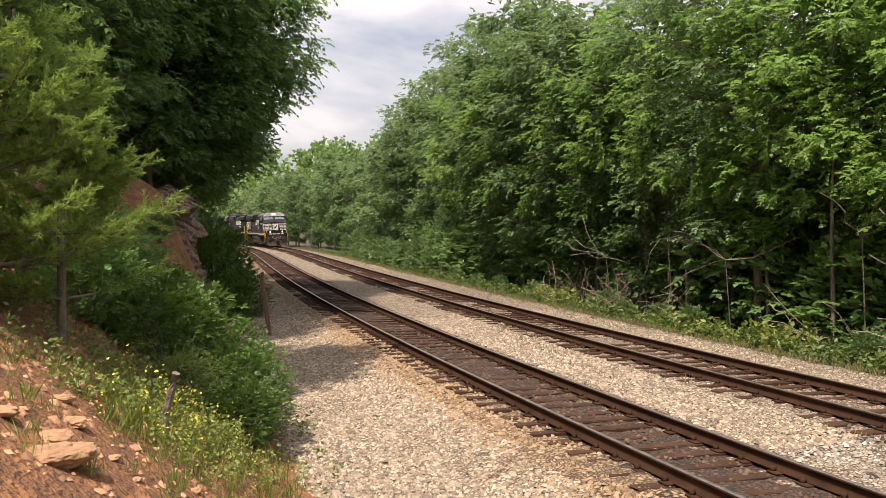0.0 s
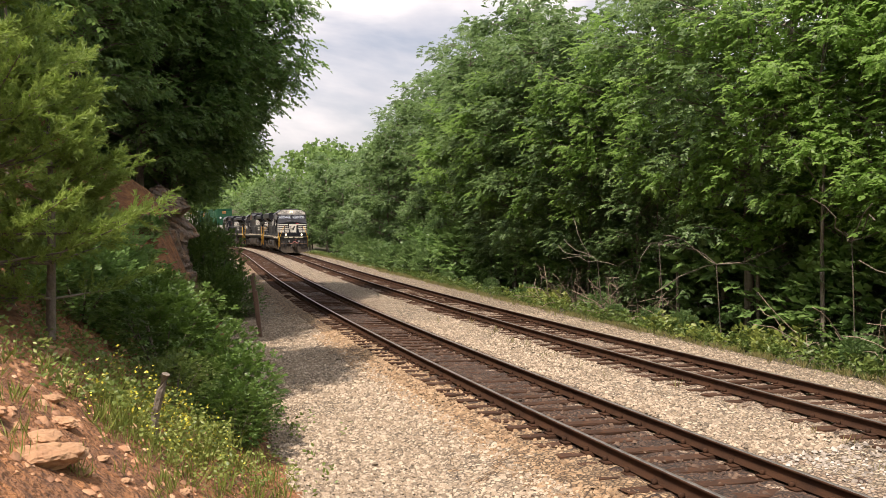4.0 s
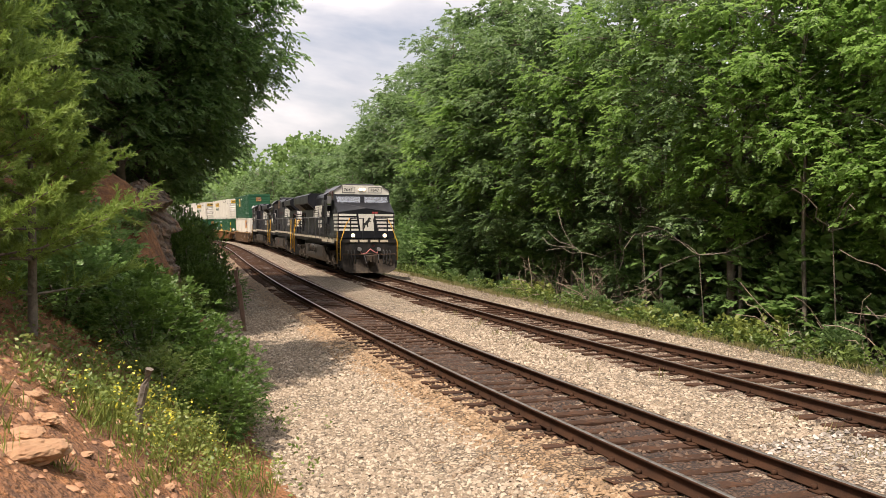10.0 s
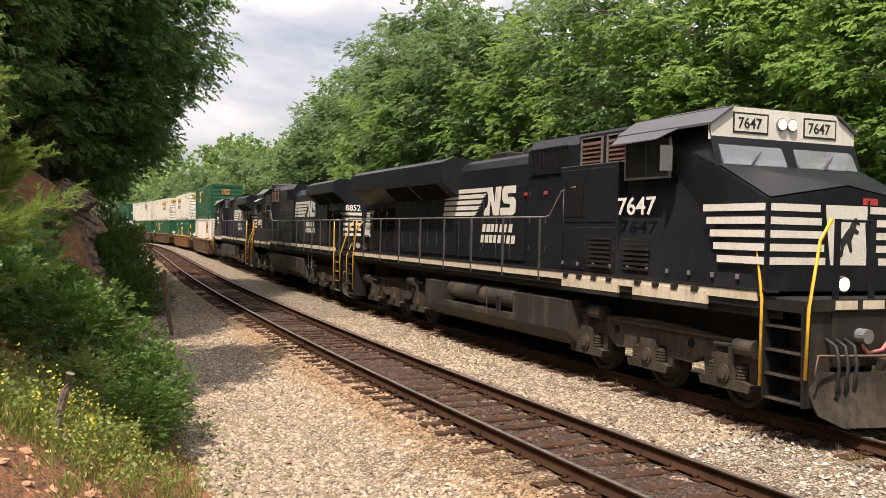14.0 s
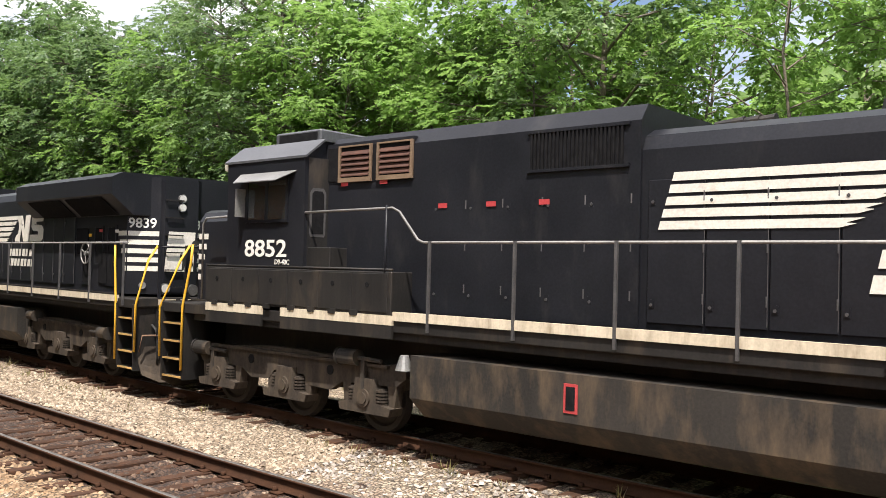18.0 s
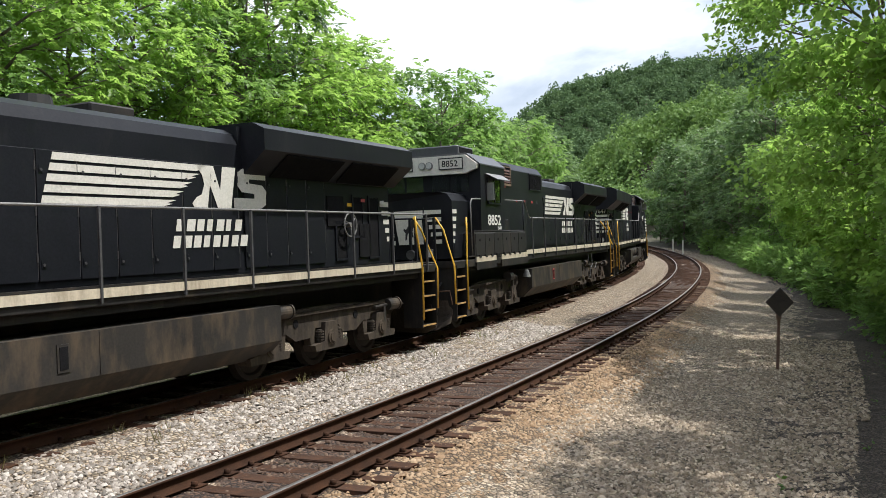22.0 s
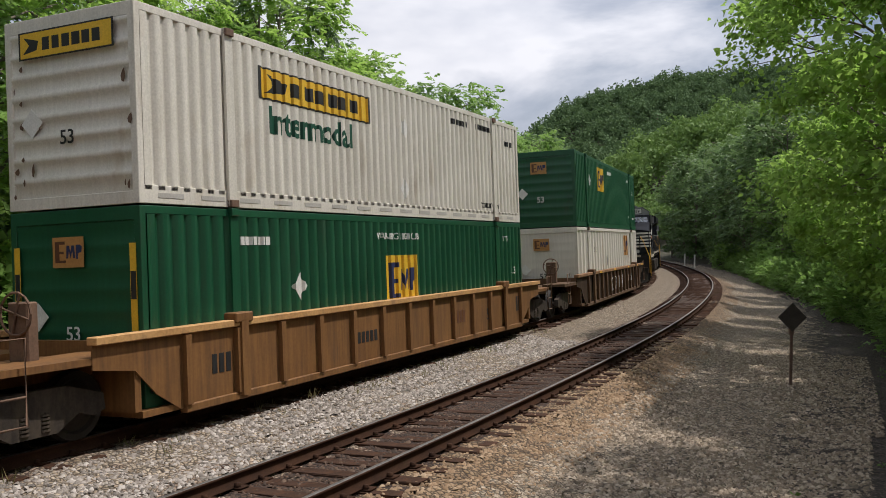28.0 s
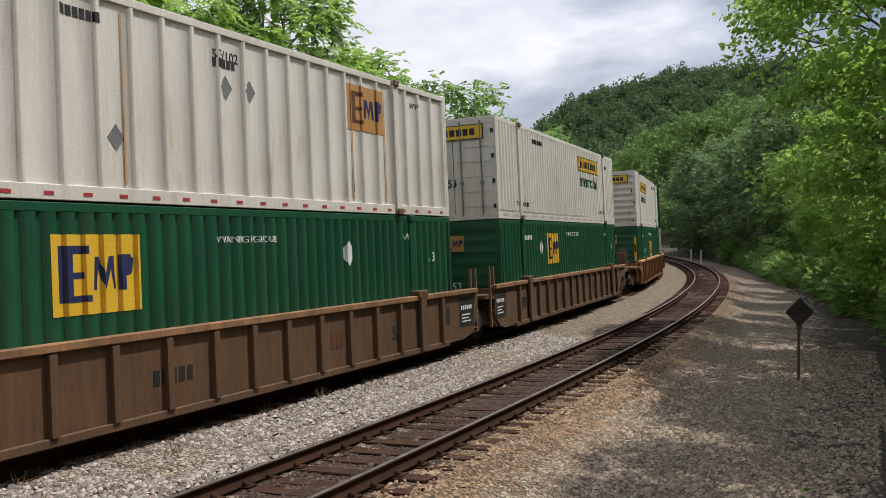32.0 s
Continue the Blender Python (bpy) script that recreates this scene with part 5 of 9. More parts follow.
        bxx(bm, 2.95, 4.2, -0.75, 0.75, 4.655, 4.93, 0.03)
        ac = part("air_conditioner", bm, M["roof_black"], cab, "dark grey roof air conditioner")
        for s_ in (-1, 1):
            bm = bmesh.new()
            bxx(bm, 3.08, 4.12, s_ * 0.755 - 0.008, s_ * 0.755 + 0.008, 4.70, 4.88)
            part("ac_screen", bm, M["mesh"], ac)
        bm = bmesh.new()
        prism(bm, [(-1.16, 1.86), (1.16, 1.86), (1.16, 3.34), (1.04, 3.52), (0.85, 3.58), (-0.85, 3.58), (-1.04, 3.52), (-1.16, 3.34)], X(2.6), X(1.14), axis="x")
        for v in bm.verts:
            if v.co.x > X(1.16) and abs(v.co.y) > 0.9:
                v.co.x -= 0.10
        nose = part("nose", bm, M["black"], lo, "low black nose")
        # face of the cab: number boards, lamps
        bm = bmesh.new()
        prism(bm, [(-1.44, 4.22), (-1.12, 4.1), (1.12, 4.1), (1.44, 4.22), (1.46, 4.34), (1.12, 4.6), (-1.12, 4.6), (-1.46, 4.34)], X(2.6), X(2.43), axis="x")
        brow = part("headboard", bm, M["white"], cab, "pale number board housing")
        number_sign(brow, num, (X(2.41), -1.02, 4.28), "F")
        number_sign(brow, num, (X(2.41), 0.44, 4.28), "F")
        headlight(brow, (X(2.42), 0.0, 4.36), "F", False, 0.09)
        for yy in (-1.22, -0.66, 0.1, 0.66):
            plaque([rect(0, 0.5, 0, 0.46)], M["glass_dark"], cab, (X(2.6), yy, 3.62), "F", "windshield", "dark windshield pane", 0.015)
        win = (3.22, 4.26, 3.32, 3.95)
    else:
        nz = 3.22
        bm = bmesh.new()
        prism(bm, [(X(c_rear), 1.86), (X(nf), 1.86), (X(nf), 3.18), (X(wsb), 3.72), (X(wst), 4.36), (X(wst + 0.1), 4.62), (X(c_rear), 4.62)], -1.5, 1.5)
        for v in bm.verts:
            if v.co.z > 4.5:
                v.co.y *= 0.72
            elif v.co.z > 4.3:
                v.co.y *= 0.985
            if v.co.x > X(nf) - 0.01:
                v.co.y *= 0.99
            elif abs(v.co.x - X(wsb)) < 0.02:
                v.co.y *= 0.99
        cab = part("cab", bm, M["black"], lo, "black wide-nose cab")
        bm = bmesh.new()
        for s_ in (-1, 1):
            prism(bm, [(s_ * 1.5, 4.33), (s_ * 1.5, 4.37), (s_ * 1.08, 4.65), (s_ * 1.08, 4.61)], X(c_rear + 0.02), X(wst - 0.1), axis="x")
        bxx(bm, wst - 0.05, c_rear + 0.02, -1.1, 1.1, 4.62, 4.65)
        part("cab_roof", bm, M["roof_black"], cab, "lighter grey-black cab roof")
        bm = bmesh.new()
        bxx(bm, wst + 0.5, c_rear - 0.2, -0.75, 0.75, 4.65, 4.74, 0.02)
        part("roof_hatch", bm, M["roof_black"], cab)
        # dark sloping top of the nose
        bm = bmesh.new()
        v = [bm.verts.new(c) for c in ((X(nf) + 0.01, -1.44, 3.185), (X(nf) + 0.01, 1.44, 3.185), (X(wsb) + 0.02, 1.46, 3.72), (X(wsb) + 0.02, -1.46, 3.72))]
        v2 = [bm.verts.new(Vector(q.co) + Vector((0, 0, 0.02))) for q in v]
        v2m = bm.verts.new((X(nf) + 0.02, 0, 3.42))
        bm.faces.new((v2[0], v2m, v2[1], v2[2], v2[3]))
        bm.faces.new(v)
        part("nose_top", bm, M["black"], cab, "black sloping nose top")
        bm = bmesh.new()
        prism(bm, [(-1.44, 1.88), (1.44, 1.88), (1.44, 3.18), (0.0, 3.40), (-1.44, 3.18)], X(nf) - 0.05, X(nf) + 0.02, axis="x")
        nose = part("nose_face", bm, M["black"], cab, "black nose face with door")
        bm = bmesh.new()
        prism(bm, [(-1.46, 4.12), (1.46, 4.12), (1.46, 4.36), (1.02, 4.64), (-1.02, 4.64), (-1.46, 4.36)], X(wst) - 0.02, X(wst) + 0.06, axis="x")
        brow = part("headboard", bm, M["white"] if evo else M["grey"], cab, "pale headboard above the windshield")
        number_sign(brow, num, (X(wst) + 0.065, -1.0, 4.30), "F")
        number_sign(brow, num, (X(wst) + 0.065, 0.42, 4.30), "F")
        headlight(brow, (X(wst) + 0.065, 0.0, 4.42), "F", lit, 0.09)
        for yy in (-1.36, 0.12):
            bm = bmesh.new()
            v = [bm.verts.new(c) for c in ((X(wsb) + 0.02, yy, 3.72), (X(wsb) + 0.02, yy + 1.24, 3.72), (X(wst) + 0.02, yy + 1.24, 4.12), (X(wst) + 0.02, yy, 4.12))]
            v2 = [bm.verts.new(Vector(q.co) + Vector((0.035, 0, 0.01))) for q in v]
            bm.faces.new(v2)
            bm.faces.new(v)
            for i in range(4):
                j = (i + 1) % 4
                bm.faces.new((v[i], v[j], v2[j], v2[i]))
            ws = part("windshield", bm, M["glass"], cab, "reflective windshield pane")
            rail_line(ws, [(X(wsb) + 0.08, yy + 0.5, 3.72), (X(wsb) + 0.0, yy + 0.75, 3.95)], M["rubber"], 0.01, "wiper")
        win = (c_rear - 1.45, c_rear - 0.3, 3.62, 4.18)
    for side in (-1, 1):
        fc = "L" if side > 0 else "R"
        a0, a1, z0, z1 = win
        yb = 1.485 if not wide else 1.495
        b = bmesh.new()
        bxx(b, a0 - 0.02, a1 + 0.02, side * yb - 0.01, side * yb + 0.012, z0 - 0.02, z1 + 0.02)
        part("window_recess", b, M["ink"], cab)
        mid = (a0 + a1) / 2
        for u0, u1 in ((a0, mid - 0.03), (mid + 0.03, a1)):
            b = bmesh.new()
            bxx(b, u0, u1, side * yb + side * 0.014 - 0.004, side * yb + side * 0.014 + 0.004, z0, z1)
            part("side_window", b, M["glass_dark"], cab, "dark side window pane")
        b = bmesh.new()
        for u0, u1, w0_, w1_ in ((a0 - 0.06, a0, z0 - 0.05, z1 + 0.05), (a1, a1 + 0.06, z0 - 0.05, z1 + 0.05), (a0, a1, z0 - 0.05, z0), (mid - 0.03, mid + 0.03, z0, z1)):
            bxx(b, u0, u1, side * yb - 0.01, side * yb + 0.03, w0_, w1_)
        part("window_frame", b, M["grey"] if wide else M["black"], cab)
        b = bmesh.new()
        v = [b.verts.new(c) for c in ((X(a0 - 0.25), side * yb, z1 + 0.16), (X(a1 + 0.25), side * yb, z1 + 0.16), (X(a1 + 0.05), side * (yb + 0.30), z1 - 0.02), (X(a0 - 0.05), side * (yb + 0.30), z1 - 0.02))]
        v2 = [b.verts.new(Vector(q.co) + Vector((0, 0, 0.015))) for q in v]
        b.faces.new(v2); b.faces.new(v)
        for i in range(4):
            j = (i + 1) % 4
            b.faces.new((v[i], v[j], v2[j], v2[i]))
        part("sunshade", b, M["grey"] if not wide else M["roof_black"], cab, "folding metal sunshade")
        b = bmesh.new()
        bxx(b, a0 - 0.12, a0 - 0.06, side * yb, side * (yb + 0.2), z0 + 0.05, z1 - 0.1)
        part("mirror", b, M["grey"], cab)
        # cab number, unit type
        nx = (3.13 if not wide else c_rear - 1.5) if side > 0 else (4.2 if not wide else c_rear - 0.05)
        yn = (1.482 if not wide else 1.4985) * side
        words(num, 0.40 if not wide else 0.42, M["letter"], lo, (X(nx), yn, 2.70 if not wide else 2.98), fc, "unit_number", 0.014, 1.46 if not wide else 1.32, "white painted unit number")
        if not evo:
            words(model, 0.12, M["letter"], lo, (X(nx + (0.85 if side > 0 else -0.75)), yn, 2.57 if not wide else 2.80), fc, bold=0.01)
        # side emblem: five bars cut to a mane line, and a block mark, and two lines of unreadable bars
        st0 = tall1 + (0.8 if wide and not evo else 0.35 if evo else 0.22)
        kx, ez = (1.0, 3.02) if evo else (1.13, 3.0) if wide else (1.06, 3.1)
        yy = side * 1.04
        k_ = 1 if side > 0 else -1
        org = st0 if side > 0 else st0 + 4.45 * kx
        bars = []
        for j in range(5):
            r0 = 2.0 + 0.165 * j
            bars.append([(0.03 + 0.04 * j, 0.14 * j), (r0, 0.14 * j), (r0 + 0.16, 0.14 * j + 0.04), (r0 + 0.06, 0.14 * j + 0.05), (r0 + 0.24, 0.14 * j + 0.098), (0.055 + 0.04 * j, 0.14 * j + 0.098)])
        for br in bars:
            br = [(u_ * kx, v_ * 1.03) for u_, v_ in br]
            plaque([br], M["white"], lo, (X(org), yy, ez), fc, "emblem_bar", "white speed bar with a torn end")
        blk = [[(2.60, 0.0), (2.88, 0.0), (2.94, 0.36), (3.10, 0.0), (3.40, 0.0), (3.52, 0.66), (3.22, 0.66), (3.16, 0.28), (3.02, 0.66), (2.66, 0.66), (2.78, 0.50), (2.82, 0.36), (2.76, 0.20), (2.66, 0.16), (2.56, 0.06)],
               [(3.47, 0.0), (4.12, 0.0), (4.24, 0.07), (4.26, 0.30), (4.16, 0.40), (3.84, 0.42), (3.84, 0.49), (4.25, 0.49), (4.25, 0.66), (3.68, 0.66), (3.57, 0.59), (3.56, 0.37), (3.66, 0.27), (3.96, 0.25), (3.96, 0.17), (3.47, 0.17)]]
        blk = [[(u_ * kx, v_ * 1.03) for u_, v_ in pl] for pl in blk]
        plaque(blk, M["white"], lo, (X(org), yy, ez), fc, "emblem_mark", "white block emblem")
        lean = lambda u0, w, v0, v1: [(u0, v0), (u0 + w, v0), (u0 + w + 0.04, v1), (u0 + 0.04, v1)]
        tb = [lean(2.5 + 0.235 * j, (0.17, 0.19, 0.165, 0.13, 0.18, 0.12, 0.17)[j], 0.26, 0.45) for j in range(7)] + [lean(2.42 + 0.232 * j, (0.16, 0.18, 0.17, 0.14, 0.17, 0.14, 0.165, 0.18)[j], 0.0, 0.19) for j in range(8)]
        for q_ in tb:
            plaque([q_], M["white"], lo, (X(org), yy, 2.36 if wide else 2.42), fc, "word_bar", "slanted white bar")
        for a, z, m_ in ((b1 + 0.5, 3.45, "red"), (b1 + 1.4, 3.45, "red"), (b1 + 2.3, 3.45, "red"), (hend - 0.85, 3.18, "letter"), (hend - 1.65, 3.2, "red"), (hend - 2.2, 3.1, "yellow"), (c_rear + 0.4, 3.86, "red"), (c_rear + 1.3, 3.86, "red")):
            plaque([rect(0, 0.17, 0, 0.07)], M[m_], lo, (X(a), side * (1.05 if z != 3.86 else 1.065), z), fc, "notice", "small printed notice")
        if wide and not evo:
            plaque([rect(0, 0.42, 0, 0.17)], M["orange"], lo, (X(c_rear - 0.9 if side < 0 else c_rear - 1.45), yn, 2.74), fc, "notice", "orange warning notice")
        # wrap-round stripes at the nose and at the rear of the hood
        if wide:
            for j in range(5):
                z = 2.25 + j * 0.19
                l_ = 1.3 - (4 - j) * 0.085
                plaque([rect(0, l_, 0, 0.105)], M["white"], lo, (X(nf + 0.03 + (l_ if side < 0 else 0.0)), side * 1.485, z), fc, "nose_stripe", "white nose stripe", 0.022)
        else:
            for j in range(5):
                z = 2.25 + j * 0.19
                l_ = 0.30 - (4 - j) * 0.05
                plaque([rect(0, l_, 0, 0.105)], M["white"], lo, (X(1.25 + (l_ if side < 0 else 0.0)), side * 1.165, z), fc, "nose_stripe", "white nose stripe")
        for j in range(5):
            z = 2.36 + j * 0.19
            l_ = 0.10 + j * 0.07
            plaque([rect(0, l_, 0, 0.105)], M["white"], lo, (X(hend - 0.4 - (0 if side < 0 else l_)), side * 1.005, z), fc, "hood_stripe", "white stripe at the end of the hood")
    # nose face
    nx = X(nf) + 0.022 if wide else X(1.135)
    hw = 1.43 if wide else 0.9
    panel = [[(-0.30, 0), (0.42, 0), (0.36, 0.6), (0.50, 0.87), (-0.42, 0.87), (-0.36, 0.4)]]
    plaque(panel, M["white"], lo, (nx, 0, 2.25), "F", "nose_panel", "white nose panel")
    for j in range(5):
        plaque([rect(-hw, -0.40 - 0.03 * j, 0.19 * j, 0.19 * j + 0.105)], M["white"], lo, (nx, 0, 2.25), "F", "nose_bar")
        plaque([rect(0.45 + 0.05 * (4 - j), hw, 0.19 * j, 0.19 * j + 0.105)], M["white"], lo, (nx, 0, 2.25), "F", "nose_bar")
    plaque([horse(0.72)], M["ink"], lo, (nx + 0.005, -0.12, 2.36), "F", "horse_emblem", "plain black rearing emblem")
    bm = bmesh.new()
    box(bm, nx - 0.01, nx + 0.02, 0.40, 0.43, 1.95, 3.2)
    part("nose_door", bm, M["black"], lo)
    if wide:
        plaque([rect(0, 0.3, 0, 0.1)], M["red"], lo, (nx + 0.004, 0.3, 3.14), "F", "notice", "orange notice on the nose")
    # hood end face: curved corners suggested by chamfer, emblem, stripes, lamps, ladder rungs
    rx = X(hend + 0.125)
    bm = bmesh.new()
    prism(bm, [(X(hend), -0.43), (X(hend + 0.12), -0.40), (X(hend + 0.12), 0.40), (X(hend), 0.43)], 1.86, 4.36, axis="z")
    rear = part("hood_end", bm, M["black"], lo, "black end of the long hood")
    plaque([[(-0.39, 0), (0.30, 0), (0.34, 0.87), (-0.30, 0.87)]], M["white"], rear, (rx, 0, 2.36), "B", "end_panel", "white end panel")
    plaque([horse(0.85)], M["ink"], rear, (rx - 0.005, -0.02, 2.38), "B", "horse_emblem", "plain black rearing emblem")
    for side in (-1, 1):
        n_ = Vector((-0.56, side * 0.40, 0)).normalized()
        u_ = Vector((0, 0, 1)).cross(n_)
        o_ = Vector((X(hend), -0.44, 0)) if side < 0 else Vector((X(hend - 0.4), 1.0, 0))
        face = Matrix((u_, Vector((0, 0, 1)), n_)).transposed().to_4x4()
        for j in range(5):
            q = plaque([rect(0.02, 0.67, 0, 0.105)], M["white"], rear, (0, 0, 0), "B", "end_bar", "white stripe across the corner")
            q.matrix_basis = Matrix.Translation(o_ + Vector((0, 0, 2.36 + 0.19 * j))) @ face
        q = words(num, 0.30, M["letter"], rear, (0, 0, 0), "B", "unit_number", 0.016, 1.0)
        q.matrix_basis = Matrix.Translation(o_ + u_ * 0.02 + n_ * 0.003 + Vector((0, 0, 3.30))) @ face
        bm = bmesh.new()
        cyl(bm, (0, 0, 0), (0, 0, 0.05), 0.075, n=14)
        q = part("class_light", bm, M["grey"], rear)
        q.matrix_basis = Matrix.Translation(o_ + u_ * 0.35 + n_ * 0.001 + Vector((0, 0, 2.05))) @ face
    headlight(rear, (rx, 0.0, 3.86), "B", False, 0.085, "v")
    for k in range(6):
        bm = bmesh.new()
        box(bm, rx - 0.06, rx - 0.03, -0.02, 0.38, 2.0 + k * 0.38, 2.025 + k * 0.38)
        for yy in (-0.02, 0.36):
            box(bm, rx - 0.05, rx + 0.01, yy, yy + 0.02, 2.0 + k * 0.38, 2.025 + k * 0.38)
        part("rung", bm, M["black_dusty"], rear)
    # bell
    if not wide:
        for side in (1,):
            bm = bmesh.new()
            cyl(bm, (X(6.98), side * 1.40, 1.08), (X(6.98), side * 1.40, 1.30), 0.13, 0.06, n=14)
            part("bell", bm, M["grey"], lo, "tarnished bell by the fuel tank")
    RIDERS.append((lo, lead + h, L - 9.0, Matrix.Identity(4) if lit else pose(0, 0, 0, 0, 0, 180)))
    return lo


build_loco("7647", "ES40", True, 22.3, 0.0, True, evo=True)
build_loco("8852", "D9-40C", False, 21.54, 22.3, False)
build_loco("9839", "D9-44CW", True, 22.3, 43.84, False)


# ---- well cars and containers ----
def car_truck(parent, xc):
    bm = bmesh.new()
    for side in (-1, 1):
        prism(bm, [(-1.15, 0.40), (-0.95, 0.34), (-0.7, 0.42), (-0.35, 0.22), (0.35, 0.22), (0.7, 0.42), (0.95, 0.34), (1.15, 0.40), (1.12, 0.62), (0.5, 0.80), (-0.5, 0.80), (-1.12, 0.62)], side * 0.98, side * 1.12)
    box(bm, -0.2, 0.2, -1.1, 1.1, 0.42, 0.72)
    tr = part("truck", bm, M["truck"], parent, "rusty two-axle truck", at=pose(xc, 0, 0))
    for ax in (-0.9, 0.9):
        for side in (-1, 1):
            put("wheel", WHEEL_SMALL, tr, Matrix.Translation((ax, side * 0.78, 0.465)) @ Matrix.Rotation(0 if side > 0 else math.pi, 4, "Z"))
        b = bmesh.new()
        cyl(b, (0, -1.1, 0.465), (0, 1.1, 0.465), 0.085)
        part("axle", b, M["truck"], tr, at=pose(ax, 0, 0))
    for side in (-1, 1):
        for dx in (-0.16, 0.16):
            put("spring", SPRING, tr, pose(dx, side * 1.05, 0.26))
    return tr


RIB_MESH = {}


def brown_marks(car, side, y, fc):
    """Painted marks on the side of a brown well car; u runs to the reader's right from each place."""
    k = 1 if side < 0 else -1
    w0 = y + side * 0.013
    base = plaque([rect(0, 1.74, -0.02, 0.34)], M["ink"], car, (k * 3.05, w0, 0.66), fc, "mark_panel", "faded dark panel with plain tan shapes")
    lean = lambda u0, u1, v0, v1: [(u0 + v0 * 0.25, v0), (u1 + v0 * 0.25, v0), (u1 + v1 * 0.25, v1), (u0 + v1 * 0.25, v1)]
    shapes = [lean(0.02, 0.30, 0.24, 0.32), lean(0.12, 0.24, 0.0, 0.24), lean(0.52, 0.68, 0.0, 0.32), lean(1.02, 1.14, 0.0, 0.32), [(1.14, 0.0), (1.28, 0.0), (1.62, 0.32), (1.48, 0.32)], [(1.24, 0.32), (1.38, 0.32), (1.54, 0.0), (1.40, 0.0)]]
    shapes += [lean(0.30, 0.54, 0.02 + 0.07 * j, 0.055 + 0.07 * j) for j in range(4)] + [lean(0.80, 1.04, 0.02 + 0.07 * j, 0.055 + 0.07 * j) for j in range(4)]
    for p in shapes:
        o = plaque([p], M["mark"], base, (0, 0, 0), "R", "mark_shape", "", 0.003)
        o.matrix_basis = Matrix.Translation((0, 0, 0.0042))
    plaque([rect(-0.055, 0.055, 0, 0.29)], M["letter"], car, (k * 3.93, y + side * 0.1005, 0.68), fc, "rib_plate", "faded pale plate on a rib")
    words("53", 0.37, M["ink"], car, (k * (5.08 if k > 0 else 5.55), w0, 0.80), fc, bold=0.012)
    for txt, z in (("20", 0.98), ("40", 0.82)):
        words(txt, 0.15, M["ink"], car, (k * 5.9 - k * 0.10, y + side * 0.131, z), fc, bold=0.01)
    for x in (3.05, 6.12, 7.95, -1.0, -4.6):
        plaque([rect(0, 0.5, 0, 0.085)], M["yellow"], car, (k * x, y + side * 0.0905, 1.312), fc, "reflector_plate", "yellow reflective plate")
    plaque([rect(0.1 * j, 0.1 * j + 0.07, z, z + 0.022) for j in range(7) for z in (0, 0.04)], M["mark"], car, (k * 5.0, y + side * 0.0905, 1.325), fc, "stencil", "two lines of faded bars")
    for x, z, w_, h_ in ((6.2, 0.72, 0.55, 0.16), (6.5, 1.02, 0.28, 0.09), (7.75, 0.66, 0.16, 0.2), (-1.6, 0.6, 0.7, 0.12), (-5.2, 0.7, 0.5, 0.14)):
        plaque([rect(0, w_, 0, h_)], M["mark"] if w_ < 0.2 else M["well_brown"], car, (k * x, w0, z), fc, "patch", "faded paint patch")
    plaque([rect(0, 0.42, 0, 0.02), rect(0, 0.42, 0.28, 0.30), rect(0, 0.02, 0.02, 0.28), rect(0.4, 0.42, 0.02, 0.28), rect(0.24, 0.26, 0.02, 0.28)], M["mark"], car, (k * 7.05, w0, 0.6), fc, "data_frame", "pale outlined data box")


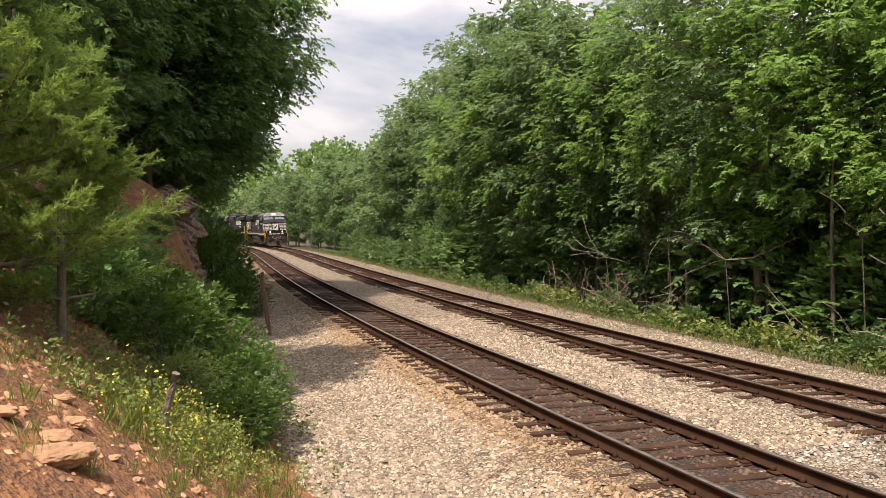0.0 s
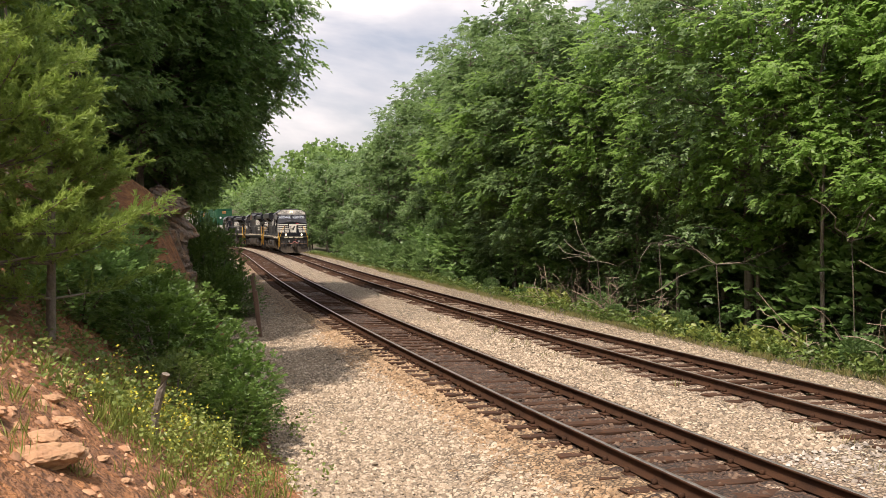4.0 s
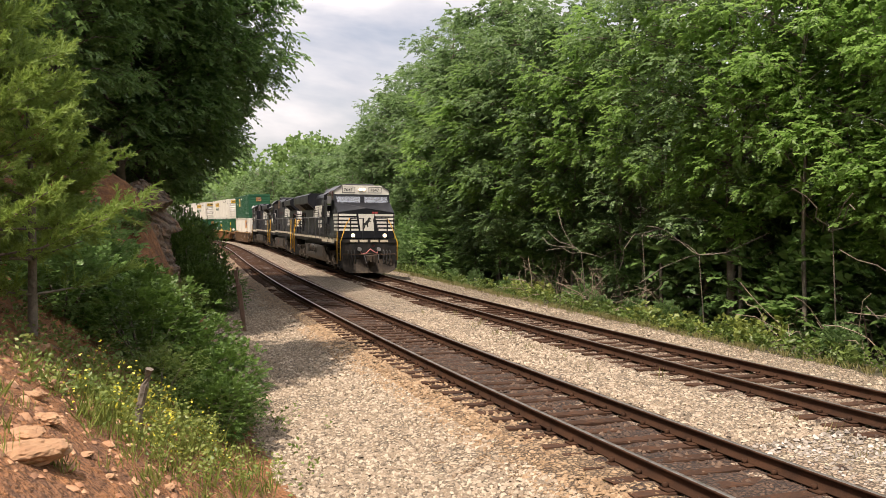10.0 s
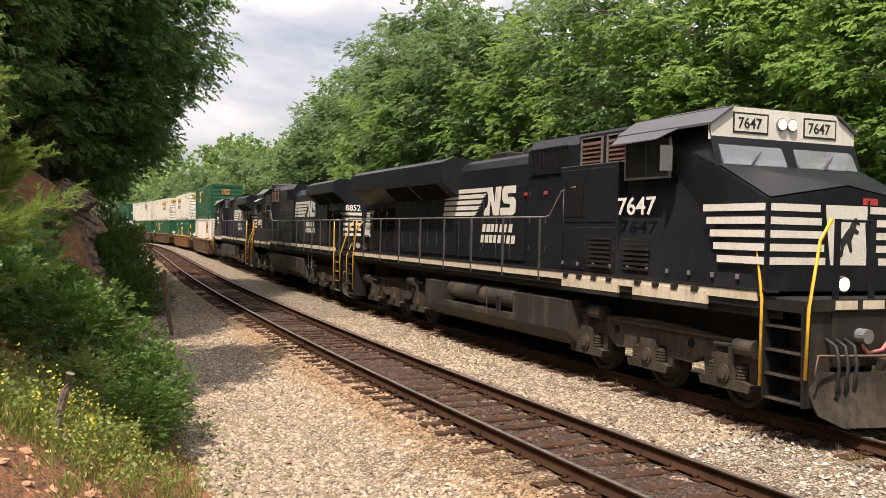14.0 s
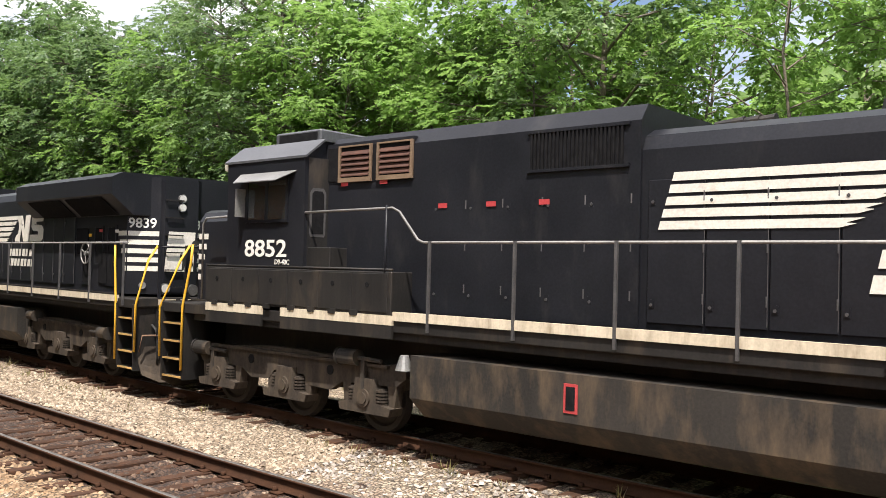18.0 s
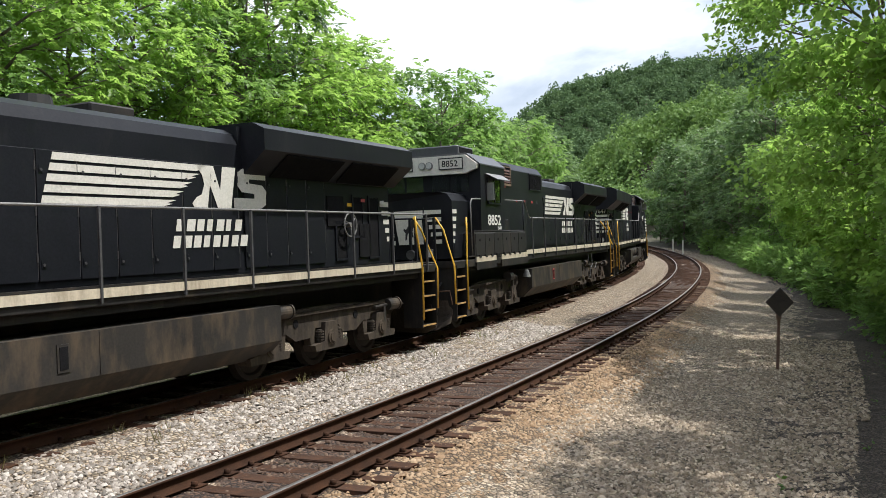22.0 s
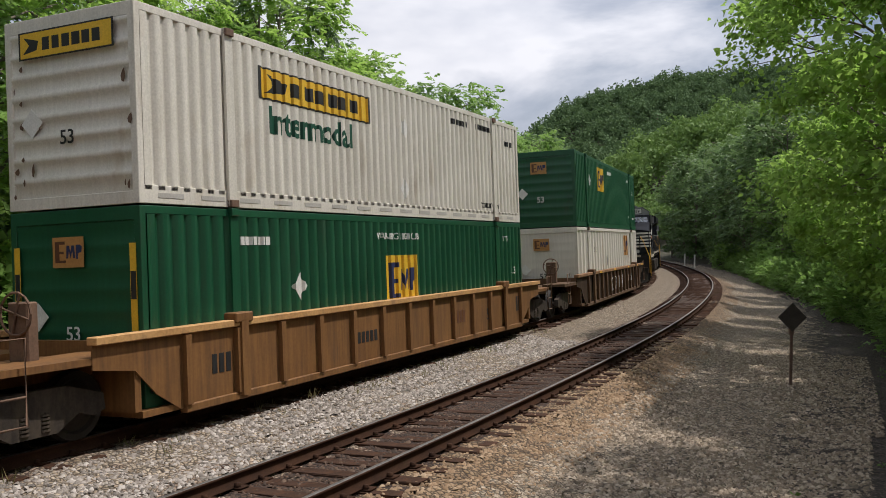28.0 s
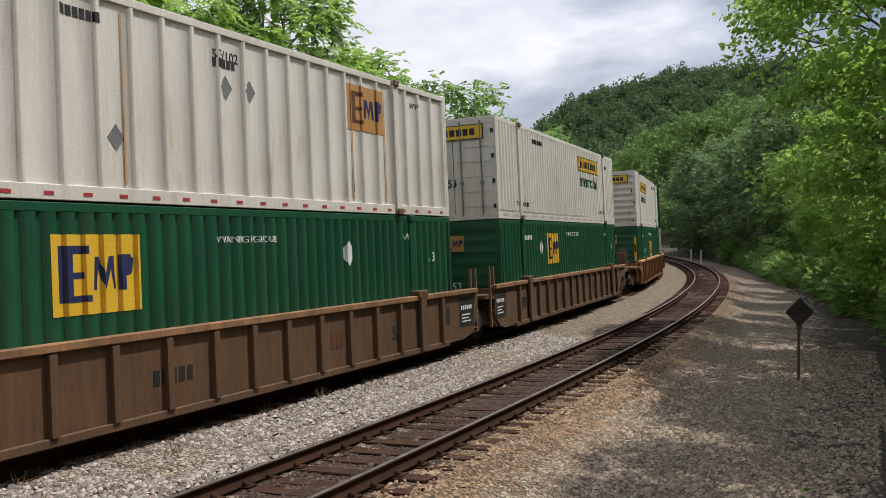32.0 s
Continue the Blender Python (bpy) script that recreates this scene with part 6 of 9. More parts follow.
def build_well_car(back, paint, label, front_end, rear_end, graffiti=False, tags=()):
    """A well car for one stack. front_end, rear_end: metres from its middle to the end of its body there."""
    car = thing("well_car", label, "rail car", "well cars of the train")
    hl = 8.05
    P_ = M[paint]
    brown = paint == "well_brown"
    for side in (-1, 1):
        y = side * 1.42
        bm = bmesh.new()
        fr, rr = ([(hl + 0.1, 0.2), (hl + 0.55, 0.3), (hl + 0.9, 0.62)] if q < 9.5 else [(hl - 0.75, 0.2), (hl - 0.25, 0.5), (hl + 0.15, 0.88), (hl + 0.9, 0.98)] for q in (front_end, rear_end))
        prism(bm, [(-x, z) for x, z in rr[::-1]] + fr + [(hl + 0.9, 1.30), (-hl - 0.9, 1.30)], y - 0.012, y + 0.012)
        wall = part("side_wall", bm, M["well_web"] if graffiti else P_, car)
        # chord colour is paler than the wall: sunlight painted in
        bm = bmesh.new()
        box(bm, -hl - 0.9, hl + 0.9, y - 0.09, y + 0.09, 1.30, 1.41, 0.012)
        part("top_chord", bm, M["chord_brown"] if brown else M["chord"], car, "worn brown top chord, painted lighter as sunlit" if brown else "worn orange top chord")
        bm = bmesh.new()
        box(bm, -hl + 0.8, hl - 0.8, y - 0.07, y + 0.07, 0.14, 0.26, 0.012)
        part("bottom_chord", bm, P_, car)
        for x in ([k * 1.0 - 0.07 * (k > 0) + 0.07 * (k < 0) for k in range(-7, 8) if abs(k) != 6] if brown else np.linspace(-hl + 0.85, hl - 0.85, 13)):
            key = (paint, side)
            if key not in RIB_MESH:
                b = bmesh.new()
                prism(b, [(-0.06, 0.26), (0.06, 0.26), (0.06, 1.28), (-0.06, 1.28)], side * 0.0, side * 0.10)
                o = part("rib", b, P_, car, at=pose(x, y, 0))
                RIB_MESH[key] = o.data
            else:
                put("rib", RIB_MESH[key], car, pose(x, y, 0))
        for x in (-5.9, 5.9):
            b = bmesh.new()
            box(b, x - 0.22, x + 0.22, y - 0.13, y + 0.13, 1.36, 1.52, 0.02)
            box(b, x - (0.13 if brown else 0.09), x + (0.13 if brown else 0.09), y + side * 0.06, y + side * 0.13, 0.2, 1.4)
            part("lock_post", b, P_, car)
        # unreadable stencils
        fc = "R" if side < 0 else "L"
        for x, w, hgt, m_ in () if graffiti else ((-6.6, 0.5, 0.3, "ink"), (-2.2, 0.85, 0.22, "ink"), (2.3, 0.9, 0.3, "maroon"), (6.9, 0.55, 0.42, "ink")):
            n = max(2, int(w / 0.16))
            plaque([rect(k * w / n, (k + 0.7) * w / n, 0, hgt) for k in range(n)], M[m_], car, (x, y + side * 0.014, 0.62), fc, "stencil", "faded stencilled bars")
        for out, end in ((1, front_end), (-1, rear_end)):
            if end < 9.5:
                xa = (hl - 0.1) if out * (1 if side < 0 else -1) > 0 else -(hl + 0.85)
                xx_ = xa if side < 0 else -xa
                pn = plaque([rect(0, 0.85, 0, 0.72)], M["ink"], car, (xx_, y + side * 0.013, 0.5), fc, "data_panel", "black data panel with white stencil bars")
                o = plaque([rect(0.08 + 0.11 * q, 0.15 + 0.11 * q, 0.42, 0.52) for q in range(6)] + [rect(0.12, 0.6, 0.28, 0.31), rect(0.12, 0.5, 0.2, 0.23), rect(0.12, 0.62, 0.12, 0.15)], M["letter"], pn, (0, 0, 0), "R", "stencil", "", 0.002)
                o.matrix_basis = Matrix.Translation((0, 0, 0.0045))
        if graffiti:
            brown_marks(car, side, y, fc)
        else:
            words("53", 0.42, M["ink"], car, (4.6 if side < 0 else 5.2, y + side * 0.014, 0.55), fc, bold=0.01)
        if graffiti:
            rng = random.Random(4)
            b = bmesh.new()
            for k in range(9):
                x = -1.5 + k * 0.42
                pts = [(x + 0.22 * math.cos(a) + rng.uniform(-0.05, 0.05), 0, 0.72 + 0.3 * math.sin(a * rng.uniform(0.8, 1.3))) for a in np.linspace(rng.uniform(0, 2), rng.uniform(4, 6.5), 9)]
                pipe(b, pts, 0.028, 5)
            g = part("graffiti", b, M["graffiti"], car, "white spray-painted scrawl", at=pose(0, y + side * 0.016, 0))
            for v in g.data.vertices:
                v.co.y *= 0.15
    bm = bmesh.new()
    box(bm, -hl, hl, -1.4, 1.4, 0.2, 0.29)
    part("well_floor", bm, P_, car)
    for out, end in ((1, front_end), (-1, rear_end)):
        bm = bmesh.new()
        x0, x1 = out * (hl + 0.02), out * end
        lo_, hi_ = min(x0, x1), max(x0, x1)
        box(bm, lo_, hi_, -0.62, 0.62, 0.82, 1.05)
        box(bm, min(x0, x0 + out * 0.12), max(x0, x0 + out * 0.12), -1.4, 1.4, 0.3, 1.28)
        for side in (-1, 1):
            prism(bm, [(x0, side * 1.42), (x0 + out * 0.9, side * 1.42), (x1, side * 1.3), (x1, side * 0.5), (x0, side * 0.5)], 1.05, 1.14, axis="z")
        part("end_platform", bm, P_, car)
        if end > 9.5:
            car_truck(car, out * (end - 0.8))
            coupler(car, out * (end - 0.3), out)
            for side in (-1, 1):
                rail_line(car, [(out * (end - 0.05), side * 1.4, 0.45), (out * (end - 0.05), side * 1.4, 1.5), (out * (end - 0.45), side * 1.4, 1.5), (out * (end - 0.45), side * 1.4, 0.45), (out * (end - 0.05), side * 1.4, 0.45)], M["steel_rust"], 0.018, "ladder")
                rail_line(car, [(out * (end - 0.05), side * 1.4, 0.8), (out * (end - 0.45), side * 1.4, 0.8)], M["steel_rust"], 0.016, "ladder_rung")
            if out < 0:
                b = bmesh.new()
                cx_, cz_ = -(end - 1.0), 1.75
                for k in range(14):
                    a, a2 = k * math.tau / 14, (k + 1) * math.tau / 14
                    cyl(b, (cx_, -0.6 + 0.28 * math.cos(a), cz_ + 0.28 * math.sin(a)), (cx_, -0.6 + 0.28 * math.cos(a2), cz_ + 0.28 * math.sin(a2)), 0.018, n=6)
                for a in (0.3, 1.87, 3.44, 5.0):
                    cyl(b, (cx_, -0.6, cz_), (cx_, -0.6 + 0.28 * math.cos(a), cz_ + 0.28 * math.sin(a)), 0.015, n=6)
                box(b, cx_ + 0.02, cx_ + 0.2, -0.78, -0.42, 1.12, 1.9, 0.02)
                part("brake_wheel", b, M["steel_rust"], car, "rusty hand brake wheel")
        else:
            if out > 0:
                car_truck(car, out * (end + 0.05))
            for side in (-1, 1):
                b = bmesh.new()
                box(b, out * (end - 0.5) - 0.03, out * (end - 0.5) + 0.03, side * 1.36 - 0.03, side * 1.36 + 0.03, 0.3, 1.9)
                box(b, out * (end - 0.2) - 0.03, out * (end - 0.2) + 0.03, side * 1.36 - 0.03, side * 1.36 + 0.03, 0.3, 1.9)
                for k in range(4):
                    box(b, min(out * (end - 0.5), out * (end - 0.2)), max(out * (end - 0.5), out * (end - 0.2)), side * 1.36 - 0.02, side * 1.36 + 0.02, 0.4 + k * 0.32, 0.43 + k * 0.32)
                part("ladder", b, M["steel_rust"], car)
    RIDERS.append((car, back, 18.6, Matrix.Identity(4)))
    return car


M["reflector"] = mat("worn_reflector_tape", (0.42, 0.40, 0.36), (0.52, 0.50, 0.46), 3, 30, 0.5, relief=0.02)
CLEN, CWID, CHGT = 15.75, 2.59, 2.88
SIDE_MESH = {}


def corrugated(kind, material, length, height):
    """A pressed steel side: deep trapezoid ribs, or flat sheet with posts."""
    key = (kind, material.name, round(length, 2))
    if key in SIDE_MESH:
        return SIDE_MESH[key]
    pitch, depth = RIBS[kind]
    n = int(length / pitch)
    pitch = length / n
    xs = []
    for k in range(n):
        a = k * pitch
        if kind == "post":
            xs += [(a, 0.0), (a + pitch * 0.86, 0.0), (a + pitch * 0.87, depth), (a + pitch * 0.99, depth)]
        else:
            xs += [(a, depth), (a + pitch * 0.52, depth), (a + pitch * 0.58, 0.0), (a + pitch * 0.93, 0.0)]
    xs.append((length, xs[0][1]))
    v = [(x - length / 2, -d, z) for z in (0, height) for x, d in xs]
    m = len(xs)
    f = [(i, i + 1, m + i + 1, m + i) for i in range(m - 1)]
    SIDE_MESH[key] = mesh_np("side_panel", v, f, material)
    return SIDE_MESH[key]


PRESSED = ("lettering", "emblem_panel", "name_panel", "placard", "small_print")


def press(ob, kind, x0):
    """Lays a painted mark over the ribs of a side: cut at every bend of the sheet and pushed out or in with it."""
    m = ob.matrix_basis
    child = x0 != 0.0
    if not child and abs(abs(m.translation.y) - CWID / 2) > 0.08:
        return
    pitch, depth = RIBS[kind]
    length = CLEN - 0.24
    pitch = length / int(length / pitch)
    cuts = [(0.0, 0.0), (0.86, 0.0), (0.87, depth), (0.99, depth)] if kind == "post" else [(0.0, depth), (0.52, depth), (0.58, 0.0), (0.93, 0.0)]
    flip = -1 if (not child and m.translation.y > 0) or (child and ob.parent.matrix_basis.translation.y > 0) else 1
    base = (m.translation.x if not child else x0) * flip
    bm = bmesh.new()
    bm.from_mesh(ob.data)
    us = [v.co.x for v in bm.verts]
    lo_, hi_ = base + min(us), base + max(us)
    k0 = int((lo_ + length / 2) / pitch)
    k = k0
    while k * pitch - length / 2 < hi_:
        for c, _ in cuts:
            x = k * pitch + c * pitch - length / 2
            if lo_ < x < hi_:
                bmesh.ops.bisect_plane(bm, geom=bm.verts[:] + bm.edges[:] + bm.faces[:], plane_co=(x - base, 0, 0), plane_no=(1, 0, 0))
        k += 1
    fs = [c for c, _ in cuts] + [1.0]
    ds = [d for _, d in cuts] + [cuts[0][1]]
    top = max(v.co.z for v in bm.verts)
    for v in bm.verts:
        f = ((base + v.co.x + length / 2) / pitch) % 1.0
        v.co.z += float(np.interp(f, fs, ds)) - 0.034
    me = ob.data.copy()
    bm.to_mesh(me)
    bm.free()
    ob.data = me


RIBS = {"fine": (0.272, 0.045), "bold": (0.30, 0.06), "post": (0.62, 0.04), "end": (0.30, 0.03)}


def ribbed_end(material, rib=0.035):
    key = ("endwall", material.name, rib)
    if key not in SIDE_MESH:
        n, v, f = 8, [], []
        hgt = CHGT - 0.36
        zs = []
        for k in range(n):
            a, p = k * hgt / n, hgt / n
            zs += [(a, 0.0), (a + p * 0.6, 0.0), (a + p * 0.7, rib), (a + p * 0.92, rib)]
        zs.append((hgt, 0.0))
        for x in (-CWID / 2 + 0.1, CWID / 2 - 0.1):
            v += [(x, -d, z) for z, d in zs]
        m = len(zs)
        f = [(i, m + i, m + i + 1, i + 1) for i in range(m - 1)]
        SIDE_MESH[key] = mesh_np("end_panel", v, f, material)
    return SIDE_MESH[key]


def emblem_panel(parent, where, facing, w, hgt, ground):
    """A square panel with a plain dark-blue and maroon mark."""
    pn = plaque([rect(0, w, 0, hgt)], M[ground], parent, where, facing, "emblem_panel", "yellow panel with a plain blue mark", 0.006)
    for polys, m_ in (([[(0.08 * w, 0.16 * hgt), (0.42 * w, 0.16 * hgt), (0.42 * w, 0.24 * hgt), (0.22 * w, 0.24 * hgt), (0.22 * w, 0.45 * hgt), (0.36 * w, 0.45 * hgt), (0.36 * w, 0.53 * hgt), (0.22 * w, 0.53 * hgt), (0.22 * w, 0.76 * hgt), (0.40 * w, 0.76 * hgt), (0.40 * w, 0.86 * hgt), (0.08 * w, 0.86 * hgt)]], "navy" if ground == "panel_yellow" else "maroon"),
                      ([[(0.44 * w, 0.3 * hgt), (0.50 * w, 0.3 * hgt), (0.53 * w, 0.56 * hgt), (0.58 * w, 0.3 * hgt), (0.64 * w, 0.56 * hgt), (0.67 * w, 0.3 * hgt), (0.73 * w, 0.3 * hgt), (0.70 * w, 0.72 * hgt), (0.62 * w, 0.72 * hgt), (0.58 * w, 0.5 * hgt), (0.54 * w, 0.72 * hgt), (0.46 * w, 0.72 * hgt)], [(0.76 * w, 0.28 * hgt), (0.82 * w, 0.28 * hgt), (0.82 * w, 0.46 * hgt), (0.93 * w, 0.5 * hgt), (0.95 * w, 0.68 * hgt), (0.88 * w, 0.74 * hgt), (0.76 * w, 0.74 * hgt)]], "navy")):
        o = plaque(polys, M[m_], pn, (0, 0, 0), "R", "mark", "", 0.003)
        o.matrix_basis = Matrix.Translation((0, 0, 0.006))
    return pn


def hauler_panel(parent, where, facing, w, hgt):
    """A long yellow panel with black bars for its unlettered name."""
    pn = plaque([rect(0, w, 0, hgt)], M["ink"], parent, where, facing, "name_panel", "yellow name panel with black bars", 0.004)
    o = plaque([rect(0.02 * w, 0.98 * w, 0.06 * hgt, 0.94 * hgt)], M["panel_yellow"], pn, (0, 0, 0), "R", "panel_face", "", 0.003)
    o.matrix_basis = Matrix.Translation((0, 0, 0.004))
    bars = []
    for k, bw in enumerate((0.055, 0.055, 0.06, 0.065, 0.06, 0.06)):
        u = 0.26 + k * 0.105
        bars.append(rect(u * w, (u + bw + 0.02) * w, 0.27 * hgt, 0.72 * hgt))
    bars += [[(0.05 * w, 0.2 * hgt), (0.2 * w, 0.3 * hgt), (0.22 * w, 0.62 * hgt), (0.06 * w, 0.8 * hgt), (0.12 * w, 0.5 * hgt)]]
    for q in bars:
        o = plaque([q], M["ink"], pn, (0, 0, 0), "R", "mark", "", 0.002)
        o.matrix_basis = Matrix.Translation((0, 0, 0.007))
    return pn


def dashes(parent, x0, step, w, hgt, n, material, side, half, z, facing):
    """Reflector dashes along the lower rail, one part each on a shared mesh."""
    key = ("dash", material, w)
    k = 1 if side < 0 else -1
    for j in range(n):
        where = (k * (x0 + step * j), side * (half + 0.003), z)
        if key not in SIDE_MESH:
            SIDE_MESH[key] = plaque([rect(0, w, 0, hgt)], M[material], parent, where, facing, "reflector", "", 0.003).data
        else:
            put("reflector", SIDE_MESH[key], parent, Matrix.Translation(where) @ FACING[facing])


def build_container(back, z0, style, label, lay, doors_rear=False, seed=1, stripes=False):
    """A 53-foot box. style: 'green', 'hauler' (white, fine ribs) or 'white' (flat sheet with posts)."""
    box_ = thing("shipping_container", label, "container", "stacked containers")
    rng = random.Random(seed)
    base = {"green": "green", "hauler": "white_box", "white": "white_box"}[style]
    A = M[base]
    L2, W2 = CLEN / 2, CWID / 2
    kind = {"green": "bold", "hauler": "fine", "white": "post"}[style]
    for side in (-1, 1):
        o = put("side_panel", corrugated(kind, A, CLEN - 0.24, CHGT - 0.32), box_, pose(0, side * (W2 - 0.045), 0.20, 0, 0, 0 if side < 0 else 180))
        for zz, hh, nm in ((0.0, 0.20 if style != "hauler" else 0.27, "bottom_rail"), (CHGT - 0.12, 0.12, "top_rail")):
            b = bmesh.new()
            box(b, -L2 + 0.1, L2 - 0.1, side * W2 - side * 0.12 if side > 0 else -W2, side * W2 if side > 0 else -W2 + 0.12, zz, zz + hh, 0.008)
            part(nm, b, A, box_)
        inset = 2.55 if style == "white" and z0 > 2 else 2.05
        for x in (-L2 + inset, L2 - inset):
            b = bmesh.new()
            box(b, x - 0.10, x + 0.10, side * W2 - 0.05, side * W2 + 0.004, 0.02, CHGT + 0.01)
            part("lift_post", b, A, box_)
            for zz in (0.0, CHGT - 0.11):
                b = bmesh.new()
                box(b, x - 0.1, x + 0.1, side * W2 - 0.09, side * W2 + 0.01, zz, zz + 0.12, 0.01)
                part("corner_casting", b, M["steel_rust"] if style != "green" else A, box_)
        for x in (-L2, L2):
            b = bmesh.new()
            box(b, x - 0.12 if x > 0 else x, x if x > 0 else x + 0.12, side * W2 - 0.12 if side > 0 else -W2, side * W2 if side > 0 else -W2 + 0.12, 0, CHGT, 0.008)
            part("corner_post", b, A, box_)
    b = bmesh.new()
    box(b, -L2 + 0.05, L2 - 0.05, -W2 + 0.05, W2 - 0.05, CHGT - 0.05, CHGT - 0.02)
    part("roof", b, A, box_)
    b = bmesh.new()
    box(b, -L2 + 0.05, L2 - 0.05, -W2 + 0.05, W2 - 0.05, 0.08, 0.14)
    part("floor", b, M["steel_rust"], box_)
    for out in (1, -1):
        for zz, hh in ((0.0, 0.18), (CHGT - 0.2, 0.2)):
            b = bmesh.new()
            box(b, out * L2 - (0.1 if out > 0 else 0), out * L2 + (0 if out > 0 else 0.1), -W2 + 0.1, W2 - 0.1, zz, zz + hh, 0.006)
            part("end_frame", b, A, box_)
        door = doors_rear and out < 0
        fx = out * (L2 - 0.03)
        fc = "F" if out > 0 else "B"
        if door:
            for k in (-1, 1):
                b = bmesh.new()
                box(b, fx - 0.02, fx + 0.02, min(k * 0.01, k * (W2 - 0.11)), max(k * 0.01, k * (W2 - 0.11)), 0.18, CHGT - 0.2)
                for j in range(6):
                    box(b, fx - 0.035, fx + 0.01, min(k * 0.1, k * (W2 - 0.2)), max(k * 0.1, k * (W2 - 0.2)), 0.36 + j * 0.42, 0.42 + j * 0.42)
                dr = part("door", b, A, box_, "white steel door with locking rods")
                for yy in (0.25, 0.85):
                    b = bmesh.new()
                    cyl(b, (fx - 0.06, k * yy, 0.12), (fx - 0.06, k * yy, CHGT - 0.1), 0.022, n=8)
                    box(b, fx - 0.08, fx - 0.03, k * yy - 0.05, k * yy + 0.05, 1.0, 1.08)
                    part("locking_rod", b, M["grey"], dr)
                for j in range(4):
                    b = bmesh.new()
                    box(b, fx - 0.05, fx, k * (W2 - 0.1) - 0.04, k * (W2 - 0.1) + 0.04, 0.3 + j * 0.7, 0.42 + j * 0.7)
                    part("hinge", b, M["ink"], dr)
        else:
            put("end_panel", ribbed_end(A, {"hauler": 0.03, "green": 0.008, "white": 0.002}[style]), box_, Matrix.Translation((fx, 0, 0.18)) @ Matrix.Rotation(radians(90 if out > 0 else -90), 4, "Z"))
        ex = out * L2 + out * 0.004
        if style == "hauler":
            hauler_panel(box_, (ex + out * 0.03, -0.95 * out, CHGT - 0.62), fc, 1.9, 0.42)
        else:
            emblem_panel(box_, (ex + out * 0.008, -0.4 * out, CHGT - 0.85), fc, 0.62, 0.45, "panel_ochre")
        words("53", 0.3, M["letter"] if style == "green" else M["ink"], box_, (ex, -0.2 * out, 0.95), fc, bold=0.008)
        c = [(0, -0.22), (0.22, 0), (0, 0.22), (-0.22, 0)]
        plaque([c], M["letter"], box_, (ex + out * 0.006, -0.75 * out, 1.3), fc, "placard", "white diamond placard")
        if style == "hauler" and not door:
            for j in range(14):
                w_, h_ = rng.uniform(0.02, 0.09), rng.uniform(0.05, 0.22)
                yy = -out * (W2 - 0.12 - abs(rng.gauss(0, 0.16))) * (1 if j % 4 else -1)
                plaque([[(0, 0.02), (w_ * 0.6, 0.0), (w_, h_ * 0.4), (w_ * 0.8, h_), (w_ * 0.3, h_ * 0.85), (-w_ * 0.2, h_ * 0.5)]], M["steel_rust"], box_, (ex + out * 0.006, yy, rng.uniform(0.15, 2.2)), fc, "rust_stain", "brown rust stain", 0.002)
        if stripes:
            for yy in (-1, 1):
                plaque([rect(-0.06, 0.06, 0, 1.25)], M["panel_yellow"], box_, (ex + out * 0.008, yy * (W2 - 0.14), 1.1), fc, "caution_strip", "yellow caution strip")
                plaque([rect(-0.05, 0.05, 0.45, 0.85)], M["ink"], box_, (ex + out * 0.013, yy * (W2 - 0.14), 1.1), fc, "caution_words", "black bars on the strip", 0.002)
    for side in (-1, 1):
        fc = "R" if side < 0 else "L"
        k = 1 if side < 0 else -1
        y = side * (W2 - 0.008)
        ink = M["letter"] if style == "green" else M["ink"]
        small = lambda x, z, n, w=0.09, hgt=0.14: plaque([rect(j * w * 1.25, j * w * 1.25 + w, 0, hgt) for j in range(n)], ink, box_, (k * x, y, z), fc, "small_print", "row of unreadable letters")
        dia = lambda x, z, s_=0.24: plaque([[(0, -s_), (s_ * 0.8, 0), (0, s_), (-s_ * 0.8, 0)]], M["letter"] if style != "white" else M["grey"], box_, (k * x, y, z), fc, "placard", "diamond placard")
        at = lambda d: k * (L2 - d + (0.38 if d > 2 else 0.1))
        for what, d, z, *more in lay:
            if what == "emblem":
                emblem_panel(box_, (at(d), y, z), fc, more[0], more[1], "panel_yellow" if style == "green" else "panel_ochre")
            elif what == "name":
                hauler_panel(box_, (at(d), y, z), fc, more[0], 0.56)
                words("Intermodal", 0.66, M["dark_green"], box_, (at(d - 0.25), y, z - 0.56), fc, bold=0.022, wide=0.98)
            elif what == "placard":
                dia(L2 - d + 0.38, z, more[0])
            elif what == "print":
                small(L2 - d + 0.38, z, more[0])
            else:
                words(what, more[0], ink, box_, (at(d), y, z), fc, bold=0.01)
        if style == "hauler":
            dashes(box_, -7.5, 0.95, 0.55, 0.07, 16, "reflector", side, W2, 0.09, fc)
        elif style == "white":
            dashes(box_, -7.52, 0.62, 0.15, 0.05, 25, "red", side, W2, 0.06, fc)
            for x in (3.6, 4.9, 5.35, -2.4):
                b = bmesh.new()
                prism(b, [(-0.02, 0.25), (0.015, 0.25), (0.01, CHGT - 0.2), (-0.01, CHGT - 0.2)], 0, 0.004)
                part("rust_streak", b, M["chord"], box_, at=pose(k * x, side * (W2 - 0.022), 0))
        for j in range(rng.randint(2, 5)):
            h_ = rng.uniform(0.15, 0.6)
            x = rng.uniform(-7, 7)
            b = bmesh.new()
            prism(b, [(-0.012, 0.2), (0.016, 0.2), (0.006, 0.2 + h_), (-0.004, 0.2 + h_)], 0, 0.003)
            part("rust_streak", b, M["steel_rust"], box_, at=pose(k * x, side * (W2 - 0.004), rng.uniform(0, 0.4)))
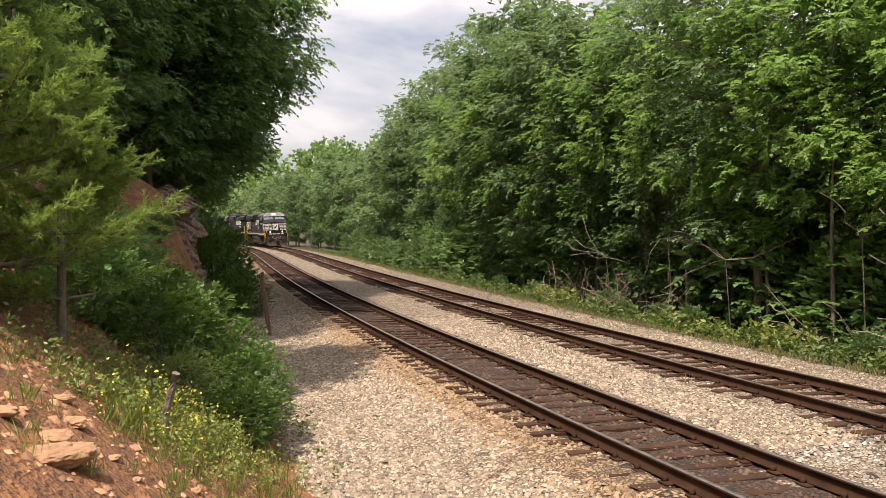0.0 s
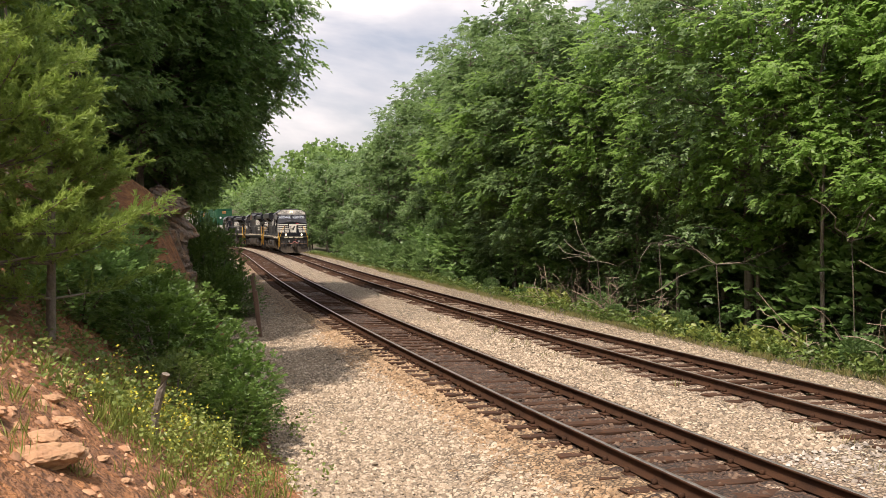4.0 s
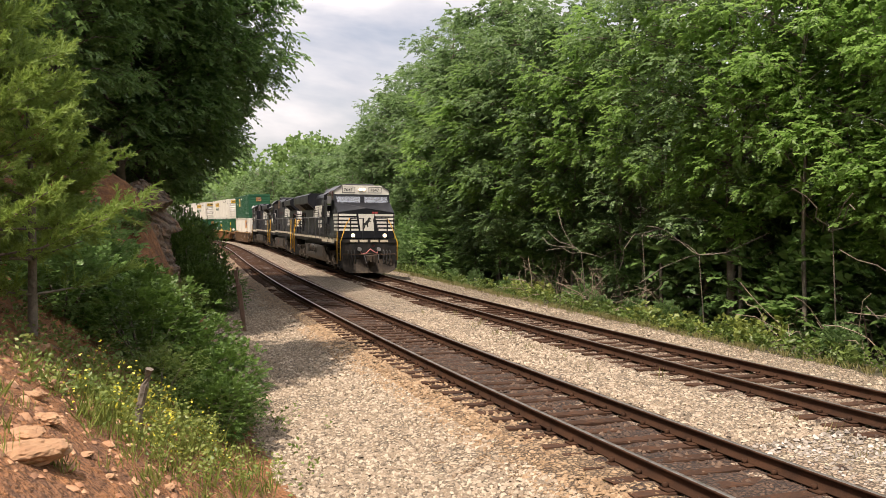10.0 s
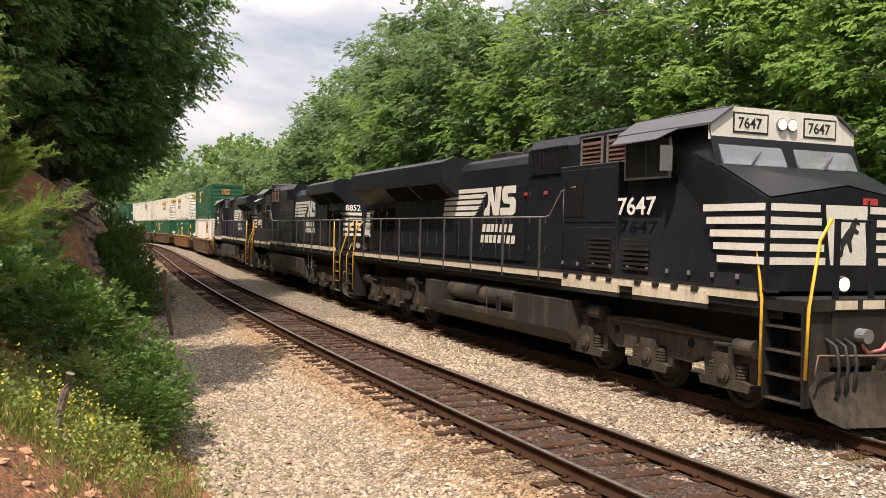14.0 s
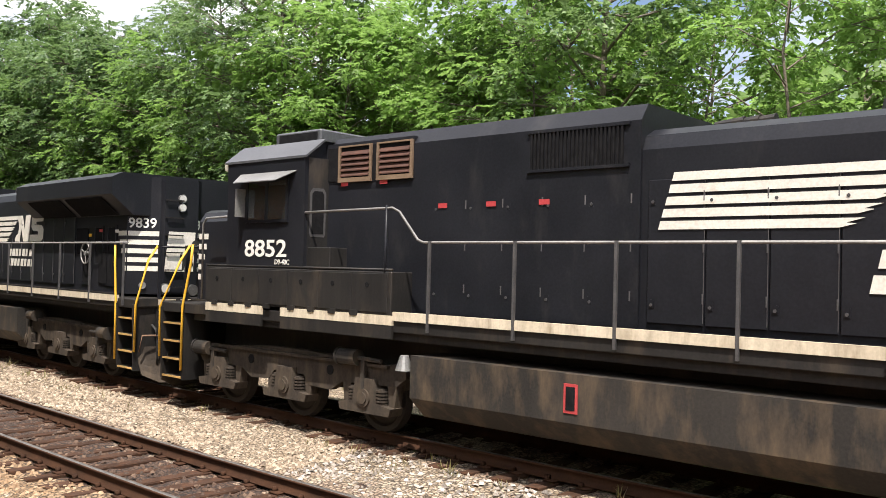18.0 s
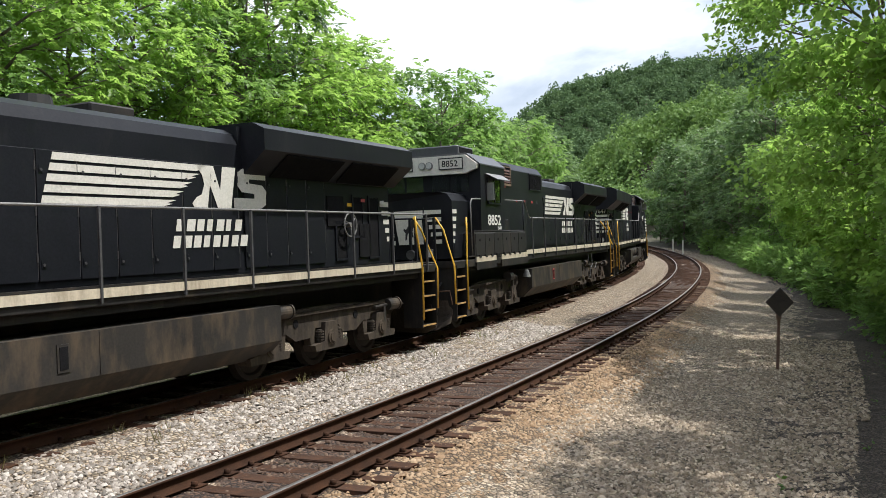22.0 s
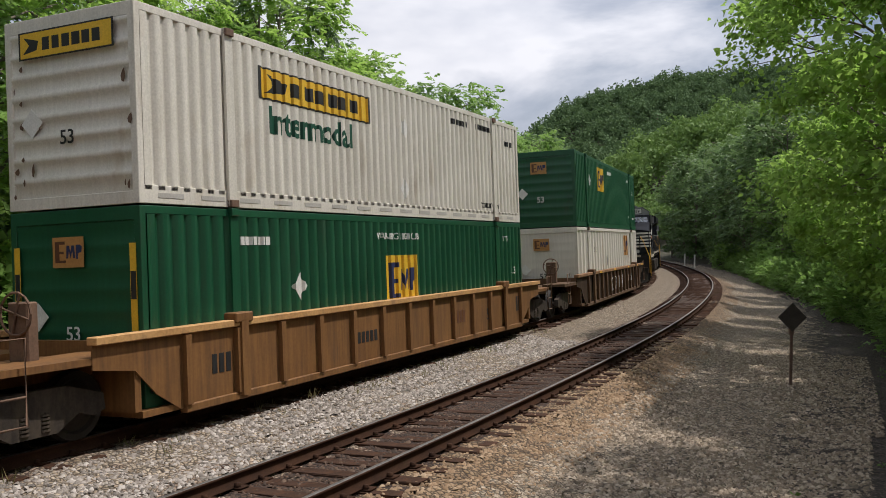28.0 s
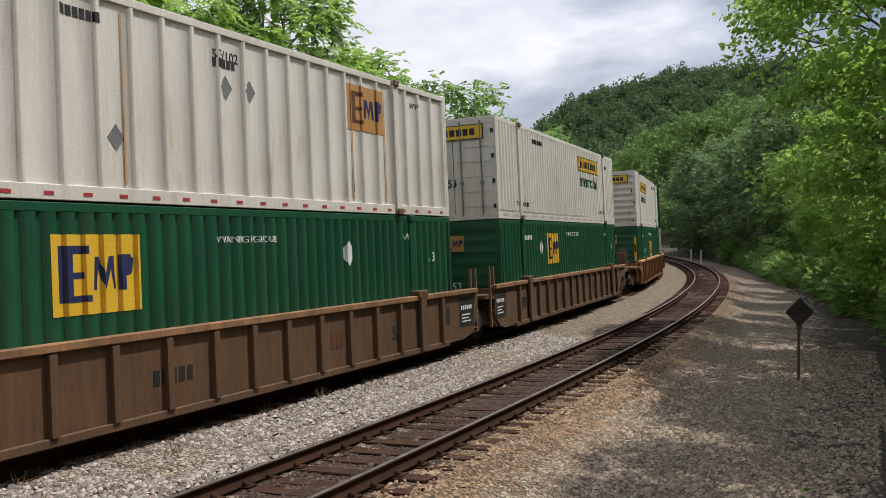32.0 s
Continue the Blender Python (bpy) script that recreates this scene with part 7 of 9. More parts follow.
    for ob in [c for c in box_.children if c.name.split(".")[0] in PRESSED]:
        if abs(abs(ob.matrix_basis.translation.y) - CWID / 2) > 0.08:
            continue
        press(ob, kind, 0.0)
        for c in ob.children:
            press(c, kind, ob.matrix_basis.translation.x)
    RIDERS.append((box_, back, 18.6, Matrix.Translation((0, 0, z0))))
    return box_


Z_LOW, Z_TOP = 0.295, 0.295 + CHGT + 0.03
CARS = [
    (76.74, "well_brown", 9.9, 10.4, "white", "green", "brown well car with graffiti scrawl, loaded with two containers", True),
    (99.45, "well_yellow", 10.4, 10.4, "green", "hauler", "faded yellow well car loaded with two containers", False),
    (122.42, "well_brown", 10.4, 9.3, "green", "hauler", "brown articulated well car loaded with two containers", False),
    (141.56, "well_brown", 9.3, 9.3, "green", "white", "brown articulated well car loaded with two containers", False),
    (160.7, "well_brown", 9.3, 10.4, "white", "green", "brown articulated well car loaded with two containers", False),
    (183.7, "well_yellow", 10.4, 10.4, "green", "hauler", "faded yellow well car loaded with two containers", False),
    (206.7, "well_brown", 10.4, 10.4, "green", "white", "brown well car loaded with two containers", False),
]
NAMES = {"green": "green corrugated 53-foot container with a yellow emblem panel", "hauler": "white corrugated 53-foot container with yellow name panels", "white": "white 53-foot container with riveted posts and ochre emblem"}
# what is painted on each box: (kind or words, metres behind the front end, height, size)
GREEN_A = [("emblem", 8.95, 0.95, 1.5, 1.1), ("WARNING HIGH CUBE", 9.3, 2.4, 0.2), ("WTP", 1.65, 2.35, 0.2), ("53", 1.0, 1.4, 0.3), ("placard", 12.2, 1.55, 0.26), ("print", 14.0, 2.3, 9)]
GREEN_B = [("emblem", 11.44, 1.5, 1.45, 1.0), ("WARNING HIGH CUBE", 8.9, 2.42, 0.17), ("WTP", 2.7, 2.4, 0.2), ("53", 1.15, 1.85, 0.3), ("placard", 12.12, 2.05, 0.27), ("print", 14.0, 2.3, 9)]
GREEN_C = [("emblem", 12.0, 1.42, 1.5, 1.05), ("WARNING HIGH CUBE", 8.8, 2.34, 0.15), ("WTP", 2.7, 2.36, 0.2), ("53", 1.3, 1.85, 0.3), ("placard", 5.0, 2.1, 0.25), ("print", 14.0, 2.3, 9)]
GREEN_TOP = [("emblem", 11.5, 1.55, 1.45, 1.0), ("WTP", 3.3, 2.36, 0.22), ("53", 1.25, 1.8, 0.3), ("DA", 3.15, 0.55, 0.22), ("TOP LIFT ONLY", 1.5, 0.52, 0.13), ("placard", 13.3, 1.9, 0.25), ("print", 9.0, 2.4, 9)]
HAULER_A = [("name", 13.25, 1.90, 3.85), ("TOP LIFT ONLY", 3.4, 0.36, 0.19), ("print", 5.2, 2.42, 9), ("print", 3.6, 2.46, 9), ("print", 1.5, 2.2, 6), ("placard", 7.9, 0.62, 0.26), ("placard", 7.8, 2.0, 0.22)]
HAULER_B = [("name", 6.7, 1.95, 3.4), ("TOP LIFT ONLY", 3.6, 0.40, 0.17), ("TOP LIFT ONLY", 14.4, 0.40, 0.19), ("print", 12.5, 2.42, 10), ("print", 2.4, 2.3, 6), ("placard", 8.24, 2.05, 0.24), ("placard", 8.07, 0.65, 0.24)]
WHITE_LOW = [("emblem", 4.87, 1.62, 1.4, 0.98), ("WTP", 2.4, 2.3, 0.2), ("placard", 9.5, 1.5, 0.24), ("53", 12.5, 1.9, 0.26)]
WHITE_TOP = [("emblem", 4.8, 1.66, 1.43, 0.92), ("53/102", 8.75, 2.36, 0.23), ("print", 8.75, 2.24, 5), ("WTP", 2.15, 2.4, 0.17), ("placard", 8.45, 1.93, 0.2), ("placard", 7.84, 1.95, 0.19), ("placard", 10.8, 0.9, 0.19), ("print", 11.7, 2.42, 6)]
LAYS = [(WHITE_LOW, GREEN_TOP), (GREEN_A, HAULER_A), (GREEN_B, HAULER_B), (GREEN_C, WHITE_TOP), (WHITE_LOW, GREEN_TOP), (GREEN_B, HAULER_A), (GREEN_C, WHITE_TOP)]
for i, (back, paint, fe, re_, low, top, lab, gr) in enumerate(CARS):
    build_well_car(back, paint, lab, fe, re_, gr)
    build_container(back, Z_LOW, low, NAMES[low] + ", in the well", LAYS[i][0], False, seed=i + 1, stripes=(i == 1))
    build_container(back, Z_TOP, top, NAMES[top] + ", stacked on top", LAYS[i][1], i == 2, seed=i + 11 if i else 1)


# ---- plants ----
def frames_of(d):
    """Two unit vectors across each direction: sideways and over."""
    d = d / np.linalg.norm(d, axis=-1, keepdims=True)
    up = np.zeros_like(d)
    up[..., 2] = 1.0
    a = np.cross(d, up)
    n = np.linalg.norm(a, axis=-1, keepdims=True)
    a = np.where(n < 1e-3, np.array([1.0, 0, 0]), a / np.maximum(n, 1e-6))
    return d, a, np.cross(a, d)


def blades(base, d, over, length, width, fold=0.25):
    """Leaves folded along the rib, four corners each: base, left, tip, right."""
    d, side, _ = frames_of(d)
    side = np.cross(d, over)
    side /= np.maximum(np.linalg.norm(side, axis=-1, keepdims=True), 1e-6)
    nrm = np.cross(side, d)
    L, Wd = length[..., None], width[..., None]
    mid = base + d * L * 0.45
    v = np.stack([base, mid + side * Wd + nrm * Wd * fold, base + d * L - nrm * L * 0.12, mid - side * Wd + nrm * Wd * fold], axis=-2).reshape(-1, 4, 3)
    i = np.arange(len(v))[:, None] * 4
    f = np.concatenate([i + [0, 1, 2], i + [0, 2, 3]], axis=1).reshape(-1, 3)
    return v.reshape(-1, 3), f


def broad_leaves(base, d, over, length, width):
    """Wider leaves of six corners."""
    d, side, _ = frames_of(d)
    side = np.cross(d, over)
    side /= np.maximum(np.linalg.norm(side, axis=-1, keepdims=True), 1e-6)
    nrm = np.cross(side, d)
    L, Wd = length[..., None], width[..., None]
    v = np.stack([base, base + d * L * 0.2 + side * Wd + nrm * Wd * 0.2, base + d * L * 0.62 + side * Wd * 0.72 + nrm * Wd * 0.1, base + d * L - nrm * L * 0.15, base + d * L * 0.62 - side * Wd * 0.72 + nrm * Wd * 0.1, base + d * L * 0.2 - side * Wd + nrm * Wd * 0.2], axis=-2).reshape(-1, 6, 3)
    i = np.arange(len(v))[:, None] * 6
    f = np.concatenate([i + [0, 1, 2], i + [0, 2, 3], i + [0, 3, 4], i + [0, 4, 5]], axis=1).reshape(-1, 3)
    return v.reshape(-1, 3), f


def sprays(rng, c, out, n, rachis, leaf, width, droop=0.35):
    """Compound leaves: n leaflets in pairs along a drooping rachis that starts at c and heads out."""
    N = len(c)
    d = out + rng.normal(0, 0.35, (N, 3))
    d[:, 2] -= droop * 0.5
    d, side, over = frames_of(d)
    k = np.arange(n)
    t = ((k // 2) + 0.7) / (n / 2)
    R_ = rachis * rng.uniform(0.7, 1.25, (N, 1))
    pos = c[:, None] + d[:, None] * (t * R_)[..., None]
    pos[..., 2] -= droop * (t ** 2) * R_ * 0.8
    sg = np.where(k % 2 == 0, 1.0, -1.0)[None, :, None]
    ld = side[:, None] * sg * 0.8 + d[:, None] * 0.55
    ld = ld + rng.normal(0, 0.16, ld.shape)
    ld[..., 2] -= droop * 0.55
    ov = np.broadcast_to(over[:, None], ld.shape) + rng.normal(0, 0.25, ld.shape)
    ln = leaf * rng.uniform(0.7, 1.25, (N, n))
    return blades(pos, ld, ov, ln, ln * width)


def limbs_mesh(name, segs, material):
    """Tapered round limbs: (start, end, radius, radius) each."""
    bm = bmesh.new()
    for a, b, r0, r1 in segs:
        cyl(bm, a, b, r0, r1, n=7 if r0 > 0.05 else 5, caps=False)
    me = bpy.data.meshes.new(name)
    bm.to_mesh(me)
    bm.free()
    me.materials.append(material)
    me.polygons.foreach_set("use_smooth", [True] * len(me.polygons))
    return me


def skeleton(rng, h, crown0, radius, n_limbs, lean=(0.0, 0.0), trunk=0.16, bare=False):
    """Trunk and limbs of a broadleaf tree; gives its segments and the ends where leaves grow."""
    segs, tips = [], []
    pts = [Vector((lean[0] * max(z / h, 0.0) ** 1.5 + rng.normal(0, 0.06) * z / h * 2, lean[1] * max(z / h, 0.0) ** 1.5 + rng.normal(0, 0.06) * z / h * 2, z)) for z in np.linspace(-0.4, h * 0.93, 8)]
    for i in range(7):
        segs.append((pts[i], pts[i + 1], trunk * (1 - i / 8), trunk * (1 - (i + 1) / 8)))
    for k in range(n_limbs):
        f = crown0 + (0.97 - crown0) * (k + rng.uniform(0, 0.9)) / n_limbs
        z = h * f * 0.95
        i = min(6, max(0, int((z + 0.4) / (h * 0.93 + 0.4) * 7)))
        base = pts[i].lerp(pts[i + 1], 0.5)
        base = Vector((base.x, base.y, z))
        a = k * 2.4 + rng.uniform(-0.5, 0.5)
        env = math.sin(math.pi * min(1, max(0.06, (f - crown0 * 0.6) / (1.08 - crown0 * 0.6)))) ** 0.6
        r = radius * env * rng.uniform(0.75, 1.12)
        end = base + Vector((math.cos(a) * r, math.sin(a) * r, rng.uniform(0.05, 0.5) * r + 0.2))
        mid = base.lerp(end, 0.5) + Vector((rng.normal(0, 0.12), rng.normal(0, 0.12), 0.12 * r))
        r0 = trunk * 0.42 * (1 - f * 0.55)
        segs += [(base, mid, r0, r0 * 0.6), (mid, end, r0 * 0.6, 0.012)]
        tips += [(mid.lerp(end, 0.35), 0.7), (end, 1.0), (mid.lerp(end, 0.7), 0.85)]
        for q in range(2):
            a2 = a + rng.uniform(-1.1, 1.1)
            e2 = mid + Vector((math.cos(a2) * r * 0.5, math.sin(a2) * r * 0.5, rng.uniform(-0.25, 0.5) * r * 0.6))
            segs.append((mid, e2, r0 * 0.4, 0.01))
            tips.append((e2, 0.9))
    tips.append((pts[-1] + Vector((0, 0, 0.3)), 1.0))
    return segs, tips


def make_tree(seed, h, crown0, radius, n_limbs, n_sprays, leaf, material, clump=0.75, n=8, rachis=0.4, width=0.27, lean=(0, 0), trunk=0.16, droop=0.35, broad=False, bark="bark"):
    """Meshes of one broadleaf tree: wood and crown."""
    rng = np.random.default_rng(seed)
    segs, tips = skeleton(rng, h, crown0, radius, n_limbs, lean, trunk)
    wood = limbs_mesh("trunk", segs, M[bark])
    tp = np.array([t[0] for t in tips])
    w = np.array([t[1] for t in tips])
    pick = rng.choice(len(tp), n_sprays, p=w / w.sum())
    off = rng.normal(0, 1, (n_sprays, 3))
    off /= np.linalg.norm(off, axis=1, keepdims=True)
    off *= (rng.uniform(0, 1, (n_sprays, 1)) ** 0.5) * clump * np.array([1.15, 1.15, 0.62])
    c = tp[pick] + off
    axis = np.zeros_like(c)
    axis[:, 2] = c[:, 2]
    axis[:, 0], axis[:, 1] = lean[0] * np.maximum(c[:, 2] / h, 0) ** 1.5, lean[1] * np.maximum(c[:, 2] / h, 0) ** 1.5
    out = c - axis
    out = off / clump * 0.8 + out / np.maximum(np.linalg.norm(out, axis=1, keepdims=True), 0.3) * 0.6
    if broad:
        N, k = len(c), n
        base = np.repeat(c, k, 0) + rng.normal(0, rachis * 0.5, (N * k, 3))
        d = np.repeat(out, k, 0) + rng.normal(0, 0.7, (N * k, 3))
        d[:, 2] -= 0.35
        ov = np.repeat(out, k, 0) * 0.4 + rng.normal(0, 0.5, (N * k, 3)) + np.array([0, 0, 0.8])
        ln = leaf * rng.uniform(0.6, 1.25, N * k)
        v, f = broad_leaves(base, d, ov, ln, ln * width)
    else:
        v, f = sprays(rng, c, out, n, rachis, leaf, width, droop)
    return wood, mesh_np("crown", v, f, M[material])


def plant_tree(meshes, x, y, z, turn, size, name, label, category="tree", group="", tilt=0.0):
    t = thing(name, label, category, group)
    t.matrix_world = Matrix.Translation((x, y, z)) @ Matrix.Rotation(turn, 4, "Z") @ Matrix.Rotation(tilt, 4, "X") @ Matrix.Diagonal((size, size, size, 1))
    under(new("trunk", meshes[0]), t)
    under(new("crown", meshes[1]), t)
    return t


def gz(x, y):
    return float(ground_z(x, y)[0])


def woods():
    rng = random.Random(11)
    near = [make_tree(20 + k, 12.5 + k * 0.6, (0.10, 0.22, 0.14, 0.26)[k], 2.9, 30, (2700, 2200, 2500, 2000)[k], (0.15, 0.12, 0.17, 0.13)[k], "leaf_wall", (0.75, 0.6, 0.8, 0.62)[k], 8, 0.30, 0.34, droop=0.28) for k in range(4)]
    fine = [make_tree(40 + k, 12.0 + k, 0.14, 2.6, 30, 2600, 0.11, "leaf_wall", 0.62, 8, 0.22, 0.40, droop=0.2) for k in range(2)]
    back = [make_tree(30 + k, 14.0 + k, 0.06, 3.4, 24, 1200, 0.30, "leaf_wall", 0.9, 6, 0.45, 0.40, droop=0.25) for k in range(3)]
    fresh = [make_tree(50 + k, 11.0 + k * 0.8, 0.24, 3.0, 30, 2300, 0.155, "leaf_bright", 0.66, 8, 0.30, 0.36, droop=0.3) for k in range(3)]
    thin = [make_tree(60 + k, 13.0 + k * 0.5, 0.34, 3.0, 22, 1500, 0.15, "leaf_bright", 0.66, 8, 0.30, 0.34, trunk=0.09, lean=(0.7 - 1.2 * k, 0.5)) for k in range(2)]
    away = [make_tree(55 + k, 11.0 + k * 0.8, 0.08, 3.1, 26, 1400, 0.22, "leaf_bright", 0.75, 6, 0.36, 0.38) for k in range(2)]
    sunny = [make_tree(54 + k, 11.0 + k * 0.8, 0.14, 3.0, 30, 2300, 0.155, "leaf_glow", 0.66, 8, 0.30, 0.36, droop=0.3) for k in range(2)]
    young = [make_tree(64 + k, 5.6 + k * 0.8, 0.04, 2.0, 22, 1500, 0.10, "leaf_wall", 0.55, 8, 0.22, 0.36, trunk=0.06, droop=0.2) for k in range(3)]
    def row(s0, s1, step, l0, l1, kinds, size, label):
        s = s0
        while s < s1:
            l = rng.uniform(l0, l1)
            x, y, _ = spot(s, l)
            plant_tree(rng.choice(kinds), float(x), float(y), gz(x, y) - 0.1, rng.uniform(0, 6.28), rng.uniform(*size), "tree", label, "tree", "woods beside the line")
            s += step * rng.uniform(0.75, 1.3)
    row(14, 27, 3.0, 12.0, 13.6, fresh + fine, (0.95, 1.15), "tall fresh green tree at the wood's edge")
    row(27, 62, 3.2, 12.1, 14.0, near + fine, (1.0, 1.2), "tall leafy green tree at the wood's edge")
    row(15, 60, 4.2, 11.6, 12.8, thin, (0.8, 1.0), "slender tree with a pale bare trunk at the wood's edge")
    row(14, 31, 2.4, 13.8, 15.4, young, (0.7, 1.0), "young leafy tree in the shade of the wood")
    row(31, 75, 2.2, 12.4, 14.2, young, (0.75, 1.3), "young leafy tree in the shade of the wood's edge")
    row(50, 84, 4.0, 12.6, 14.8, near, (1.14, 1.3), "tall leafy green tree at the wood's edge")
    row(84, 190, 5.0, 11.8, 14.5, back, (0.72, 0.86), "leafy green tree further along the line")
    row(10, 26, 3.6, 17.5, 21, away, (0.95, 1.1), "leafy tree deeper in the wood")
    row(26, 150, 6.5, 17.0, 21, back, (0.85, 1.05), "tree standing deeper in the wood")
    row(-10, 14, 3.0, 12.2, 15.5, thin, (0.9, 1.05), "slender tree with a bare trunk and light crown")
    row(-14, 18, 3.2, 21, 30, away, (0.85, 1.0), "slender tree deeper in the wood")
    row(-36, -10, 3.2, 13.0, 14.8, sunny + fresh[:1], (0.98, 1.18), "fresh green leafy tree beside the line")
    row(-75, -36, 3.4, 12.0, 14.8, away, (0.9, 1.06), "fresh green leafy tree beside the line")
    row(-75, -10, 5.5, 18, 23, back, (0.75, 0.92), "tree standing deeper in the wood")
    row(-170, -75, 4.6, 11.5, 15, back, (0.8, 0.95), "leafy green tree further along the line")
    x, y, _ = spot(-26.5, 14.5)
    plant_tree(make_tree(71, 15.5, 0.3, 2.6, 20, 1600, 0.17, "leaf_wall", 0.7, 7, 0.32, 0.34), float(x), float(y), gz(x, y), 0.4, 1.0, "tree", "tall dark green tree rising above its neighbours", "tree", "woods beside the line")
    # camera's side, ahead: dark trees over the bank
    walnut = [make_tree(80 + k, 9.5, 0.32, 3.5, 32, 3600, 0.17, "leaf_dark", 0.85, 8, 0.38, 0.32, lean=(1.7, 0.0), trunk=0.2, droop=0.42) for k in range(2)]
    for x, y, k, turn in ((-9.4, 15.8, 1.0, 0.0), (-12.7, 21.9, 1.1, 0.1), (-12.3, 25.0, 1.15, 0.4), (-12.0, 29.0, 1.2, 0.1), (-10.8, 36.5, 1.2, 0.1), (-11.8, 40.5, 1.2, 0.2), (-13.6, 33.0, 1.25, 0.3), (-14.8, 39.5, 1.05, 0.6), (-17.5, 48.0, 1.05, 0.2), (-21.5, 60.0, 1.0, 0.2), (-31.5, 88.0, 1.0, 0.3), (-39.0, 105.0, 1.0, 0.5), (-26.5, 74.0, 1.0, 0.0), (-15.0, 26.0, 1.3, 1.0)):
        plant_tree(walnut[int(abs(x * 7)) % 2], x, y, gz(x, y) - 0.3, turn, k, "tree", "dark green tree with drooping compound leaves, overhanging", "tree", "trees above the bank")
    low = make_tree(84, 9.0, 0.12, 3.6, 30, 2900, 0.19, "leaf_dark", 0.95, 8, 0.40, 0.34, lean=(1.2, 0.0), trunk=0.2, droop=0.42)
    for x, y, k, turn in ((-11.0, 33.4, 0.95, 0.2), (-10.4, 25.8, 0.62, 0.5), (-10.9, 36.2, 0.9, 0.3), (-12.3, 42.0, 0.95, 0.1), (-15.8, 50.0, 0.95, 0.4)):
        plant_tree(low, x, y, gz(x, y) - 0.3, turn, k, "tree", "dark green tree hanging low over the rock outcrop", "tree", "trees above the bank")
    # camera's side, behind: overhanging broad-leaved trees
    broad = [make_tree(90 + k, 10.5, 0.10, 3.6, 26, 2500, 0.20, "leaf_glow", 0.66, 6, 0.30, 0.44, lean=(0.5, 0.3), trunk=0.17, broad=True) for k in range(2)]
    over = make_tree(94, 12.5, 0.16, 4.3, 30, 3400, 0.175, "leaf_glow", 0.72, 6, 0.32, 0.44, lean=(1.6, 0.0), trunk=0.2, broad=True)
    for i, (s, l, k) in enumerate(((-7.5, -11.0, 0.9), (-11.5, -10.4, 0.8), (-14.5, -9.0, 0.6), (-19.0, -8.6, 0.62), (-16.0, -11.4, 1.0), (-21.0, -10.2, 1.2), (-35.0, -8.4, 0.95), (-42.0, -8.0, 1.0), (-50.0, -8.0, 0.95), (-59.0, -8.2, 0.9), (-36.0, -16.0, 1.3), (-27.0, -14.5, 1.3))):
        x, y, _ = spot(s, l)
        plant_tree(broad[i % 2], float(x), float(y), gz(x, y) - 0.2, rng.uniform(0, 6.28), k, "tree", "bright broad-leaved tree overhanging the gravel", "tree", "trees on the shaded side")
    for s, l, k, turn in ((-23.5, -8.9, 1.0, 0.5), (-29.5, -8.2, 1.08, 0.3), (-13.5, -11.6, 1.0, 0.4), (-18.0, -11.1, 0.95, 0.2)):
        x, y, _ = spot(s, l)
        plant_tree(over, float(x), float(y), gz(x, y) - 0.2, turn, k, "tree", "tall broad-leaved tree leaning over the gravel", "tree", "trees on the shaded side")
    s = -48.0
    while s > -150:
        l = rng.uniform(-11.5, -10.0) if s > -66 else rng.uniform(-9.0, -7.0)
        x, y, _ = spot(s, l)
        plant_tree(rng.choice(away) if s > -80 else rng.choice(back), float(x), float(y), gz(x, y) - 0.2, rng.uniform(0, 6.28), rng.uniform(0.85, 1.05), "tree", "leafy green tree on the shaded side of the line", "tree", "trees on the shaded side")
        x, y, _ = spot(s - 2, l - 6.0)
        plant_tree(rng.choice(back), float(x), float(y), gz(x, y) - 0.2, rng.uniform(0, 6.28), rng.uniform(0.95, 1.15), "tree", "tree standing deeper in the wood", "tree", "trees on the shaded side")
        s -= 4.6 if s > -80 else 5.5


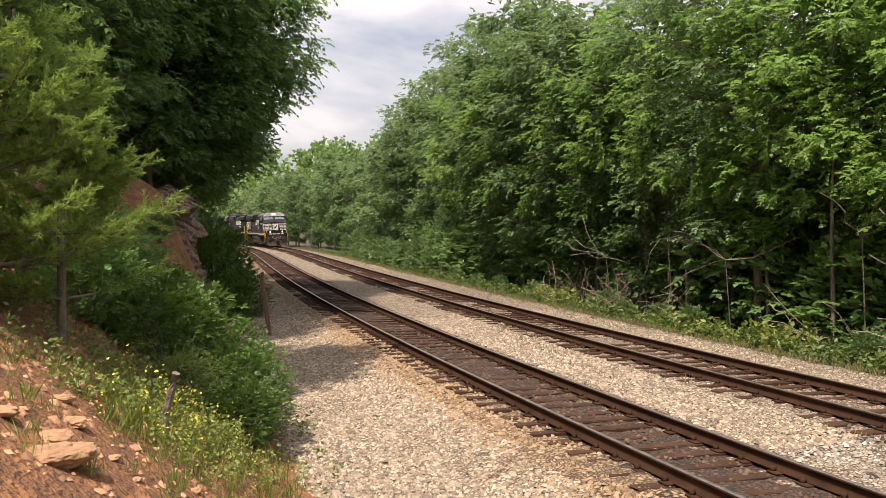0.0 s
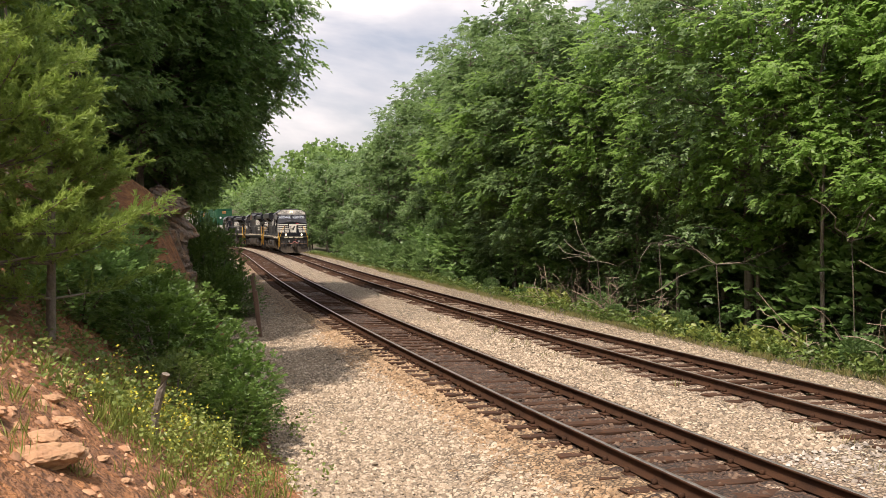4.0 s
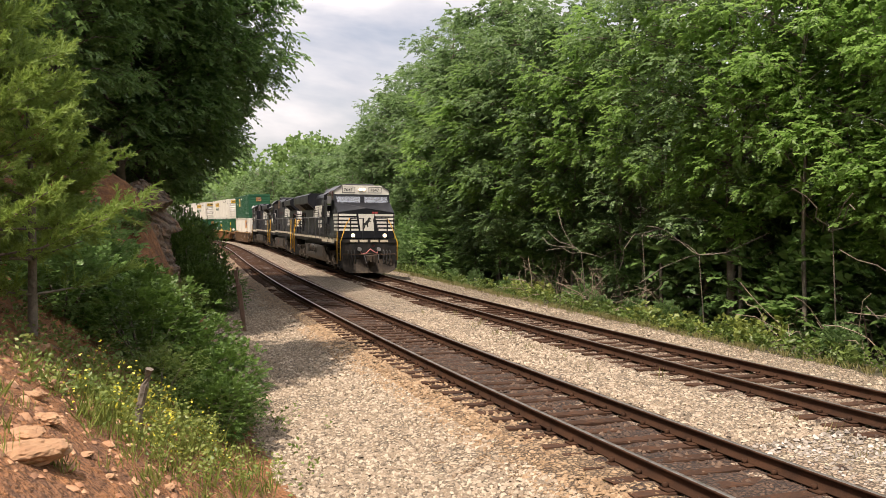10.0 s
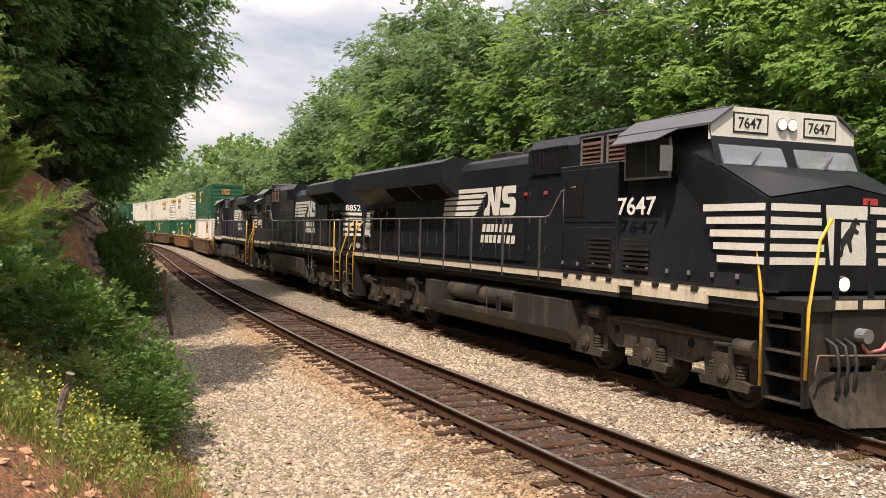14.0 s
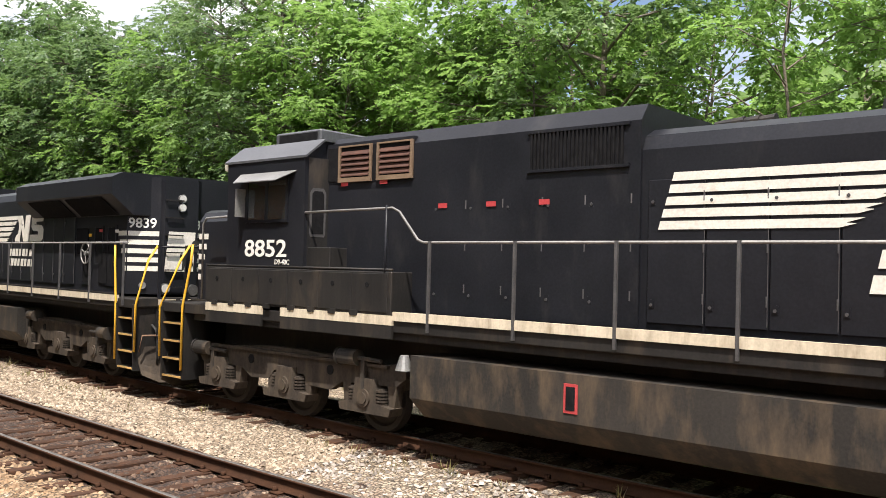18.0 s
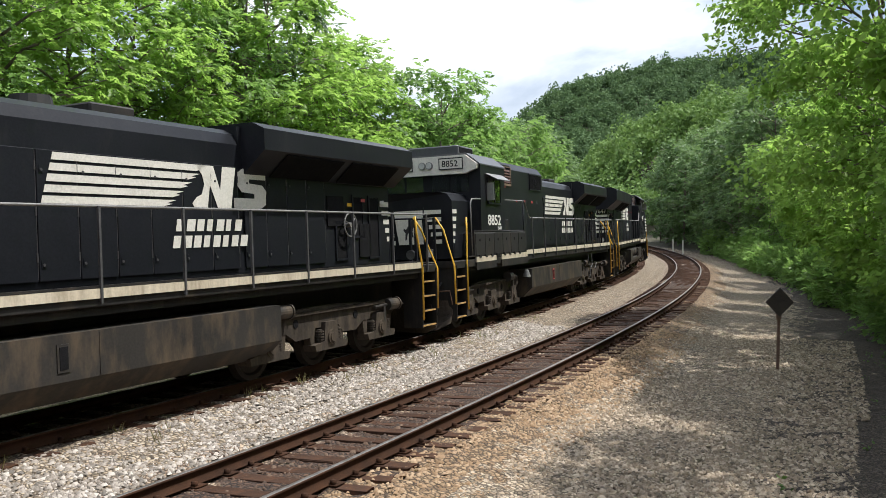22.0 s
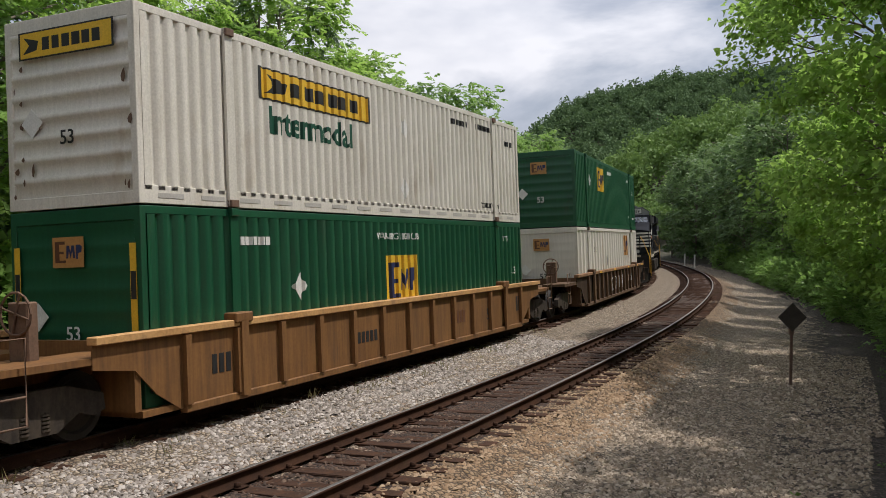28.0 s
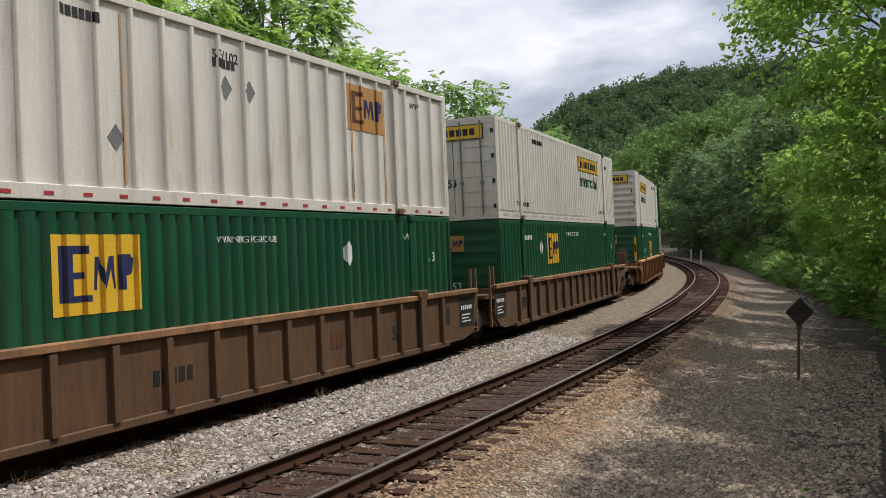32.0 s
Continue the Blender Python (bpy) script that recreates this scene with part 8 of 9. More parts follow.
def pines():
    """Young pines at the bank: whorled branches set with needle tufts."""
    rng = np.random.default_rng(7)
    for px, py, h in ((-5.4, 10.6, 4.5), (-5.9, 12.4, 4.6), (-5.9, 9.3, 4.2), (-5.0, 11.6, 3.3)):
        segs, nb, nd = [((0, 0, -0.3), (0.05, 0, h * 0.55), 0.07, 0.045), ((0.05, 0, h * 0.55), (0, 0.04, h), 0.045, 0.012)], [], []
        z = 0.5
        while z < h:
            for k in range(6):
                a = rng.uniform(0, 6.28)
                L = (h - z) * 0.42 + 0.35
                L *= rng.uniform(0.7, 1.1)
                e = Vector((math.cos(a) * L, math.sin(a) * L, z + L * rng.uniform(0.1, 0.45)))
                b = Vector((0.03, 0, z))
                m = b.lerp(e, 0.55) - Vector((0, 0, 0.06 * L))
                segs += [(b, m, 0.02, 0.012), (m, e, 0.012, 0.005)]
                for t in np.linspace(0.3, 1.0, 8):
                    base = (b.lerp(m, t / 0.55) if t < 0.55 else m.lerp(e, (t - 0.55) / 0.45))
                    for q in range(3):
                        dr = (e - b).normalized() + Vector(rng.normal(0, 0.42, 3)) + Vector((0, 0, 0.3))
                        dr.normalize()
                        sl = rng.uniform(0.18, 0.36)
                        for w in np.linspace(0, 1, 11):
                            nb.append(base + dr * sl * w)
                            nd.append(dr)
            z += rng.uniform(0.34, 0.46)
        nb, nd = np.array(nb), np.array(nd)
        nb, nd = np.repeat(nb, 4, 0), np.repeat(nd, 4, 0)
        d = nd * 0.8 + rng.normal(0, 0.42, nd.shape)
        ln = rng.uniform(0.05, 0.095, len(d))
        v, f = blades(nb, d, rng.normal(0, 1, d.shape), ln, np.full(len(d), 0.0075))
        plant_tree((limbs_mesh("trunk", segs, M["bark"]), mesh_np("crown", v, f, M["leaf_pine"])), px, py, gz(px, py), 0.0, 1.0, "pine_tree", "young pine with light green needle tufts on the bank", "pine tree", "pines on the bank")


def shrub_mesh(seed, r, h, n, leaf, material, width=0.3, fine=8):
    rng = np.random.default_rng(seed)
    c = rng.normal(0, 1, (n, 3))
    c /= np.linalg.norm(c, axis=1, keepdims=True)
    rad = rng.uniform(0.35, 1.0, (n, 1)) ** 0.6 * (1 + 0.22 * np.sin(c[:, :1] * 5 + seed) * np.cos(c[:, 1:2] * 4))
    c = c * rad * np.array([r, r, h * 0.55]) + np.array([0, 0, h * 0.5])
    c[:, 2] = np.maximum(c[:, 2], 0.02)
    out = c - np.array([0, 0, h * 0.25])
    out /= np.linalg.norm(out, axis=1, keepdims=True)
    v, f = sprays(rng, c, out + np.array([0, 0, 0.25]), fine, leaf * 1.8, leaf, width, 0.25)
    segs = []
    for k in range(9):
        a = k * 0.7
        segs.append(((0, 0, -0.1), (math.cos(a) * r * 0.6, math.sin(a) * r * 0.6, h * rng.uniform(0.4, 0.8)), 0.02, 0.006))
    return limbs_mesh("stem", segs, M["bark"]), mesh_np("foliage", v, f, M[material])


def plant_shrub(meshes, x, y, size, turn, label, tall=1.0):
    t = thing("shrub", label, "shrub", "shrubs")
    t.matrix_world = Matrix.Translation((x, y, gz(x, y) - 0.05)) @ Matrix.Rotation(turn, 4, "Z") @ Matrix.Diagonal((size, size, size * tall, 1))
    under(new("stem", meshes[0]), t)
    under(new("foliage", meshes[1]), t)


def shrubs():
    rng = random.Random(5)
    juniper = [shrub_mesh(1 + k, 1.0, 1.5, 1100, 0.075, "leaf_bush", 0.3, 8) for k in range(2)]
    leafy = [shrub_mesh(5 + k, 1.0, 1.3, 900, 0.10, "leaf_dark", 0.3, 7) for k in range(2)]
    grey = [shrub_mesh(8, 1.0, 1.3, 1500, 0.05, "leaf_weed", 0.14, 8)]
    edge = [shrub_mesh(10 + k, 1.1, 1.5, 330, 0.18, "leaf_wall", 0.34, 6) for k in range(2)]
    for x, y, k, kind, lab in (*((x_, y_, k_, juniper, "dense green juniper shrub on the bank") for x_, y_, k_ in ((-2.85, 12.5, 0.62), (-3.2, 13.7, 0.85), (-4.0, 15.2, 0.9), (-5.0, 17.0, 0.8), (-4.3, 14.1, 1.0), (-5.3, 16.2, 0.95), (-6.0, 18.8, 0.8))), (-5.7, 14.4, 0.9, leafy, "dark leafy shrub on the bank"), (-6.3, 16.5, 1.2, leafy, "dark leafy shrub on the bank"), (-6.0, 19.5, 1.1, grey, "grey-green wispy shrub on the bank"), (-6.3, 21.5, 0.9, grey, "grey-green wispy shrub on the bank"), (-7.4, 18.0, 1.3, leafy, "dark leafy shrub on the bank"), (-8.6, 20.6, 1.05, leafy, "dark leafy shrub on the bank"), (-6.8, 12.2, 0.9, leafy, "dark leafy shrub below the pines"), (-7.5, 31.5, 0.7, juniper, "dark juniper by the rock"), (-7.6, 33.0, 1.2, juniper, "dark juniper by the rock"), (-9.2, 37.0, 1.3, juniper, "dark juniper by the rock"), (-7.6, 24.0, 0.42, leafy, "dark leafy shrub at the foot of the rock"), (-3.05, 13.1, 0.62, grey, "low wispy weeds at the gravel's edge"), (-3.6, 12.3, 0.6, grey, "low wispy weeds at the gravel's edge"), (-13.0, 49.0, 1.5, juniper, "dark shrub beside the line"), (-17.0, 60.0, 1.6, leafy, "dark shrub beside the line"), (-22.0, 74.0, 1.8, leafy, "dark shrub beside the line")):
        plant_shrub(kind[rng.randrange(len(kind))], x, y, k, rng.uniform(0, 6), lab)
    for x, y, k, tall in ((-8.5, 33.4, 1.25, 1.75), (-7.9, 32.2, 0.9, 1.5), (-9.3, 36.0, 1.3, 1.7)):
        plant_shrub(juniper[0], x, y, k, x, "tall dark juniper beside the rock outcrop", tall)
    s = -60.0
    while s < 100:
        if not -3 < s < 6:
            x, y, _ = spot(s, rng.uniform(9.8, 11.2))
            plant_shrub(rng.choice(edge), float(x), float(y), rng.uniform(0.28, 0.52) if 6 <= s < 60 else rng.uniform(0.7, 1.5), rng.uniform(0, 6), "leafy undergrowth at the wood's edge", rng.uniform(0.8, 1.3))
        s += rng.uniform(1.8, 3.2)
    lush = [shrub_mesh(18 + k, 1.2, 1.6, 420, 0.16, "leaf_bright", 0.36, 6) for k in range(2)]
    s = -14.0
    while s < 13:
        x, y, _ = spot(s, rng.uniform(11.0, 13.5))
        plant_shrub(rng.choice(lush), float(x), float(y), rng.uniform(0.9, 1.5), rng.uniform(0, 6), "fresh green bush under slender trees", rng.uniform(0.9, 1.4))
        s += rng.uniform(1.2, 2.2)
    deep = [shrub_mesh(14 + k, 1.2, 1.6, 520, 0.13, "leaf_dark", 0.36, 6) for k in range(2)]
    s = -40.0
    while s < 75:
        for l0 in ((13.6, 16.2) if not -16 < s < 13 else (18.5,)):
            x, y, _ = spot(s + rng.uniform(-1, 1), l0 + rng.uniform(-0.7, 0.9))
            plant_shrub(rng.choice(deep if not -16 < s < 13 else edge), float(x), float(y), rng.uniform(1.7, 2.6), rng.uniform(0, 6), "tall dark undergrowth inside the wood", rng.uniform(0.9, 1.3))
        s += rng.uniform(2.4, 3.4)
    s = -16.0
    while s > -100:
        x, y, _ = spot(s, float(np.interp(s, [-100, -64, -50, -34, -28, -16], [-5.4, -4.9, -5.6, -6.8, -7.6, -9.0])) - rng.uniform(0.2, 1.2))
        plant_shrub(rng.choice(lush), float(x), float(y), rng.uniform(0.8, 1.5), rng.uniform(0, 6), "leafy undergrowth at the gravel's edge", rng.uniform(0.8, 1.2))
        s -= rng.uniform(1.6, 2.8)


def herbs(name, label, xy, h, blade, material, per=9, seed=3, width=0.05, category="grass"):
    """Low plants: tufts of upright blades."""
    rng = np.random.default_rng(seed)
    base = np.concatenate([xy, ground_z(xy[:, 0], xy[:, 1])[:, None]], 1)
    s, l = to_sl(xy[:, 0], xy[:, 1])
    inside = (l > -5.3) & (l < 9.5)
    base[:, 2] = np.where(inside, np.maximum(base[:, 2], bed_z(s, l)), base[:, 2])
    b = np.repeat(base, per, 0)
    hh = np.repeat(h * rng.uniform(0.5, 1.2, len(xy)), per)
    b[:, :2] += rng.normal(0, 0.05, (len(b), 2))
    d = rng.normal(0, 0.4, b.shape)
    d[:, 2] = 1.0
    if blade < 0.99:
        b[:, 2] += rng.uniform(0, 1, len(b)) * hh * 0.8
        d[:, 2] = 0.35
        d[:, :2] *= 2.0
        ln = hh * blade
    else:
        ln = hh
    v, f = blades(b, d, rng.normal(0, 1, b.shape), ln, ln * width)
    tagged(new(name, mesh_np(name, v, f, M[material])), label, category, kind="stuff")


def low_plants():
    rng = np.random.default_rng(12)
    def strip(n, s0, s1, l0, l1, sd):
        s, l = rng.uniform(s0, s1, n), rng.normal((l0 + l1) / 2, (l1 - l0) / 4, n)
        x, y, _ = spot(s, l)
        return np.stack([x, y], 1)
    herbs("verge_weeds", "green weeds along the foot of the wood", strip(2600, -80, 120, 8.9, 10.4, 1), 0.55, 0.28, "leaf_weed", 14, 4, 0.3, "weeds")
    herbs("verge_grass", "dry grass beside the ballast", strip(2600, -80, 130, 8.0, 9.3, 2), 0.22, 1.0, "grass_dry", 9, 5, 0.03)
    herbs("track_grass", "sparse dry grass between ballast stones", strip(90, -25, 30, 2.2, 3.2, 2), 0.22, 1.0, "grass_dry", 5, 6, 0.02)
    herbs("bank_grass", "wispy green grass and weeds on the bank", np.stack([rng.normal(-3.0, 0.6, 150), rng.uniform(8.2, 11.8, 150)], 1), 0.28, 1.0, "leaf_herb", 9, 7, 0.012)
    herbs("bank_leaves", "small weed leaves on the bank", np.stack([rng.normal(-3.9, 0.9, 500), rng.uniform(8.5, 15, 500)], 1), 0.35, 0.2, "leaf_weed", 9, 8, 0.3, "weeds")
    herbs("yellow_flowers", "yellow flower spikes on the bank", np.stack([rng.normal(-2.85, 0.35, 34), rng.uniform(8.4, 11.2, 34)], 1), 0.7, 0.05, "flower", 14, 9, 0.35, "flowers")
    herbs("bank_herbs", "feathery light green herbs at the bank's edge", np.stack([rng.normal(-2.8, 0.5, 85), rng.uniform(8.3, 11.6, 85)], 1), 0.5, 0.11, "leaf_herb", 30, 19, 0.28, "weeds")
    herbs("verge_clump", "bright green weed clumps on the verge", np.concatenate([np.stack([c[0] + rng.normal(0, 0.5, 40), c[1] + rng.normal(0, 0.8, 40)], 1) for c in ((7.9, 28.9), (5.2, 39.4), (4.7, 42.5), (9.2, 25.0))]), 0.75, 0.24, "leaf_herb", 16, 20, 0.32, "weeds")
    herbs("shade_weeds", "sparse weeds on the shaded ground", strip(900, -60, -8, -10.0, -6.6, 3), 0.28, 0.3, "leaf_bush", 8, 10, 0.3, "weeds")
    herbs("bank_tufts", "green and dry tufts on the red soil", np.stack([rng.normal(-2.7, 0.7, 60), rng.uniform(5.6, 8.8, 60)], 1), 0.20, 1.0, "leaf_herb", 9, 17, 0.014)
    herbs("bank_litter", "dead leaves and twigs on the bank", np.stack([rng.normal(-5.0, 1.0, 500), rng.uniform(8.5, 18, 500)], 1), 0.06, 1.0, "dead_leaf", 3, 13, 0.12, "litter")


M["dead_leaf"] = leaf_mat("dead_leaf", (0.12, 0.07, 0.04), (0.2, 0.12, 0.07), (0.3, 0.2, 0.12), 0.2)


def canopy(name, label, pts, lobes, per, leaf, material, seed, rise=6.5):
    """Many crowns seen from afar: each of several rounded lobes set with leaf clumps."""
    rng = np.random.default_rng(seed)
    s, l = to_sl(pts[:, 0], pts[:, 1])
    pts = pts[(l > 22) | (l < -17)]
    z = ground_z(pts[:, 0], pts[:, 1])
    size = rng.uniform(3.0, 5.2, (len(pts), 1, 1))
    lc = rng.normal(0, 1, (len(pts), lobes, 3))
    lc /= np.linalg.norm(lc, axis=2, keepdims=True)
    lc *= size * np.array([0.75, 0.75, 0.65])
    c = rng.normal(0, 1, (len(pts), lobes, per, 3))
    c /= np.linalg.norm(c, axis=3, keepdims=True)
    c[..., 2] = np.abs(c[..., 2]) * 1.5 - 0.5
    high = z + rise * rng.uniform(0.8, 1.5, len(pts))
    pos = np.concatenate([pts, high[:, None]], 1)[:, None, None] + lc[:, :, None] + c * (size * 0.52)[:, :, None] * rng.uniform(0.7, 1.1, (len(pts), lobes, per, 1))
    ln = leaf * rng.uniform(0.7, 1.3, (len(pts), lobes, per))
    d = c * 0.4 + rng.normal(0, 0.8, c.shape)
    v, f = blades(pos.reshape(-1, 3), d.reshape(-1, 3), (c + rng.normal(0, 0.4, c.shape)).reshape(-1, 3), ln.ravel(), ln.ravel() * 0.5)
    tagged(new(name, mesh_np(name, v, f, M[material])), label, "woods", kind="stuff")


def far_woods():
    """Canopy of the hills."""
    rng = np.random.default_rng(21)
    def sector(n, b0, b1, r0, r1):
        b, r = np.radians(rng.uniform(min(b0, b1), max(b0, b1), n)), np.sqrt(rng.uniform(r0 * r0, r1 * r1, n))
        return np.stack([-np.sin(b) * r, np.cos(b) * r], 1)
    canopy("distant_woods", "dark wooded ridge far behind the line", sector(1500, -128, -158, 310, 470), 7, 26, 0.95, "leaf_far", 22)
    canopy("hillside_woods", "green woods climbing the hillside behind the curve", sector(1150, -122, -160, 90, 300), 7, 34, 0.85, "leaf_slope", 23, 5.0)
    canopy("skyline_woods", "wooded land far beyond the line", np.concatenate([sector(700, -30, 40, 90, 420), sector(500, -112, -30, 45, 260)]), 5, 18, 1.3, "leaf_slope", 24)


woods()
pines()
shrubs()
low_plants()
far_woods()


# ---- rock, stones, posts, signs ----
def boulder(name, label, x, y, z, sx, sy, sz, material, seed, rough=0.22, group=""):
    bm = bmesh.new()
    bmesh.ops.create_icosphere(bm, subdivisions=4, radius=1.0)
    off = Vector((seed * 3.1, seed * 1.7, seed))
    for v in bm.verts:
        n = noise.noise(v.co * 1.3 + off) * 0.5 + noise.noise(v.co * 3.1 + off) * 0.28 + noise.noise(v.co * 8 + off) * 0.12
        lay = math.floor((v.co.z + 0.25 * v.co.x) * 4 + noise.noise(v.co * 1.5 + off)) / 4
        v.co *= 1 + rough * n * 2
        v.co.z = v.co.z * 0.8 + lay * 0.2
        v.co = Vector((v.co.x * sx, v.co.y * sy, v.co.z * sz))
    me = bpy.data.meshes.new(name)
    bm.to_mesh(me)
    bm.free()
    me.materials.append(material)
    ob = new(name, me)
    ob.location = (x, y, z)
    ob.rotation_euler = (0, 0, seed)
    return tagged(ob, label, "rock", group)


def crag(name, label, x, y, z, sx, sy, sz, seed, tilt=0.0):
    """An angular block of bedded rock: planes split off, beds stepped back along a dip."""
    rng = np.random.default_rng(seed)
    bm = bmesh.new()
    bmesh.ops.create_icosphere(bm, subdivisions=5, radius=1.25)
    cuts = []
    for k in range(17):
        n = Vector(rng.normal(0, 1, 3)).normalized()
        cuts.append((n, rng.uniform(0.62, 0.98)))
    off = Vector(rng.uniform(-9, 9, 3))
    for v in bm.verts:
        for n, d in cuts:
            e = v.co.dot(n) - d
            if e > 0:
                v.co -= n * e
        bed = (v.co.z + 0.3 * v.co.x + 0.12 * noise.noise(v.co * 2 + off)) * 4.2
        step = 0.10 * (noise.noise(Vector((math.floor(bed) * 3.7, seed, 0.5))) + (0.55 if bed % 1.0 < 0.16 else 0.0) * -0.8)
        out = Vector((v.co.x, v.co.y, 0))
        v.co += out * step * 1.6 + v.co.normalized() * (noise.noise(v.co * 2.7 + off) * 0.09 + noise.noise(v.co * 7 + off) * 0.045 + noise.noise(v.co * 17 + off) * 0.02)
        v.co = Vector((v.co.x * sx, v.co.y * sy, v.co.z * sz))
    me = bpy.data.meshes.new(name)
    bm.to_mesh(me)
    bm.free()
    me.materials.append(M["rock"])
    ob = new(name, me)
    ob.matrix_world = pose(x, y, z, 0, tilt, seed * 40)
    return tagged(ob, label, "rock", "rocks in the cut bank")


crag("rock_outcrop", "weathered brown rock outcrop jutting from the bank", -9.5, 29.4, 2.9, 1.3, 1.5, 1.15, 1, 8)
crag("rock_outcrop", "dark overhanging rock slab of the outcrop", -9.0, 29.2, 3.45, 1.0, 1.2, 0.75, 2, 12)
crag("rock_ledge", "layered rock ledge below the outcrop", -9.4, 28.8, 1.7, 1.4, 1.6, 1.3, 3)
crag("rock_ledge", "broken rock ledge in the cut bank", -8.8, 29.4, 1.5, 1.0, 1.2, 1.5, 4)
crag("rock_ledge", "layered rock ledge in the cut bank", -10.3, 33.0, 1.6, 1.5, 2.2, 2.0, 5)
crag("rock_ledge", "low broken rock at the foot of the bank", -8.6, 27.3, 0.5, 0.8, 1.0, 0.8, 6)
for i, (px, py, k) in enumerate(((-2.78, 6.3, 0.19), (-2.98, 6.75, 0.13), (-3.3, 6.6, 0.09), (-2.6, 6.5, 0.05), (-2.7, 7.2, 0.05), (-3.15, 7.5, 0.10), (-3.5, 8.1, 0.07), (-2.45, 7.0, 0.04), (-3.75, 9.0, 0.12), (-4.1, 9.9, 0.09), (-2.25, 7.9, 0.06), (-3.3, 8.7, 0.05), (-4.6, 10.6, 0.14), (-2.5, 8.6, 0.05))):
    boulder("bank_stone", "pale orange sandstone block on the bank", px, py, gz(px, py) + k * 0.12, k * 1.6, k, k * (0.62, 0.4, 0.5)[i % 3] * (0.75 if k > 0.15 else 1.0), M["pale_rock"], i + 4.0, 0.3, "stones on the bank")
for i, (px, py, k) in enumerate(((-8.7, 36.5, 0.35), (-9.1, 38.0, 0.28), (-8.0, 34.8, 0.2), (-8.5, 35.5, 0.22))):
    boulder("pale_stone", "pale stone fallen beside the ballast", px, py, gz(px, py) + k * 0.3, k * 1.2, k, k * 0.7, M["pale_rock"], i + 9.5, 0.2, "fallen stones")


def pebbles(name, label, material, patches, seed):
    """Loose crushed stones lying on the ballast: angular, roof-shaped. patches: count, stations, offsets."""
    rng = np.random.default_rng(seed)
    s = np.concatenate([rng.uniform(a, b, n) for n, a, b, c, d in patches])
    l = np.concatenate([rng.uniform(c, d, n) for n, a, b, c, d in patches])
    ok = np.minimum(np.abs(np.abs(l) - HALF), np.abs(np.abs(l - SPACING) - HALF)) > 0.12
    ok &= ~((np.minimum(np.abs(l), np.abs(l - SPACING)) < 1.3) & (rng.uniform(0, 1, len(l)) < 0.62))
    s, l = s[ok], l[ok]
    x, y, _ = spot(s, l)
    c = np.stack([x, y, bed_z(s, l) + rng.uniform(-0.005, 0.02, len(s))], 1)
    base = np.array([(-1, -0.7, -0.5), (1, -0.8, -0.5), (1.1, 0.7, -0.5), (-0.9, 0.8, -0.5), (-0.55, 0.05, 0.55), (0.6, -0.1, 0.45)], float)
    tri = np.array([(0, 1, 5), (0, 5, 4), (2, 3, 4), (2, 4, 5), (1, 2, 5), (3, 0, 4)])
    k = rng.uniform(0.019, 0.042, (len(c), 1, 1)) * rng.uniform(0.65, 1.25, (len(c), 1, 3))
    v = base[None] * k * rng.uniform(0.75, 1.25, (len(c), 6, 3))
    a = rng.uniform(0, 6.28, len(c))
    t = rng.uniform(-0.6, 0.6, len(c))
    ca, sa, ct, st = np.cos(a), np.sin(a), np.cos(t), np.sin(t)
    z0 = np.zeros_like(a)
    Rm = np.stack([np.stack([ca, -sa * ct, sa * st], -1), np.stack([sa, ca * ct, -ca * st], -1), np.stack([z0, st, ct], -1)], 1)
    v = np.einsum("nij,nkj->nki", Rm, v) + c[:, None]
    f = (np.arange(len(c))[:, None, None] * 6 + tri[None]).reshape(-1, 3)
    tagged(new(name, mesh_np(name, v.reshape(-1, 3), f, M[material])), label, "gravel", kind="stuff")


def pebble_mat(name, tones):
    m, nt, p, co = start(name)
    geo = nt.nodes.new("ShaderNodeNewGeometry")
    col = ramp(nt, geo.outputs["Random Per Island"], [(0.0, tones[0]), (0.3, tones[1]), (0.65, tones[2]), (1.0, tones[3])])
    col = mix(nt, 0.3, col, ramp(nt, noise_tex(nt, co, 40.0, 3.0), [(0.3, tones[1]), (0.7, tones[3])]))
    nt.links.new(col, p.inputs["Base Color"])
    p.inputs["Roughness"].default_value = 0.9
    return m


M["pebble"] = pebble_mat("crushed_stone", [(0.028, 0.021, 0.014), (0.155, 0.112, 0.073), (0.265, 0.207, 0.146), (0.48, 0.402, 0.308)])
M["pebble_clean"] = pebble_mat("clean_crushed_stone", [(0.035, 0.030, 0.026), (0.15, 0.125, 0.10), (0.27, 0.235, 0.20), (0.52, 0.47, 0.42)])
M["pebble_rusty"] = pebble_mat("rust_stained_stone", [(0.075, 0.045, 0.025), (0.19, 0.115, 0.058), (0.27, 0.175, 0.10), (0.38, 0.28, 0.18)])
M["pebble_oily"] = pebble_mat("oil_stained_stone", [(0.016, 0.011, 0.008), (0.042, 0.024, 0.016), (0.075, 0.042, 0.026), (0.16, 0.105, 0.070)])
pebbles("ballast_stones", "loose pale crushed stones on the ballast", "pebble", [(21000, 9, 20, -5.0, -1.7), (14000, 20, 34, -5.0, -1.7), (9000, 12, 30, 1.4, 2.9), (3500, 14, 34, 5.6, 8.2), (20000, -15, -5, -6.2, -2.0), (15000, -26, -15, -6.4, -2.0)], 8)
pebbles("clean_stones", "clean pale grey crushed stones between the tracks", "pebble_clean", [(14000, -24, -3, 1.4, 3.2), (2500, -3, 12, 1.4, 3.0)], 12)
pebbles("rusty_stones", "rust-stained crushed stones beside the near track", "pebble_rusty", [(7000, 10, 28, -2.0, -0.8), (8000, -24, -5, -2.4, -0.8)], 9)
